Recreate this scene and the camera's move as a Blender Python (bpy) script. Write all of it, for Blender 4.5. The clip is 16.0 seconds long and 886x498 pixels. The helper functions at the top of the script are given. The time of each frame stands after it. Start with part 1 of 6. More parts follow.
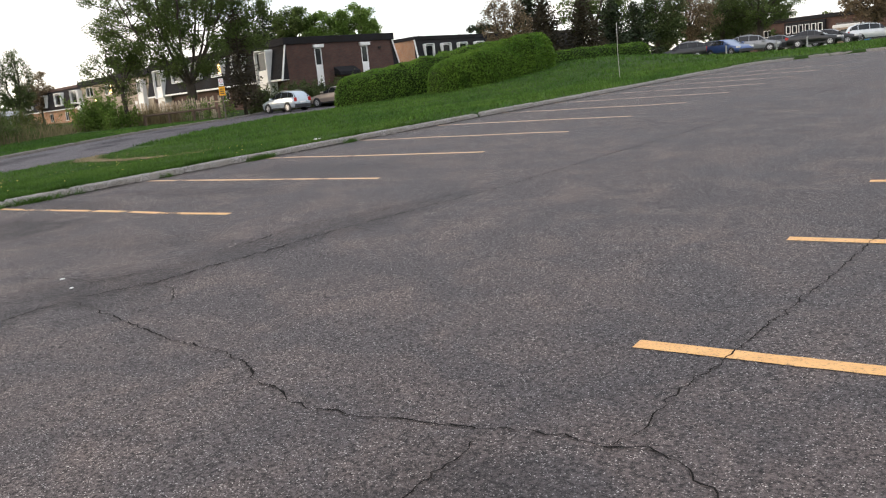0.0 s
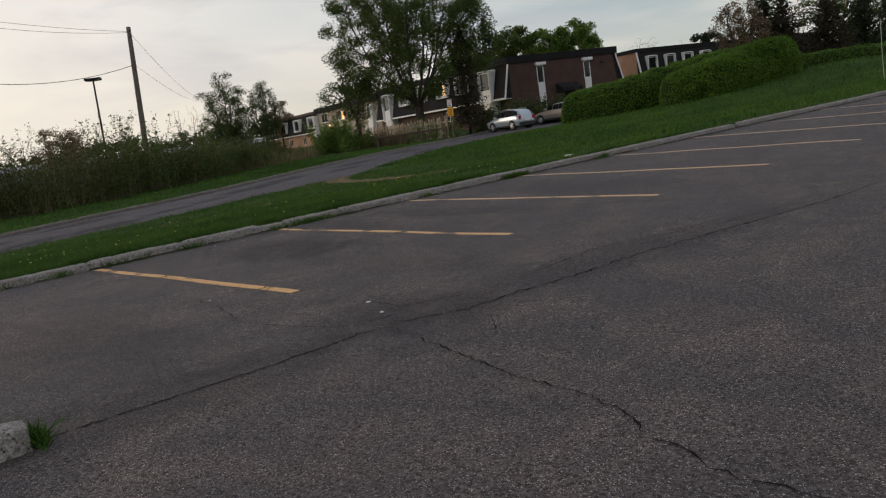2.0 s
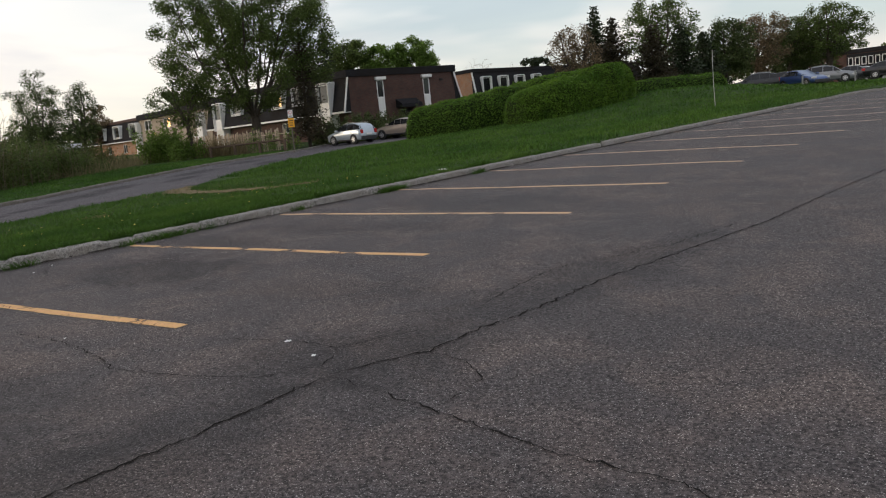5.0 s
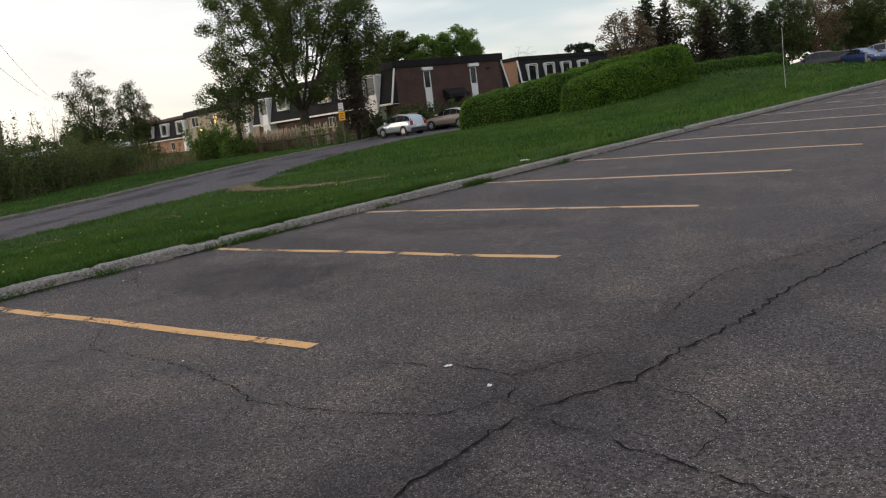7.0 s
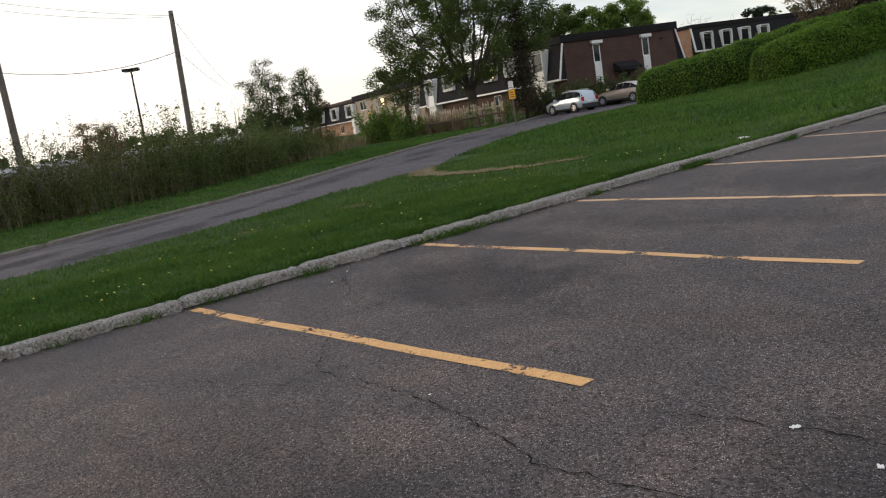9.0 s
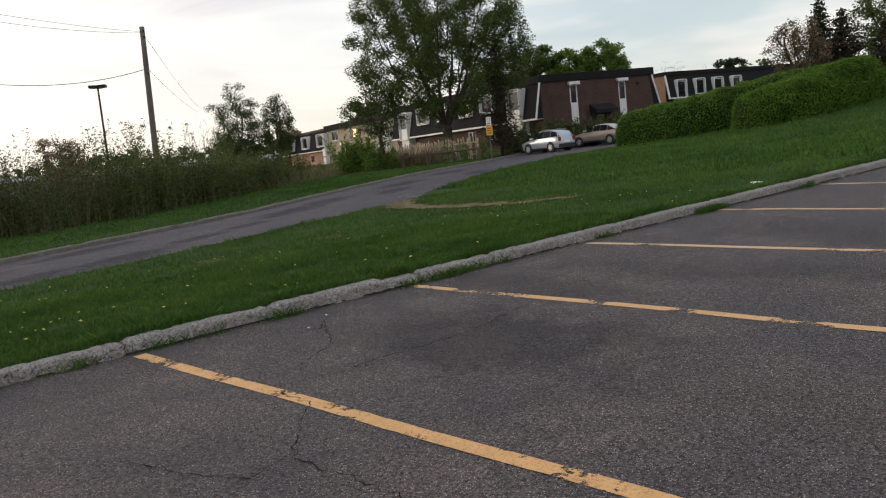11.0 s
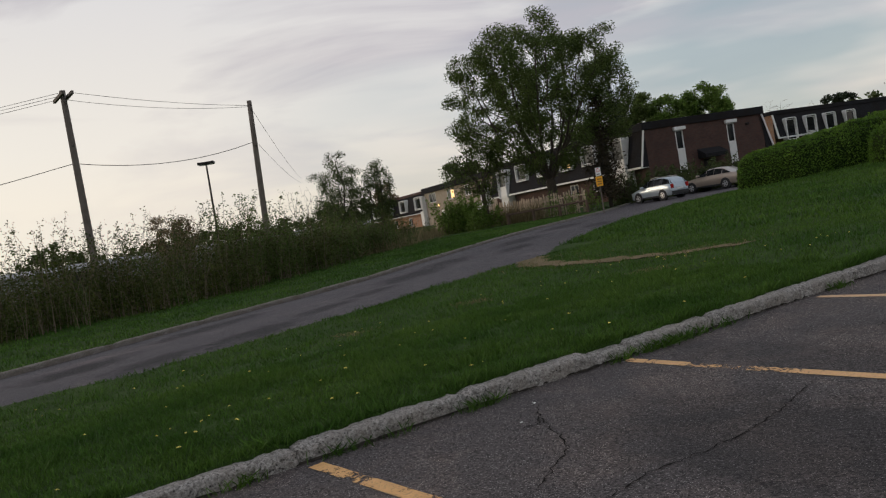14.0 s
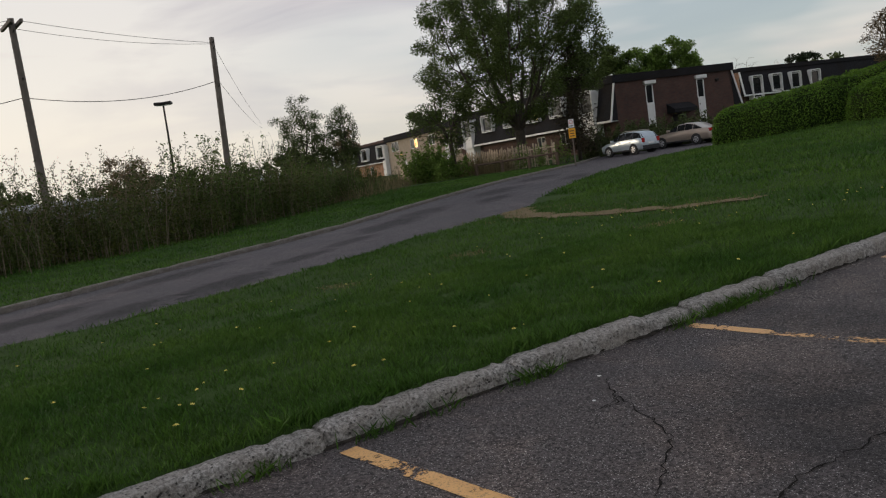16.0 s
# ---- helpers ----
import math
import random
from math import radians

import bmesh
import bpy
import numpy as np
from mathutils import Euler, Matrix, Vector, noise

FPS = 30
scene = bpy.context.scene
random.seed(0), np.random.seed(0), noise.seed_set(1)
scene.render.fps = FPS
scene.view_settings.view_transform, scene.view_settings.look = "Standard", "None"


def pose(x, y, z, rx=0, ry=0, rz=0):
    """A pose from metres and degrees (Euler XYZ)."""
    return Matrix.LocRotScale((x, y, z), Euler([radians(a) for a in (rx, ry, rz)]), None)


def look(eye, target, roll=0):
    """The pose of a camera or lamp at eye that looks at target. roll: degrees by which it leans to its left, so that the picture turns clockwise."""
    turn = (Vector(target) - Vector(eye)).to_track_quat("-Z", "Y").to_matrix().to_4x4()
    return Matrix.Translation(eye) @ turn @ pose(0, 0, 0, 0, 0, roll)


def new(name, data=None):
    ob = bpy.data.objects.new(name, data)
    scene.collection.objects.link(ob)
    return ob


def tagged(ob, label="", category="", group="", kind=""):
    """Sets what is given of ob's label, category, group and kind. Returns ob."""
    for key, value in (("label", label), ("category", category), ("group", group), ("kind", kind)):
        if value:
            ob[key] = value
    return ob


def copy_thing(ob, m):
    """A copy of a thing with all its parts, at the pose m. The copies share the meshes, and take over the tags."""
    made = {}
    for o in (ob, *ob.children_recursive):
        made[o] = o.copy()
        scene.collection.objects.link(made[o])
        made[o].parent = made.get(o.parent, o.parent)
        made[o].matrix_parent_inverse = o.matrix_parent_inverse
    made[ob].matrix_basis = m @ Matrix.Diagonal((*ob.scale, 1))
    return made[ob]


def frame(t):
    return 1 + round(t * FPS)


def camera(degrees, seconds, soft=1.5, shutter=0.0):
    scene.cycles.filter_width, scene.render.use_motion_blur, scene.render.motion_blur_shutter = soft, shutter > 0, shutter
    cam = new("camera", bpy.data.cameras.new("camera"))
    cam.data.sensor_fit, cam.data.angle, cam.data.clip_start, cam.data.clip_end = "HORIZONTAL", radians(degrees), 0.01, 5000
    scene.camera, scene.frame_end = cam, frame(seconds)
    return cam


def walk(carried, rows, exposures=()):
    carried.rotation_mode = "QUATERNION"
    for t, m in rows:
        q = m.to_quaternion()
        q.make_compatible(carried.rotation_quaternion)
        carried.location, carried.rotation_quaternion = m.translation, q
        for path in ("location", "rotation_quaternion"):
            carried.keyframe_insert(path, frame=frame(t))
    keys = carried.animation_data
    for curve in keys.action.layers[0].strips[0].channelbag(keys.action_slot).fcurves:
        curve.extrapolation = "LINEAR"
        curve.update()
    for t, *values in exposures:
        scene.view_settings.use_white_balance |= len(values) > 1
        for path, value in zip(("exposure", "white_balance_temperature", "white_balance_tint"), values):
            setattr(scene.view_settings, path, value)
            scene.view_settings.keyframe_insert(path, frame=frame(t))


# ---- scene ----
cam = camera(56.0, 16.0, soft=1.2)
PATH = [
    (0, (13.691, -2.647, 1.277), (12.423, -1.146, 0.904), -5.3),
    (0.5, (13.398, -2.625, 1.288), (12.05, -1.187, 0.948), -5.36),
    (1, (13.129, -2.649, 1.285), (11.696, -1.288, 0.975), -5.3),
    (1.5, (12.861, -2.78, 1.335), (11.33, -1.526, 1.045), -7.08),
    (2, (12.647, -2.825, 1.321), (11.032, -1.679, 1.043), -7.35),
    (2.5, (12.382, -2.777, 1.309), (10.781, -1.604, 1.064), -6.27),
    (3, (12.124, -2.787, 1.308), (10.602, -1.509, 1.075), -5.87),
    (3.5, (11.831, -2.811, 1.313), (10.401, -1.435, 1.065), -6.21),
    (4, (11.57, -2.746, 1.293), (10.173, -1.341, 1.02), -6.36),
    (4.5, (11.353, -2.665, 1.309), (9.99, -1.229, 1.022), -5.64),
    (4.7, (11.26, -2.662, 1.302), (9.917, -1.208, 1.016), -5.29),
    (6.8, (10.071, -2.599, 1.358), (8.711, -1.162, 1.061), -5.4),
    (7, (9.955, -2.618, 1.378), (8.541, -1.235, 1.079), -6.74),
    (7.5, (9.648, -2.584, 1.395), (8.075, -1.388, 1.087), -9.47),
    (8, (9.291, -2.48, 1.496), (7.64, -1.401, 1.161), -10.05),
    (8.5, (8.957, -2.477, 1.517), (7.299, -1.412, 1.173), -10.07),
    (9, (8.666, -2.436, 1.519), (7.011, -1.353, 1.219), -8.64),
    (9.2, (8.544, -2.357, 1.508), (6.89, -1.266, 1.234), -7.65),
    (11.3, (7.144, -1.924, 1.432), (5.535, -0.757, 1.21), -5.76),
    (11.5, (7.02, -1.924, 1.429), (5.395, -0.775, 1.229), -6.21),
    (12, (6.708, -1.943, 1.459), (5.046, -0.843, 1.293), -7.88),
    (12.5, (6.404, -1.877, 1.459), (4.697, -0.843, 1.331), -8.34),
    (13, (6.098, -1.815, 1.474), (4.361, -0.829, 1.38), -7.77),
    (13.5, (5.795, -1.874, 1.501), (4.057, -0.886, 1.423), -8.37),
    (14, (5.541, -1.866, 1.478), (3.81, -0.867, 1.419), -9.06),
    (14.5, (5.238, -1.798, 1.509), (3.519, -0.775, 1.49), -8.2),
    (15, (4.911, -1.841, 1.498), (3.223, -0.767, 1.455), -7.99),
    (15.5, (4.645, -1.909, 1.484), (2.975, -0.816, 1.351), -8.12),
    (16, (4.321, -1.859, 1.477), (2.641, -0.791, 1.287), -7.64),
]
walk(cam, [(t, look(eye, target, roll)) for t, eye, target, roll in PATH],
     exposures=[(0, 1.08), (0.5, 1.05), (1, 1.06), (1.5, 0.34), (2, -0.25), (3, 0.05), (3.5, 0.05), (4.7, 0.2), (7, 0.26), (8, 0.38), (9, 0.38), (11.5, 0.1), (12, -0.68), (12.5, -0.48), (13, -0.7), (13.5, -0.38), (14.5, -0.21), (15, 0.04), (15.5, -0.21), (16, -0.26)])

# ---- light ----
SUN_AZ, SUN_EL = radians(128), radians(9)
sun_dir = Vector((-math.sin(SUN_AZ) * math.cos(SUN_EL), math.cos(SUN_AZ) * math.cos(SUN_EL), math.sin(SUN_EL)))
world = bpy.data.worlds.new("evening_sky")
scene.world = world
world.use_nodes = True


class Net:
    """Short hand for building node trees."""

    def __init__(self, tree):
        self.tree = tree
        tree.nodes.clear()

    def add(self, kind, **settings):
        n = self.tree.nodes.new(kind)
        for k, v in settings.items():
            if k in n.inputs:
                n.inputs[k].default_value = v
        return n

    def link(self, a, b):
        self.tree.links.new(a, b)

    def put(self, value, socket):
        if isinstance(value, bpy.types.NodeSocket):
            self.link(value, socket)
        elif isinstance(value, tuple) and len(value) == 3 and socket.type == "RGBA":
            socket.default_value = (*value, 1)
        else:
            socket.default_value = value

    def mix(self, fac, a, b, blend="MIX"):
        n = self.add("ShaderNodeMix")
        n.data_type, n.blend_type = "RGBA", blend
        self.put(fac, n.inputs[0])
        self.put(a, n.inputs[6])
        self.put(b, n.inputs[7])
        return n.outputs[2]

    def math(self, op, a, b=0.0, clamp=False):
        n = self.add("ShaderNodeMath")
        n.operation, n.use_clamp = op, clamp
        self.put(a, n.inputs[0])
        self.put(b, n.inputs[1])
        return n.outputs[0]

    def ramp(self, fac, lo, hi, a=0.0, b=1.0):
        n = self.add("ShaderNodeMapRange")
        n.clamp = True
        self.put(fac, n.inputs[0])
        for i, v in enumerate((lo, hi, a, b)):
            n.inputs[i + 1].default_value = v
        return n.outputs[0]

    def noise(self, vector, scale, detail=4.0, rough=0.55, distort=0.0):
        n = self.add("ShaderNodeTexNoise", Scale=scale, Detail=detail, Roughness=rough, Distortion=distort)
        if vector is not None:
            self.link(vector, n.inputs["Vector"])
        return n.outputs["Fac"]


w = Net(world.node_tree)
coord = w.add("ShaderNodeTexCoord")
sky = w.add("ShaderNodeTexSky")
sky.sky_type, sky.sun_disc = "NISHITA", False
sky.sun_elevation, sky.sun_rotation = SUN_EL, -SUN_AZ
sep = w.add("ShaderNodeSeparateXYZ")
w.link(coord.outputs["Generated"], sep.inputs[0])
height = w.math("MAXIMUM", sep.outputs[2], 0.0)
# thin evening cloud: pale and warm low down, white above it, lilac grey streaks and pale blue gaps
low = w.mix(w.ramp(height, 0.02, 0.14), (1.16, 1.02, 0.85), (1.10, 1.06, 1.02))
cloud = w.mix(w.ramp(height, 0.14, 0.40), low, (0.98, 0.98, 1.04))
cloud = w.mix(w.ramp(height, 0.42, 0.75), cloud, (0.86, 0.88, 0.94))
flat = w.add("ShaderNodeMapping")
flat.inputs["Scale"].default_value = (1.6, 1.6, 8.0)
w.link(coord.outputs["Generated"], flat.inputs["Vector"])
streak = w.noise(flat.outputs[0], 1.6, 6.0, 0.52, 0.7)
cloud = w.mix(w.math("MULTIPLY", w.ramp(streak, 0.44, 0.60), w.ramp(height, 0.04, 0.22, 0.35, 1.0)), cloud, (0.73, 0.70, 0.77))
away = w.add("ShaderNodeVectorMath")
away.operation = "DOT_PRODUCT"
w.link(coord.outputs["Generated"], away.inputs[0])
away.inputs[1].default_value = sun_dir
near_sun = w.ramp(away.outputs["Value"], 0.32, 0.9)
cloud = w.mix(w.math("MULTIPLY", near_sun, w.ramp(height, 0.34, 0.0)), cloud, (1.46, 1.34, 1.12))
blue = w.mix(1.0, sky.outputs[0], (0.13, 0.13, 0.13), "MULTIPLY")
open_sky = w.math("MULTIPLY", w.ramp(w.noise(flat.outputs[0], 1.1, 4.0), 0.40, 0.60), w.ramp(away.outputs["Value"], 0.62, 0.10))
open_sky = w.math("MULTIPLY", open_sky, 0.85)
cloud = w.mix(open_sky, cloud, w.mix(0.5, blue, (0.78, 0.93, 1.04)))
back = w.add("ShaderNodeBackground", Strength=0.86)
w.link(cloud, back.inputs[0])
out = w.add("ShaderNodeOutputWorld")
w.link(back.outputs[0], out.inputs[0])

sun_data = bpy.data.lights.new("sun", "SUN")
sun_data.energy, sun_data.angle, sun_data.color = 0.85, radians(14), (1.0, 0.80, 0.58)
sun = new("sun", sun_data)
sun.matrix_world = look((0, 0, 0), -sun_dir)

# ---- materials ----


def surface(name, c1, c2, scale=3.0, rough=0.8, metal=0.0, bump=0.15, fine=60.0, c3=None, scale3=0.4, gloss=0.5, island=0.0, per_object=0.0):
    """Two-scale mottled surface: c1 to c2 by noise, c3 in larger stains, fine relief."""
    m = bpy.data.materials.new(name)
    m.use_nodes = True
    n = Net(m.node_tree)
    c = n.add("ShaderNodeTexCoord").outputs["Object"]
    col = n.mix(n.ramp(n.noise(c, scale, 6.0), 0.3, 0.7), c1, c2)
    if c3:
        col = n.mix(n.ramp(n.noise(c, scale3, 3.0), 0.45, 0.7), col, c3)
    if island:
        r = n.add("ShaderNodeNewGeometry").outputs["Random Per Island"]
        col = n.mix(1.0, col, n.mix(r, (1 - island,) * 3, (1 + island,) * 3), "MULTIPLY")
    if per_object:
        r = n.add("ShaderNodeObjectInfo").outputs["Random"]
        col = n.mix(1.0, col, n.mix(r, (1 - per_object,) * 3, (1 + per_object,) * 3), "MULTIPLY")
    b = n.add("ShaderNodeBsdfPrincipled", Roughness=rough, Metallic=metal)
    b.inputs["Specular IOR Level"].default_value = gloss
    n.link(col, b.inputs["Base Color"])
    if bump:
        bm = n.add("ShaderNodeBump", Strength=bump, Distance=0.02)
        n.link(n.noise(c, fine, 5.0), bm.inputs["Height"])
        n.link(bm.outputs[0], b.inputs["Normal"])
    o = n.add("ShaderNodeOutputMaterial")
    n.link(b.outputs[0], o.inputs[0])
    return m


def leaf_material(name, c1, c2, scale=0.35, through_light=0.35):
    """Leaves: colour varies from leaf to leaf and over the crown; some light passes through."""
    m = bpy.data.materials.new(name)
    m.use_nodes = True
    n = Net(m.node_tree)
    c = n.add("ShaderNodeTexCoord").outputs["Object"]
    r = n.add("ShaderNodeNewGeometry").outputs["Random Per Island"]
    col = n.mix(n.ramp(n.noise(c, scale, 3.0), 0.3, 0.7), c1, c2)
    col = n.mix(1.0, col, n.mix(r, (0.6, 0.6, 0.6), (1.4, 1.4, 1.4)), "MULTIPLY")
    b = n.add("ShaderNodeBsdfPrincipled", Roughness=0.6)
    b.inputs["Specular IOR Level"].default_value = 0.14
    n.link(col, b.inputs["Base Color"])
    t = n.add("ShaderNodeBsdfTranslucent")
    n.link(col, t.inputs[0])
    mx = n.add("ShaderNodeMixShader")
    mx.inputs[0].default_value = through_light
    n.link(b.outputs[0], mx.inputs[1])
    n.link(t.outputs[0], mx.inputs[2])
    o = n.add("ShaderNodeOutputMaterial")
    n.link(mx.outputs[0], o.inputs[0])
    return m


STAINS = ((2.5, 1.9, 1.3, 0.7, 0, 0.6), (1.6, 3.4, 1.3, 0.4, 0, 0.4), (7.2, 0.6, 0.8, 0.7, 0, 0.4), (7.5, 2.8, 0.5, 2.2, -4, 0.4), (7.4, -1.6, 0.5, 1.6, 0, 0.45), (5.0, -1.3, 1.9, 0.7, 5, 0.35), (3.8, -1.6, 1.4, 0.7, 0, -0.35),
          (3.2, 6.8, 1.8, 0.7, 0, 0.35), (11.9, -0.6, 0.4, 0.4, 0, 0.35), (2.8, 4.6, 1.8, 0.4, 10, 0.35), (5.6, 1.9, 1.4, 0.35, 12, 0.25))
ROAD_STAINS = ((-11.2, -0.3, 1.1, 0.6, -58, 0.95), (-9.7, 0.9, 1.0, 0.45, -62, 0.95), (-10.3, 2.8, 1.3, 0.55, -60, 0.95), (-13.5, 2.7, 1.6, 0.5, -62, 0.9), (-11.8, 4.9, 1.0, 0.4, -58, 0.85), (-15.6, 9.3, 1.9, 0.7, -52, 0.9),
               (-13.2, 6.8, 1.0, 0.4, -56, 0.8), (-17.6, 11.6, 1.6, 0.7, -52, 0.85), (-20.4, 16.4, 2.0, 0.7, -52, 0.85), (-17.2, 14.0, 1.5, 0.5, -50, 0.8), (-24.0, 21.5, 2.0, 0.8, -52, 0.8), (-20.2, 20.2, 1.4, 0.5, -50, 0.8), (-12.6, 0.9, 1.6, 0.5, -64, -0.4))


def asphalt_material(name, dark, light, stone, stone_share, patch, warm, stains=()):
    """Worn asphalt: exposed aggregate, tyre-polished patches, dusty and oily stains."""
    m = bpy.data.materials.new(name)
    m.use_nodes = True
    n = Net(m.node_tree)
    c = n.add("ShaderNodeTexCoord").outputs["Object"]
    col = n.mix(n.ramp(n.noise(c, 48.0, 6.0, 0.85), 0.42, 0.58), dark, light)
    v = n.add("ShaderNodeTexVoronoi", Scale=125.0)
    warp = n.add("ShaderNodeTexNoise", Scale=60.0, Detail=2.0)
    n.link(c, warp.inputs["Vector"])
    bent = n.add("ShaderNodeVectorMath")
    bent.operation = "MULTIPLY_ADD"
    n.link(warp.outputs["Color"], bent.inputs[0])
    bent.inputs[1].default_value = (0.012, 0.012, 0.012)
    n.link(c, bent.inputs[2])
    n.link(bent.outputs[0], v.inputs["Vector"])
    pick = n.add("ShaderNodeSeparateColor")
    n.link(v.outputs["Color"], pick.inputs[0])
    chip = n.math("MULTIPLY", n.ramp(v.outputs["Distance"], 0.50, 0.30), n.ramp(pick.outputs[0], 1.0 - stone_share, 1.0 - stone_share + 0.12))
    col = n.mix(chip, col, n.mix(pick.outputs[1], stone, (0.20, 0.18, 0.17)))
    pits = n.ramp(n.noise(c, 30.0, 3.0, 0.6), 0.40, 0.32)
    col = n.mix(n.math("MULTIPLY", pits, 0.7), col, n.mix(1.0, col, (0.4, 0.4, 0.4), "MULTIPLY"))
    wide = n.ramp(n.noise(c, 0.45, 5.0, 0.6, 0.4), 0.36, 0.66)
    col = n.mix(n.math("MULTIPLY", wide, 0.75), col, n.mix(1.0, col, patch, "MULTIPLY"))
    dust = n.math("MULTIPLY", n.ramp(n.noise(c, 1.3, 6.0, 0.65, 0.7), 0.44, 0.66), 0.85)
    col = n.mix(dust, col, n.mix(1.0, col, warm, "MULTIPLY"))
    # oil and damp stains (and one pale dusty one) with ragged edges
    for cx, cy, rx, ry, turn, depth in stains:
        mp = n.add("ShaderNodeMapping")
        mp.vector_type = "TEXTURE"
        mp.inputs["Location"].default_value = (cx, cy, 0)
        mp.inputs["Rotation"].default_value = (0, 0, radians(turn))
        mp.inputs["Scale"].default_value = (rx * 1.35, ry * 1.35, 1000.0)
        n.link(c, mp.inputs["Vector"])
        ln = n.add("ShaderNodeVectorMath")
        ln.operation = "LENGTH"
        n.link(mp.outputs[0], ln.inputs[0])
        ragged = n.math("ADD", ln.outputs["Value"], n.math("MULTIPLY", n.noise(c, 2.6, 5.0, 0.65, 0.8), 1.5))
        mask = n.math("MULTIPLY", n.ramp(ragged, 1.72, 1.2), abs(depth))
        col = n.mix(mask, col, n.mix(1.0, col, (0.25, 0.25, 0.26) if depth > 0 else (1.7, 1.55, 1.4), "MULTIPLY"))
    b = n.add("ShaderNodeBsdfPrincipled", Roughness=0.82)
    b.inputs["Specular IOR Level"].default_value = 0.2
    n.link(col, b.inputs["Base Color"])
    n.link(n.ramp(wide, 0.0, 1.0, 0.80, 0.64), b.inputs["Roughness"])
    bm = n.add("ShaderNodeBump", Strength=0.8, Distance=0.008)
    n.link(n.math("ADD", n.math("MULTIPLY", v.outputs["Distance"], -0.8), n.noise(c, 130.0, 3.0)), bm.inputs["Height"])
    n.link(bm.outputs[0], b.inputs["Normal"])
    o = n.add("ShaderNodeOutputMaterial")
    n.link(b.outputs[0], o.inputs[0])
    return m


def paint_material():
    """Yellow road paint, worn through in flakes."""
    m = bpy.data.materials.new("worn_yellow_paint")
    m.use_nodes = True
    n = Net(m.node_tree)
    c = n.add("ShaderNodeTexCoord").outputs["Object"]
    col = n.mix(n.ramp(n.noise(c, 9.0, 5.0), 0.3, 0.7), (0.76, 0.43, 0.165), (0.64, 0.35, 0.125))
    col = n.mix(n.ramp(n.noise(c, 70.0, 4.0, 0.7), 0.52, 0.72), col, (0.20, 0.13, 0.07))
    pale_mix = n.add("ShaderNodeAttribute")
    pale_mix.attribute_name = "pale_mix"
    col = n.mix(pale_mix.outputs["Fac"], col, (0.58, 0.42, 0.31))
    b = n.add("ShaderNodeBsdfPrincipled", Roughness=0.7)
    n.link(col, b.inputs["Base Color"])
    wear = n.math("ADD", n.math("MULTIPLY", n.noise(c, 2.2, 4.0, 0.6), 0.62), n.math("MULTIPLY", n.noise(c, 26.0, 5.0, 0.75), 0.38))
    at = n.add("ShaderNodeAttribute")
    at.attribute_name = "wear"
    hole = n.ramp(n.math("ADD", wear, at.outputs["Fac"]), 0.598, 0.618)
    t = n.add("ShaderNodeBsdfTransparent")
    mx = n.add("ShaderNodeMixShader")
    n.link(hole, mx.inputs[0])
    n.link(b.outputs[0], mx.inputs[1])
    n.link(t.outputs[0], mx.inputs[2])
    o = n.add("ShaderNodeOutputMaterial")
    n.link(mx.outputs[0], o.inputs[0])
    return m


def brick_material(name, c1, c2, mortar):
    m = bpy.data.materials.new(name)
    m.use_nodes = True
    n = Net(m.node_tree)
    c = n.add("ShaderNodeTexCoord").outputs["Object"]
    s = n.add("ShaderNodeSeparateXYZ")
    n.link(c, s.inputs[0])
    j = n.add("ShaderNodeCombineXYZ")
    n.link(n.math("ADD", s.outputs[0], s.outputs[1]), j.inputs[0])
    n.link(s.outputs[2], j.inputs[1])
    t = n.add("ShaderNodeTexBrick", Scale=1.0)
    t.inputs["Color1"].default_value, t.inputs["Color2"].default_value = (*c1, 1), (*c2, 1)
    t.inputs["Mortar"].default_value = (*mortar, 1)
    for k, v in (("Mortar Size", 0.008), ("Brick Width", 0.21), ("Row Height", 0.067)):
        t.inputs[k].default_value = v
    n.link(j.outputs[0], t.inputs["Vector"])
    col = n.mix(n.ramp(n.noise(c, 0.7, 5.0), 0.35, 0.7), t.outputs["Color"], n.mix(1.0, t.outputs["Color"], (0.72, 0.72, 0.75), "MULTIPLY"))
    b = n.add("ShaderNodeBsdfPrincipled", Roughness=0.9)
    n.link(col, b.inputs["Base Color"])
    bm = n.add("ShaderNodeBump", Strength=0.5, Distance=0.01)
    n.link(t.outputs["Fac"], bm.inputs["Height"])
    bm.invert = True
    n.link(bm.outputs[0], b.inputs["Normal"])
    o = n.add("ShaderNodeOutputMaterial")
    n.link(b.outputs[0], o.inputs[0])
    return m


def glow_material(name, colour, strength):
    m = bpy.data.materials.new(name)
    m.use_nodes = True
    n = Net(m.node_tree)
    e = n.add("ShaderNodeEmission", Strength=strength)
    e.inputs[0].default_value = (*colour, 1)
    o = n.add("ShaderNodeOutputMaterial")
    n.link(e.outputs[0], o.inputs[0])
    return m


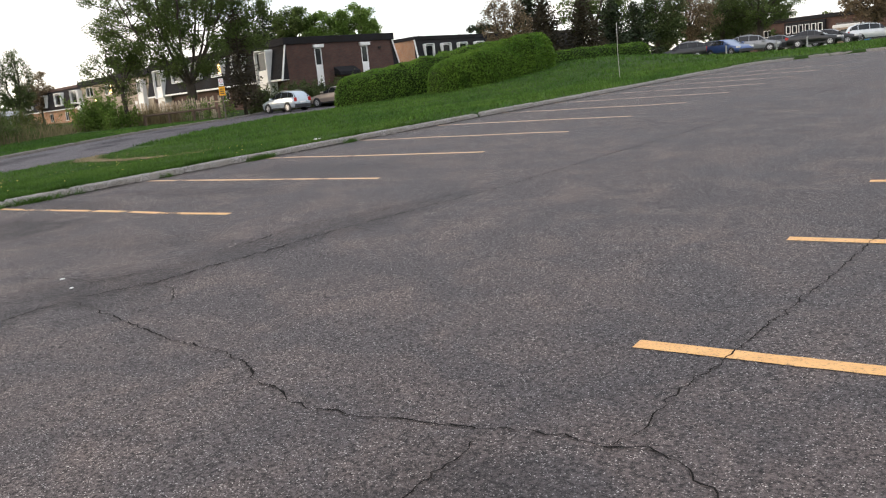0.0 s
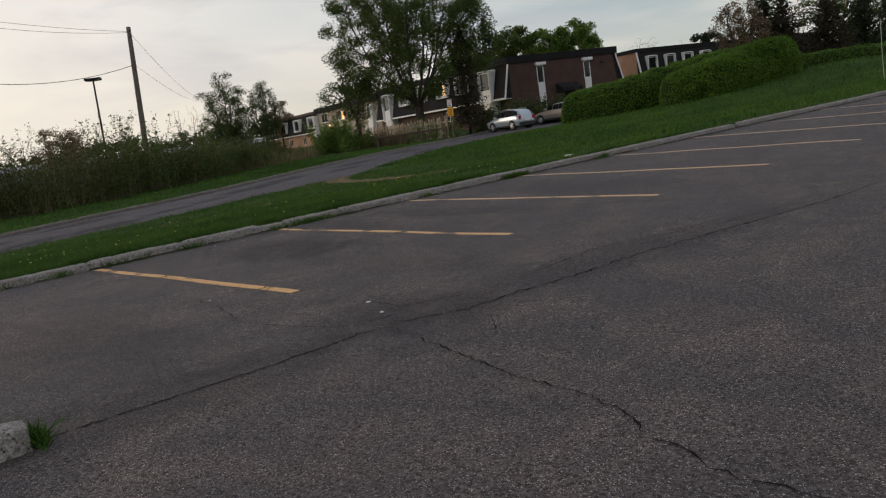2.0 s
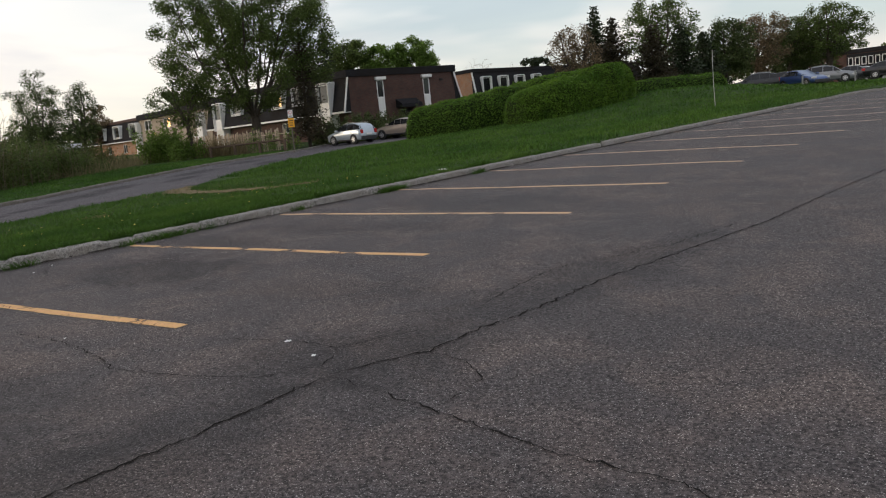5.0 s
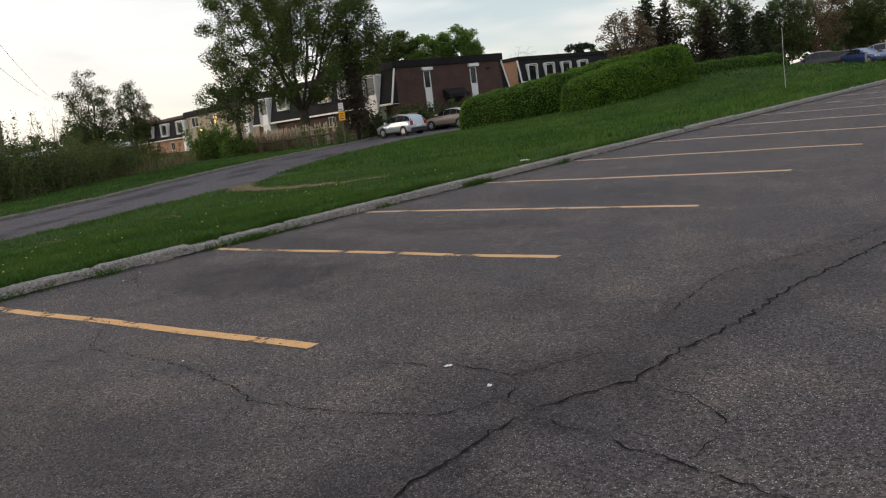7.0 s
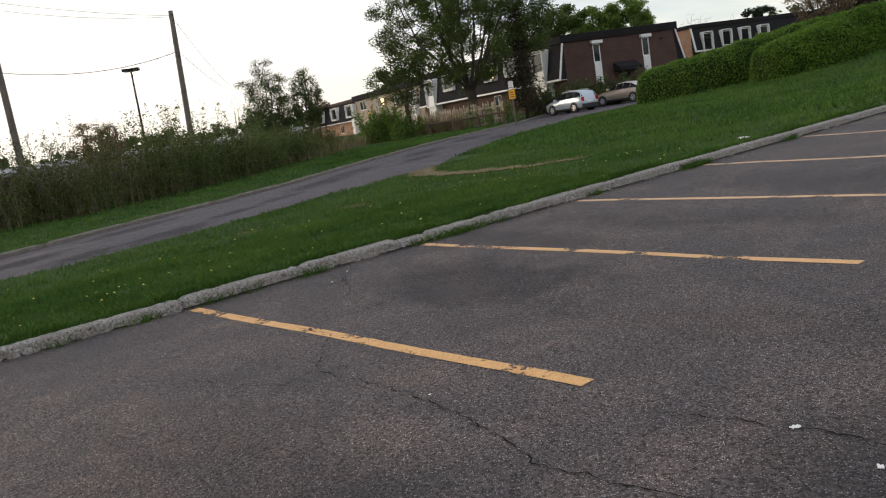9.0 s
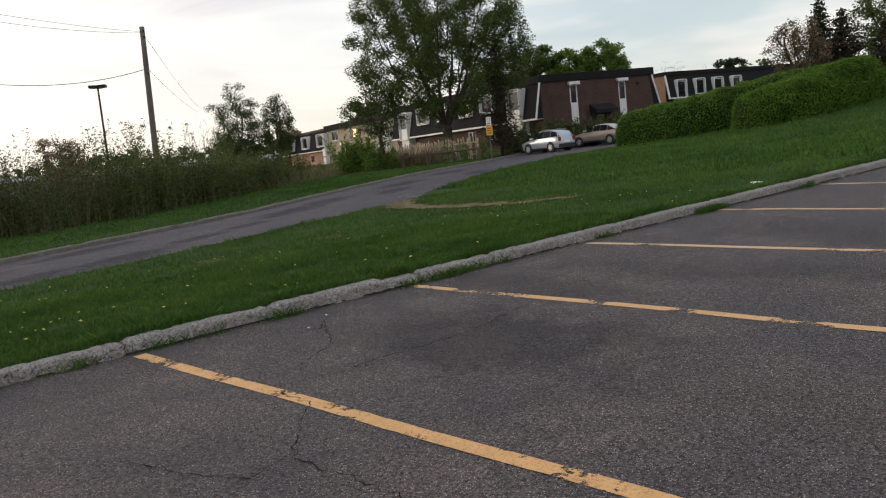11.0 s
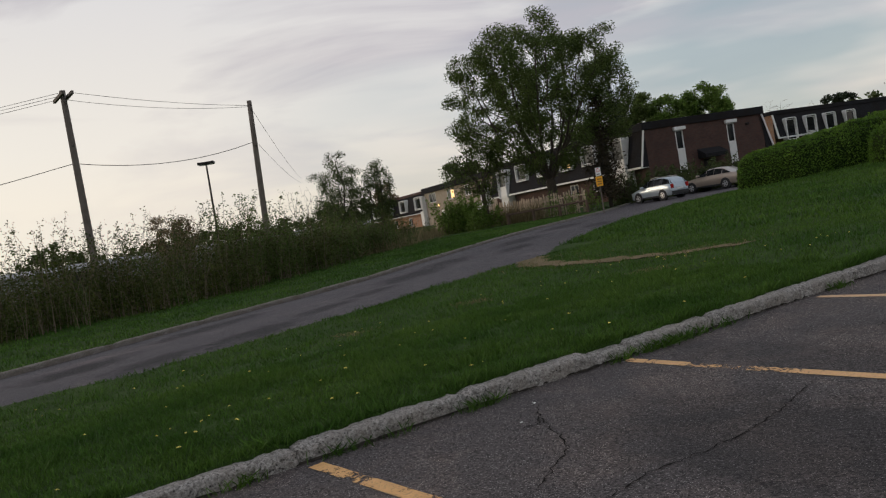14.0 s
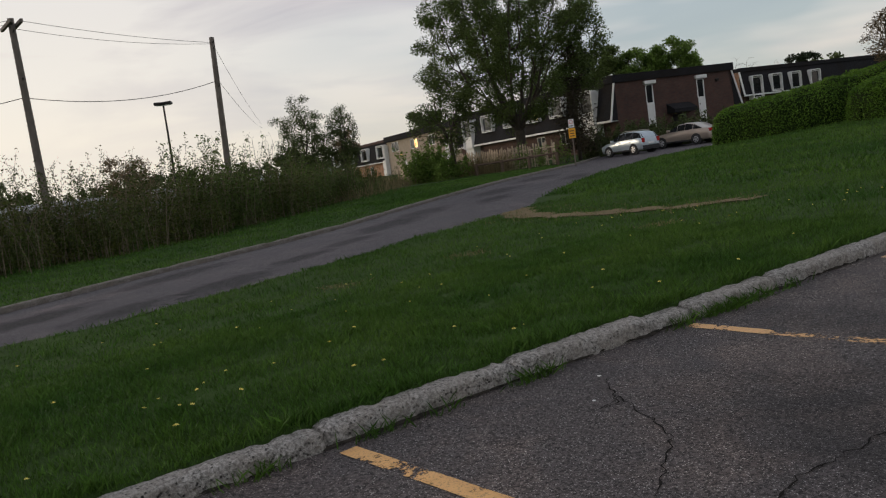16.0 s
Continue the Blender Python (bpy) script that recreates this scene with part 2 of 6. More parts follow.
def concrete_material(name, c1, c2, pit, c3):
    """Weathered concrete with dark pits and chips of aggregate."""
    m = bpy.data.materials.new(name)
    m.use_nodes = True
    n = Net(m.node_tree)
    c = n.add("ShaderNodeTexCoord").outputs["Object"]
    col = n.mix(n.ramp(n.noise(c, 34.0, 8.0, 0.78, 0.5), 0.40, 0.60), c1, c2)
    col = n.mix(n.math("MULTIPLY", n.ramp(n.noise(c, 1.6, 6.0, 0.6), 0.44, 0.66), 0.8), col, c3)
    v = n.add("ShaderNodeTexVoronoi", Scale=52.0, Randomness=1.0)
    n.link(c, v.inputs["Vector"])
    s = n.add("ShaderNodeSeparateColor")
    n.link(v.outputs["Color"], s.inputs[0])
    hole = n.math("MULTIPLY", n.ramp(v.outputs["Distance"], 0.45, 0.25), n.ramp(s.outputs[0], 0.40, 0.5))
    hole = n.math("MULTIPLY", hole, n.ramp(n.noise(c, 24.0, 5.0, 0.8), 0.46, 0.58))
    col = n.mix(hole, col, pit)
    col = n.mix(n.ramp(n.noise(c, 120.0, 3.0), 0.55, 0.75), col, n.mix(1.0, col, (0.5, 0.5, 0.5), "MULTIPLY"))
    b = n.add("ShaderNodeBsdfPrincipled", Roughness=0.92)
    n.link(col, b.inputs["Base Color"])
    bm = n.add("ShaderNodeBump", Strength=1.0, Distance=0.02)
    n.link(n.math("SUBTRACT", n.noise(c, 45.0, 5.0), hole), bm.inputs["Height"])
    n.link(bm.outputs[0], b.inputs["Normal"])
    o = n.add("ShaderNodeOutputMaterial")
    n.link(b.outputs[0], o.inputs[0])
    return m


ASPHALT = asphalt_material("parking_asphalt", (0.017, 0.0146, 0.015), (0.142, 0.122, 0.120), (0.58, 0.55, 0.535), 0.26, (0.62, 0.62, 0.65), (1.55, 1.42, 1.30), STAINS)
ROAD = asphalt_material("road_asphalt", (0.042, 0.037, 0.042), (0.140, 0.127, 0.138), (0.26, 0.24, 0.25), 0.2, (0.5, 0.5, 0.53), (1.35, 1.3, 1.25), ROAD_STAINS)
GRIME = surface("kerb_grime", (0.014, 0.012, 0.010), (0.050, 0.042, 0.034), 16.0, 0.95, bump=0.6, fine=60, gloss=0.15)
CRACK = surface("crack_shadow", (0.010, 0.009, 0.009), (0.022, 0.020, 0.018), 8.0, 1.0, bump=0.2, gloss=0.05)
PAINT = paint_material()
KERB = concrete_material("kerb_concrete", (0.13, 0.118, 0.106), (0.47, 0.44, 0.41), (0.050, 0.044, 0.040), (0.25, 0.215, 0.18))
LANE_KERB = concrete_material("lane_kerb_concrete", (0.10, 0.088, 0.076), (0.30, 0.27, 0.24), (0.03, 0.028, 0.026), (0.12, 0.095, 0.07))
SOIL = surface("lawn_soil", (0.022, 0.044, 0.010), (0.044, 0.080, 0.017), 1.4, 0.95, bump=0.6, fine=25, c3=(0.034, 0.062, 0.016), scale3=0.18, gloss=0.1)
DIRT = surface("bare_dirt", (0.20, 0.155, 0.09), (0.13, 0.10, 0.055), 3.0, 0.95, bump=0.4, fine=30, gloss=0.1)
GRASS = leaf_material("grass_blades", (0.034, 0.089, 0.0125), (0.081, 0.150, 0.023), 0.5, 0.16)
DRY_GRASS = leaf_material("dry_grass", (0.25, 0.20, 0.11), (0.16, 0.14, 0.07), 0.8, 0.25)
HEDGE_LEAF = leaf_material("hedge_leaves", (0.060, 0.130, 0.014), (0.120, 0.210, 0.024), 0.9, 0.16)
# shade deep inside the hedges, given as a near-black green
HEDGE_SHADED_CORE = surface("hedge_shaded_inside", (0.012, 0.022, 0.006), (0.020, 0.034, 0.008), 4.0, 1.0, gloss=0.1)
MAPLE_LEAF = leaf_material("young_maple_leaves", (0.066, 0.100, 0.025), (0.112, 0.150, 0.043), 0.25, 0.45)
DARK_LEAF = leaf_material("dark_green_leaves", (0.060, 0.088, 0.028), (0.100, 0.125, 0.045), 0.25, 0.3)
LIGHT_LEAF = leaf_material("light_spring_leaves", (0.11, 0.19, 0.034), (0.17, 0.25, 0.055), 0.25, 0.45)
RED_LEAF = leaf_material("reddish_buds", (0.155, 0.112, 0.066), (0.22, 0.165, 0.10), 0.3, 0.4)
NEEDLE = leaf_material("conifer_needles", (0.022, 0.034, 0.016), (0.040, 0.054, 0.024), 0.5, 0.15)
RUST_NEEDLE = leaf_material("rusty_needles", (0.034, 0.032, 0.018), (0.064, 0.050, 0.030), 0.5, 0.15)
OLIVE_LEAF = leaf_material("thicket_leaves", (0.040, 0.070, 0.013), (0.092, 0.098, 0.024), 0.5, 0.22)
BARK = surface("bark", (0.045, 0.036, 0.028), (0.085, 0.068, 0.052), 6.0, 0.95, bump=0.8, fine=18)
TWIG = surface("pale_twigs", (0.20, 0.155, 0.11), (0.10, 0.075, 0.05), 5.0, 0.9, bump=0.3)
POLE_WOOD = surface("pole_wood", (0.115, 0.095, 0.08), (0.17, 0.145, 0.125), 3.0, 0.9, bump=0.6, fine=12)
LAMP_METAL = surface("dark_bronze_metal", (0.020, 0.018, 0.017), (0.032, 0.028, 0.026), 3.0, 0.45, 0.6, bump=0.05)
GALV = surface("galvanised_steel", (0.28, 0.28, 0.27), (0.38, 0.38, 0.37), 8.0, 0.5, 0.7, bump=0.05)
WIRE = surface("wire", (0.012, 0.012, 0.013), (0.02, 0.02, 0.02), 3.0, 0.6, bump=0)
FENCE_WOOD = surface("fence_wood", (0.60, 0.49, 0.37), (0.44, 0.35, 0.25), 4.0, 0.9, bump=0.4, fine=30, per_object=0.25)
DARK_WOOD = surface("dark_rail_wood", (0.075, 0.05, 0.035), (0.12, 0.08, 0.055), 4.0, 0.9, bump=0.4)
BRICK = brick_material("red_brown_brick", (0.078, 0.038, 0.028), (0.120, 0.056, 0.040), (0.085, 0.07, 0.062))
ORANGE_BRICK = brick_material("orange_brick", (0.42, 0.20, 0.105), (0.50, 0.25, 0.13), (0.40, 0.34, 0.28))
SHINGLE = surface("black_shingles", (0.016, 0.016, 0.018), (0.034, 0.033, 0.036), 9.0, 0.95, bump=0.7, fine=14, c3=(0.022, 0.019, 0.018), scale3=0.5, gloss=0.12)
STUCCO = surface("beige_stucco", (0.33, 0.27, 0.205), (0.40, 0.335, 0.26), 2.0, 0.95, bump=0.3, fine=40)
WHITE = surface("white_trim_paint", (0.74, 0.73, 0.70), (0.82, 0.81, 0.79), 2.0, 0.6, bump=0.05)
ROOF_GRAVEL = surface("flat_roof_felt", (0.06, 0.06, 0.06), (0.10, 0.10, 0.10), 3.0, 0.95, bump=0.3)
GLASS = surface("window_glass", (0.010, 0.011, 0.013), (0.018, 0.020, 0.022), 0.8, 0.07, bump=0.0, gloss=0.45)
CURTAIN = surface("pale_curtain", (0.30, 0.28, 0.25), (0.42, 0.40, 0.36), 3.0, 0.9)
YELLOW_SIGN = surface("yellow_sign_face", (0.80, 0.36, 0.01), (0.88, 0.42, 0.015), 2.0, 0.5, bump=0.02)
WHITE_SIGN = surface("white_sign_face", (0.75, 0.75, 0.75), (0.85, 0.85, 0.85), 2.0, 0.5, bump=0.02)
INK = surface("black_ink", (0.02, 0.02, 0.02), (0.03, 0.03, 0.03), 2.0, 0.6, bump=0)
RED_INK = surface("red_ink", (0.5, 0.03, 0.03), (0.55, 0.04, 0.04), 2.0, 0.6, bump=0)
PAPER = surface("litter_paper", (0.70, 0.70, 0.68), (0.82, 0.82, 0.80), 12.0, 0.8, bump=0.2)
TYRE = surface("tyre_rubber", (0.018, 0.018, 0.018), (0.030, 0.030, 0.030), 9.0, 0.9, bump=0.1)
RIM = surface("alloy_rim", (0.50, 0.50, 0.52), (0.62, 0.62, 0.64), 5.0, 0.35, 0.8, bump=0)
TAIL = surface("red_lamp_lens", (0.35, 0.015, 0.015), (0.45, 0.02, 0.02), 9.0, 0.2, bump=0)
HEADLAMP = surface("clear_lamp_lens", (0.55, 0.55, 0.56), (0.7, 0.7, 0.7), 9.0, 0.15, bump=0)
BLACK_PLASTIC = surface("black_plastic", (0.022, 0.022, 0.024), (0.035, 0.035, 0.036), 5.0, 0.7, bump=0.1)
DUMPSTER_BLUE = surface("blue_dumpster_paint", (0.015, 0.16, 0.42), (0.02, 0.20, 0.50), 1.5, 0.5, bump=0.1, c3=(0.02, 0.11, 0.27), scale3=0.8)
BLOOM = surface("dandelion_yellow", (0.85, 0.66, 0.10), (0.90, 0.78, 0.25), 30.0, 0.8, bump=0)
FAR_WALL = surface("pale_metal_wall", (0.22, 0.225, 0.24), (0.30, 0.31, 0.32), 0.5, 0.7, bump=0.05)
# glow of the porch lamp, also used for sunset reflections put on panes
WARM_GLOW = glow_material("warm_glow", (1.0, 0.60, 0.24), 2.6)


def car_paint(name, colour):
    m = surface(name, colour, tuple(v * 0.9 for v in colour), 1.5, 0.3, 0.35, bump=0.0)
    b = next(n for n in m.node_tree.nodes if n.type == "BSDF_PRINCIPLED")
    b.inputs["Coat Weight"].default_value = 0.6
    b.inputs["Coat Roughness"].default_value = 0.08
    return m


# ---- mesh helpers ----


def mesh_from(name, verts, faces, material, smooth=False):
    me = bpy.data.meshes.new(name)
    me.from_pydata([tuple(v) for v in verts], [], faces)
    me.materials.append(material)
    if smooth:
        me.polygons.foreach_set("use_smooth", [True] * len(me.polygons))
    me.update()
    return me


def part(name, data, material=None, parent=None, label=""):
    """Links (verts, faces), a bmesh or a mesh as ONE object, under a thing or part if given."""
    if isinstance(data, bmesh.types.BMesh):
        me = bpy.data.meshes.new(name)
        data.to_mesh(me)
        data.free()
        me.materials.append(material)
    elif isinstance(data, tuple):
        me = mesh_from(name, data[0], data[1], material)
    else:
        me = data
    ob = new(name, me)
    if parent is not None:
        ob.parent = parent
    if label:
        ob["label"] = label
    return ob


def holder(name, m, label, category, group="", kind=""):
    ob = new(name)
    ob.matrix_world = m
    return tagged(ob, label, category, group, kind)


def box(x0, y0, z0, x1, y1, z1, bevel=0.0):
    bm = bmesh.new()
    bmesh.ops.create_cube(bm, size=1)
    for v in bm.verts:
        v.co = ((x0 + x1) / 2 + v.co.x * (x1 - x0), (y0 + y1) / 2 + v.co.y * (y1 - y0), (z0 + z1) / 2 + v.co.z * (z1 - z0))
    if bevel:
        bmesh.ops.bevel(bm, geom=bm.edges[:], offset=bevel, segments=2, affect="EDGES", profile=0.6)
    return bm


def prism(outline, axis, a, b):
    """An outline of (u, v) pairs pushed from a to b along axis 'x', 'y' or 'z'."""
    put = {"x": lambda u, v, s: (s, u, v), "y": lambda u, v, s: (u, s, v), "z": lambda u, v, s: (u, v, s)}[axis]
    n = len(outline)
    verts = [put(u, v, a) for u, v in outline] + [put(u, v, b) for u, v in outline]
    faces = [tuple(range(n)), tuple(range(2 * n - 1, n - 1, -1))] + [(i, i + n, (i + 1) % n + n, (i + 1) % n) for i in range(n)]
    bm = bmesh.new()
    vs = [bm.verts.new(v) for v in verts]
    for f in faces:
        bm.faces.new([vs[i] for i in f])
    bmesh.ops.recalc_face_normals(bm, faces=bm.faces[:])
    return bm


def tube(verts, faces, points, radii, sides=6):
    """Adds a tapered tube along points to verts and faces."""
    start = len(verts)
    last = len(points) - 1
    side = None
    for i, p in enumerate(points):
        d = (points[min(i + 1, last)] - points[max(i - 1, 0)])
        d = d.normalized() if d.length > 1e-6 else Vector((0, 0, 1))
        if side is None:
            side = d.orthogonal().normalized()
        side = (side - d * side.dot(d))
        side = side.normalized() if side.length > 1e-6 else d.orthogonal().normalized()
        other = d.cross(side)
        for k in range(sides):
            a = 2 * math.pi * k / sides
            verts.append(p + (side * math.cos(a) + other * math.sin(a)) * radii[i])
    for i in range(last):
        for k in range(sides):
            a, b = start + i * sides + k, start + i * sides + (k + 1) % sides
            faces.append((a, b, b + sides, a + sides))
    faces.append(tuple(start + k for k in range(sides - 1, -1, -1)))
    faces.append(tuple(start + last * sides + k for k in range(sides)))


def cylinder(r0, r1, z0, z1, sides=16, points=None):
    v, f = [], []
    tube(v, f, points or [Vector((0, 0, z0)), Vector((0, 0, z1))], [r0, r1], sides)
    return v, f


def quads_mesh(name, corners, material):
    """A mesh of loose quads from an array (n, 4, 3)."""
    n = len(corners)
    me = bpy.data.meshes.new(name)
    me.vertices.add(4 * n)
    me.vertices.foreach_set("co", corners.astype(np.float32).ravel())
    me.loops.add(4 * n)
    me.loops.foreach_set("vertex_index", np.arange(4 * n, dtype=np.int32))
    me.polygons.add(n)
    me.polygons.foreach_set("loop_start", np.arange(0, 4 * n, 4, dtype=np.int32))
    me.polygons.foreach_set("loop_total", np.full(n, 4, dtype=np.int32))
    me.materials.append(material)
    me.update(calc_edges=True)
    return me


rng = np.random.default_rng(7)


def leaves(centres, size, spread=0.0, upward=0.3, slim=0.55):
    """Pointed leaves at the centres, at random turns: an array of quads."""
    n = len(centres)
    c = centres + rng.normal(0, 1, (n, 3)) * spread
    a = rng.normal(0, 1, (n, 3))
    a[:, 2] *= 0.6
    a /= np.linalg.norm(a, axis=1)[:, None]
    nrm = rng.normal(0, 1, (n, 3))
    nrm[:, 2] += upward * 3
    b = np.cross(nrm, a)
    b /= np.linalg.norm(b, axis=1)[:, None] + 1e-9
    s = size * rng.uniform(0.6, 1.35, n)[:, None]
    return np.stack([c - a * s * 0.5, c + b * s * slim * 0.5 - a * s * 0.05, c + a * s * 0.5, c - b * s * slim * 0.5 - a * s * 0.05], axis=1)


def smooth(a, b, v):
    t = min(1.0, max(0.0, (v - a) / (b - a)))
    return t * t * (3 - 2 * t)


# ---- ground ----
# The parking lot is a gently sloping plane; the lawn falls from its kerb to the lane.
FAR_EDGE = [(-40, 2.4), (-20, -5.8), (-6, -11.2), (-1.2, -13.0), (2.9, -15.05), (8.2, -17.2), (12.5, -20.4), (20, -25.4), (27, -29.8), (33.5, -34.4), (40, -39.5), (46, -41.8), (60, -42)]
NEAR_EDGE = [(-40, 9), (-20, -1.5), (-6, -7.5), (-1.4, -8.6), (0.2, -8.75), (3.5, -9.6), (8.7, -11.7), (11.8, -12.6), (14.1, -14.9), (19.5, -18.8), (26, -22.3), (31, -25.5), (37, -28.5), (44, -29.5), (60, -29)]


def along(table, y):
    for (y0, x0), (y1, x1) in zip(table, table[1:]):
        if y <= y1:
            t = max(0.0, (y - y0) / (y1 - y0))
            return x0 + (x1 - x0) * t
    return table[-1][1]


def lot_z(x, y):
    return -0.009 * x + 0.03 * y


def lot_end(x):
    return 37.5 + 7.0 * (1 - math.exp(-max(x, 0) / 3.0))


def ground_z(x, y):
    yy = min(max(y, -60), 78)
    z = 0.03 * yy - 0.009 * max(min(x, 30), -10) * smooth(-6, 0, x)
    if x < 0:
        z += 0.12 - 0.26 * smooth(0.5, 8, -x)
    elif y > lot_end(x):
        z += 0.12
    z += 1.15 * math.exp(-((x + 12) / 7) ** 2 - ((y - 44) / 10) ** 2) * (1.0 if x < 0 else max(0.0, 1 - x / 6))
    z -= 0.30 * smooth(18, 40, y) * smooth(20, 26, -x) * (1 - smooth(46, 54, y))
    z -= 0.12 * smooth(45, 70, y)
    return z


def steps(*spans):
    """Grid lines: (start, end, step) spans, joined."""
    out_lines = []
    for a, b, s in spans:
        n = max(1, round((b - a) / s))
        out_lines += [a + (b - a) * i / n for i in range(n)]
    return out_lines + [spans[-1][1]]


def grid_mesh(name, xs, ys, height_at, material, bend=None):
    verts, faces = [], []
    for x in xs:
        for y in ys:
            yb = y + (bend(x, y) if bend else 0)
            verts.append((x, yb, height_at(x, yb, y)))
    n = len(ys)
    for i in range(len(xs) - 1):
        for j in range(n - 1):
            a = i * n + j
            faces.append((a, a + n, a + n + 1, a + 1))
    return mesh_from(name, verts, faces, material, smooth=True)


def corner_bend(x, y):
    return 7.0 * (1 - math.exp(-max(x, 0) / 3.0)) * smooth(5, 30, y)


def lawn_height(x, yb, y):
    if x > -0.10 and y < 37.47:
        return lot_z(x, yb) - 0.25
    z = ground_z(x, yb)
    edge = along(FAR_EDGE, yb)
    if x < edge and -40 < yb < 60:
        z += 0.09 * smooth(0.05, 0.6, edge - x)
    near = along(NEAR_EDGE, yb)
    if edge < x < near and -40 < yb < 60:
        z -= 0.02
    if abs(x) < 60 and -30 < yb < 90:
        z += 0.035 * (noise.noise((x * 0.45, yb * 0.45, 1.0))) * smooth(0.3, 2.0, -x if x < 0 else 2)
    return z


ground_x = steps((-2600, -400, 220), (-400, -80, 20), (-80, -42, 2), (-42, -0.5, 0.5)) + [-0.30, -0.17, -0.07, 0.5] + steps((2, 40, 2), (40, 400, 40), (400, 2600, 220))
ground_y = steps((-2600, -400, 220), (-400, -60, 20), (-60, -14, 2), (-14, 37.0, 0.5)) + [37.45, 37.56] + steps((38, 62, 0.8), (62, 120, 3), (120, 400, 40), (400, 2600, 220))
ground = part("ground", grid_mesh("ground", ground_x, ground_y, lawn_height, SOIL, corner_bend))
tagged(ground, "short green spring lawn and surrounding land", "lawn", kind="structure")

lot_x = [-0.08] + steps((0.2, 13.4, 0.22), (13.4, 20, 0.6), (20, 80, 6))
lot_y = steps((-60, -8, 4), (-8, -4, 0.5), (-4, 9, 0.22), (9, 30, 0.5), (30, 37.5, 0.75))


def lot_height(x, yb, y):
    dip = 0.012 * noise.noise((x * 0.6, yb * 0.6, 4.0)) * smooth(0.2, 1.2, x)
    return lot_z(x, yb) + dip


lot = part("parking_lot", grid_mesh("parking_lot", lot_x, lot_y, lot_height, ASPHALT, corner_bend))
tagged(lot, "worn dark grey asphalt of the parking lot, cracked and stained", "asphalt", kind="structure")


def lot_top(x, y):
    return lot_height(x, y, y)


# lane that curves past the lawn to the townhouses
verts, faces = [], []
road_y = steps((-40, -8, 2), (-8, 40, 0.6), (40, 60, 2))
for y in road_y:
    a, b = along(FAR_EDGE, y) - 0.04, along(NEAR_EDGE, y)
    b += 0.22 * noise.noise((y * 0.9, 0, 0)) + 0.10 * noise.noise((y * 3.1, 0, 7))
    for k in range(9):
        x = a + (b - a) * k / 8
        verts.append((x, y, ground_z(x, y) + 0.035 - 0.05 * (1 if k == 8 else 0) + 0.01 * noise.noise((x * 0.5, y * 0.5, 2))))
for i in range(len(road_y) - 1):
    for k in range(8):
        a = i * 9 + k
        faces.append((a, a + 1, a + 10, a + 9))
road = part("road", mesh_from("road", verts, faces, ROAD, smooth=True))
tagged(road, "grey patched asphalt lane curving past the lawn", "road", kind="structure")


# ---- kerbs: separate weathered concrete lengths ----


def kerb_stone(length, width, tall, seed, rough=0.012, cuts=14):
    """One length of kerb along y from 0, with rounded, chipped arrises; its foot is below ground."""
    ring = [(0.0, -0.12), (0.002, tall * 0.25), (0.0, tall * 0.52), (-0.003, tall * 0.76), (-0.011, tall * 0.91), (-0.03, tall * 0.985), (-0.06, tall), (-width * 0.5, tall * 1.01), (-width + 0.03, tall), (-width + 0.008, tall * 0.9), (-width, -0.12)]
    verts, faces = [], []
    n = len(ring)
    for i in range(cuts + 1):
        t = i / cuts
        end = min(t, 1 - t) * length
        inset = 0.02 * (1 - smooth(0, 0.06, end))
        for u, z in ring:
            d = noise.noise((u * 9 + seed * 5.1, t * length * 4.0, z * 9 + seed)) * rough * 0.7
            d += noise.noise((u * 30, t * length * 14.0, z * 30 + seed)) * rough * 1.6
            chip = max(0, noise.noise((seed * 2.3, t * length * 1.7, u * 3)) - 0.3) * 0.03 + max(0, noise.noise((seed * 1.3, t * length * 6.0, u * 12)) - 0.28) * 0.05
            w2 = -width / 2
            uu = w2 + (u - w2) * (1 - inset / width * 2) + d * (1 if z > 0 else 0)
            zz = z - (inset + chip + abs(d) * 0.6) * (1 if z > 0.03 else 0)
            verts.append((uu, t * length, zz))
    for i in range(cuts):
        for k in range(n - 1):
            a = i * n + k
            faces.append((a, a + 1, a + n + 1, a + n))
    faces += [tuple(range(n - 1, -1, -1)), tuple(cuts * n + k for k in range(n))]
    return verts, faces


kerb = holder("kerb", Matrix(), "chipped weathered concrete kerb between lawn and asphalt", "kerb", kind="structure")
joints = [-14.0, -11.2, -8.5, -5.7, -2.95, -0.07, 1.33, 2.62, 3.05, 4.1, 6.3, 8.2, 10.4, 12.9, 15.55, 15.75, 18.4, 21.2, 24.0, 26.8, 29.3, 31.9, 34.4, 36.9]
for i, (a, b) in enumerate(zip(joints, joints[1:])):
    if 15.5 < a < 15.7 and b - a < 0.5:
        continue
    random.seed(i)
    tall = 0.125 + random.uniform(-0.012, 0.012)
    if abs(a - 2.62) < 0.01:
        tall = 0.10
    v, f = kerb_stone(b - a - 0.012, 0.20 + random.uniform(-0.01, 0.01), tall, i * 1.7, 0.014, max(10, int((b - a) * (44 if a < 9 and b > -4 else 10))))
    st = part("kerb_stone", (v, f), KERB, kerb)
    st.data.polygons.foreach_set("use_smooth", [True] * len(st.data.polygons))
    x0 = 0.03 - 0.005 * max(0, a - 12) - 0.02 * random.random()
    st.matrix_basis = Matrix.Translation((x0, a + 0.006, lot_z(x0, a))) @ Matrix.Rotation(0.03, 4, "X") @ Matrix.Rotation(random.uniform(-0.006, 0.006), 4, "Z")
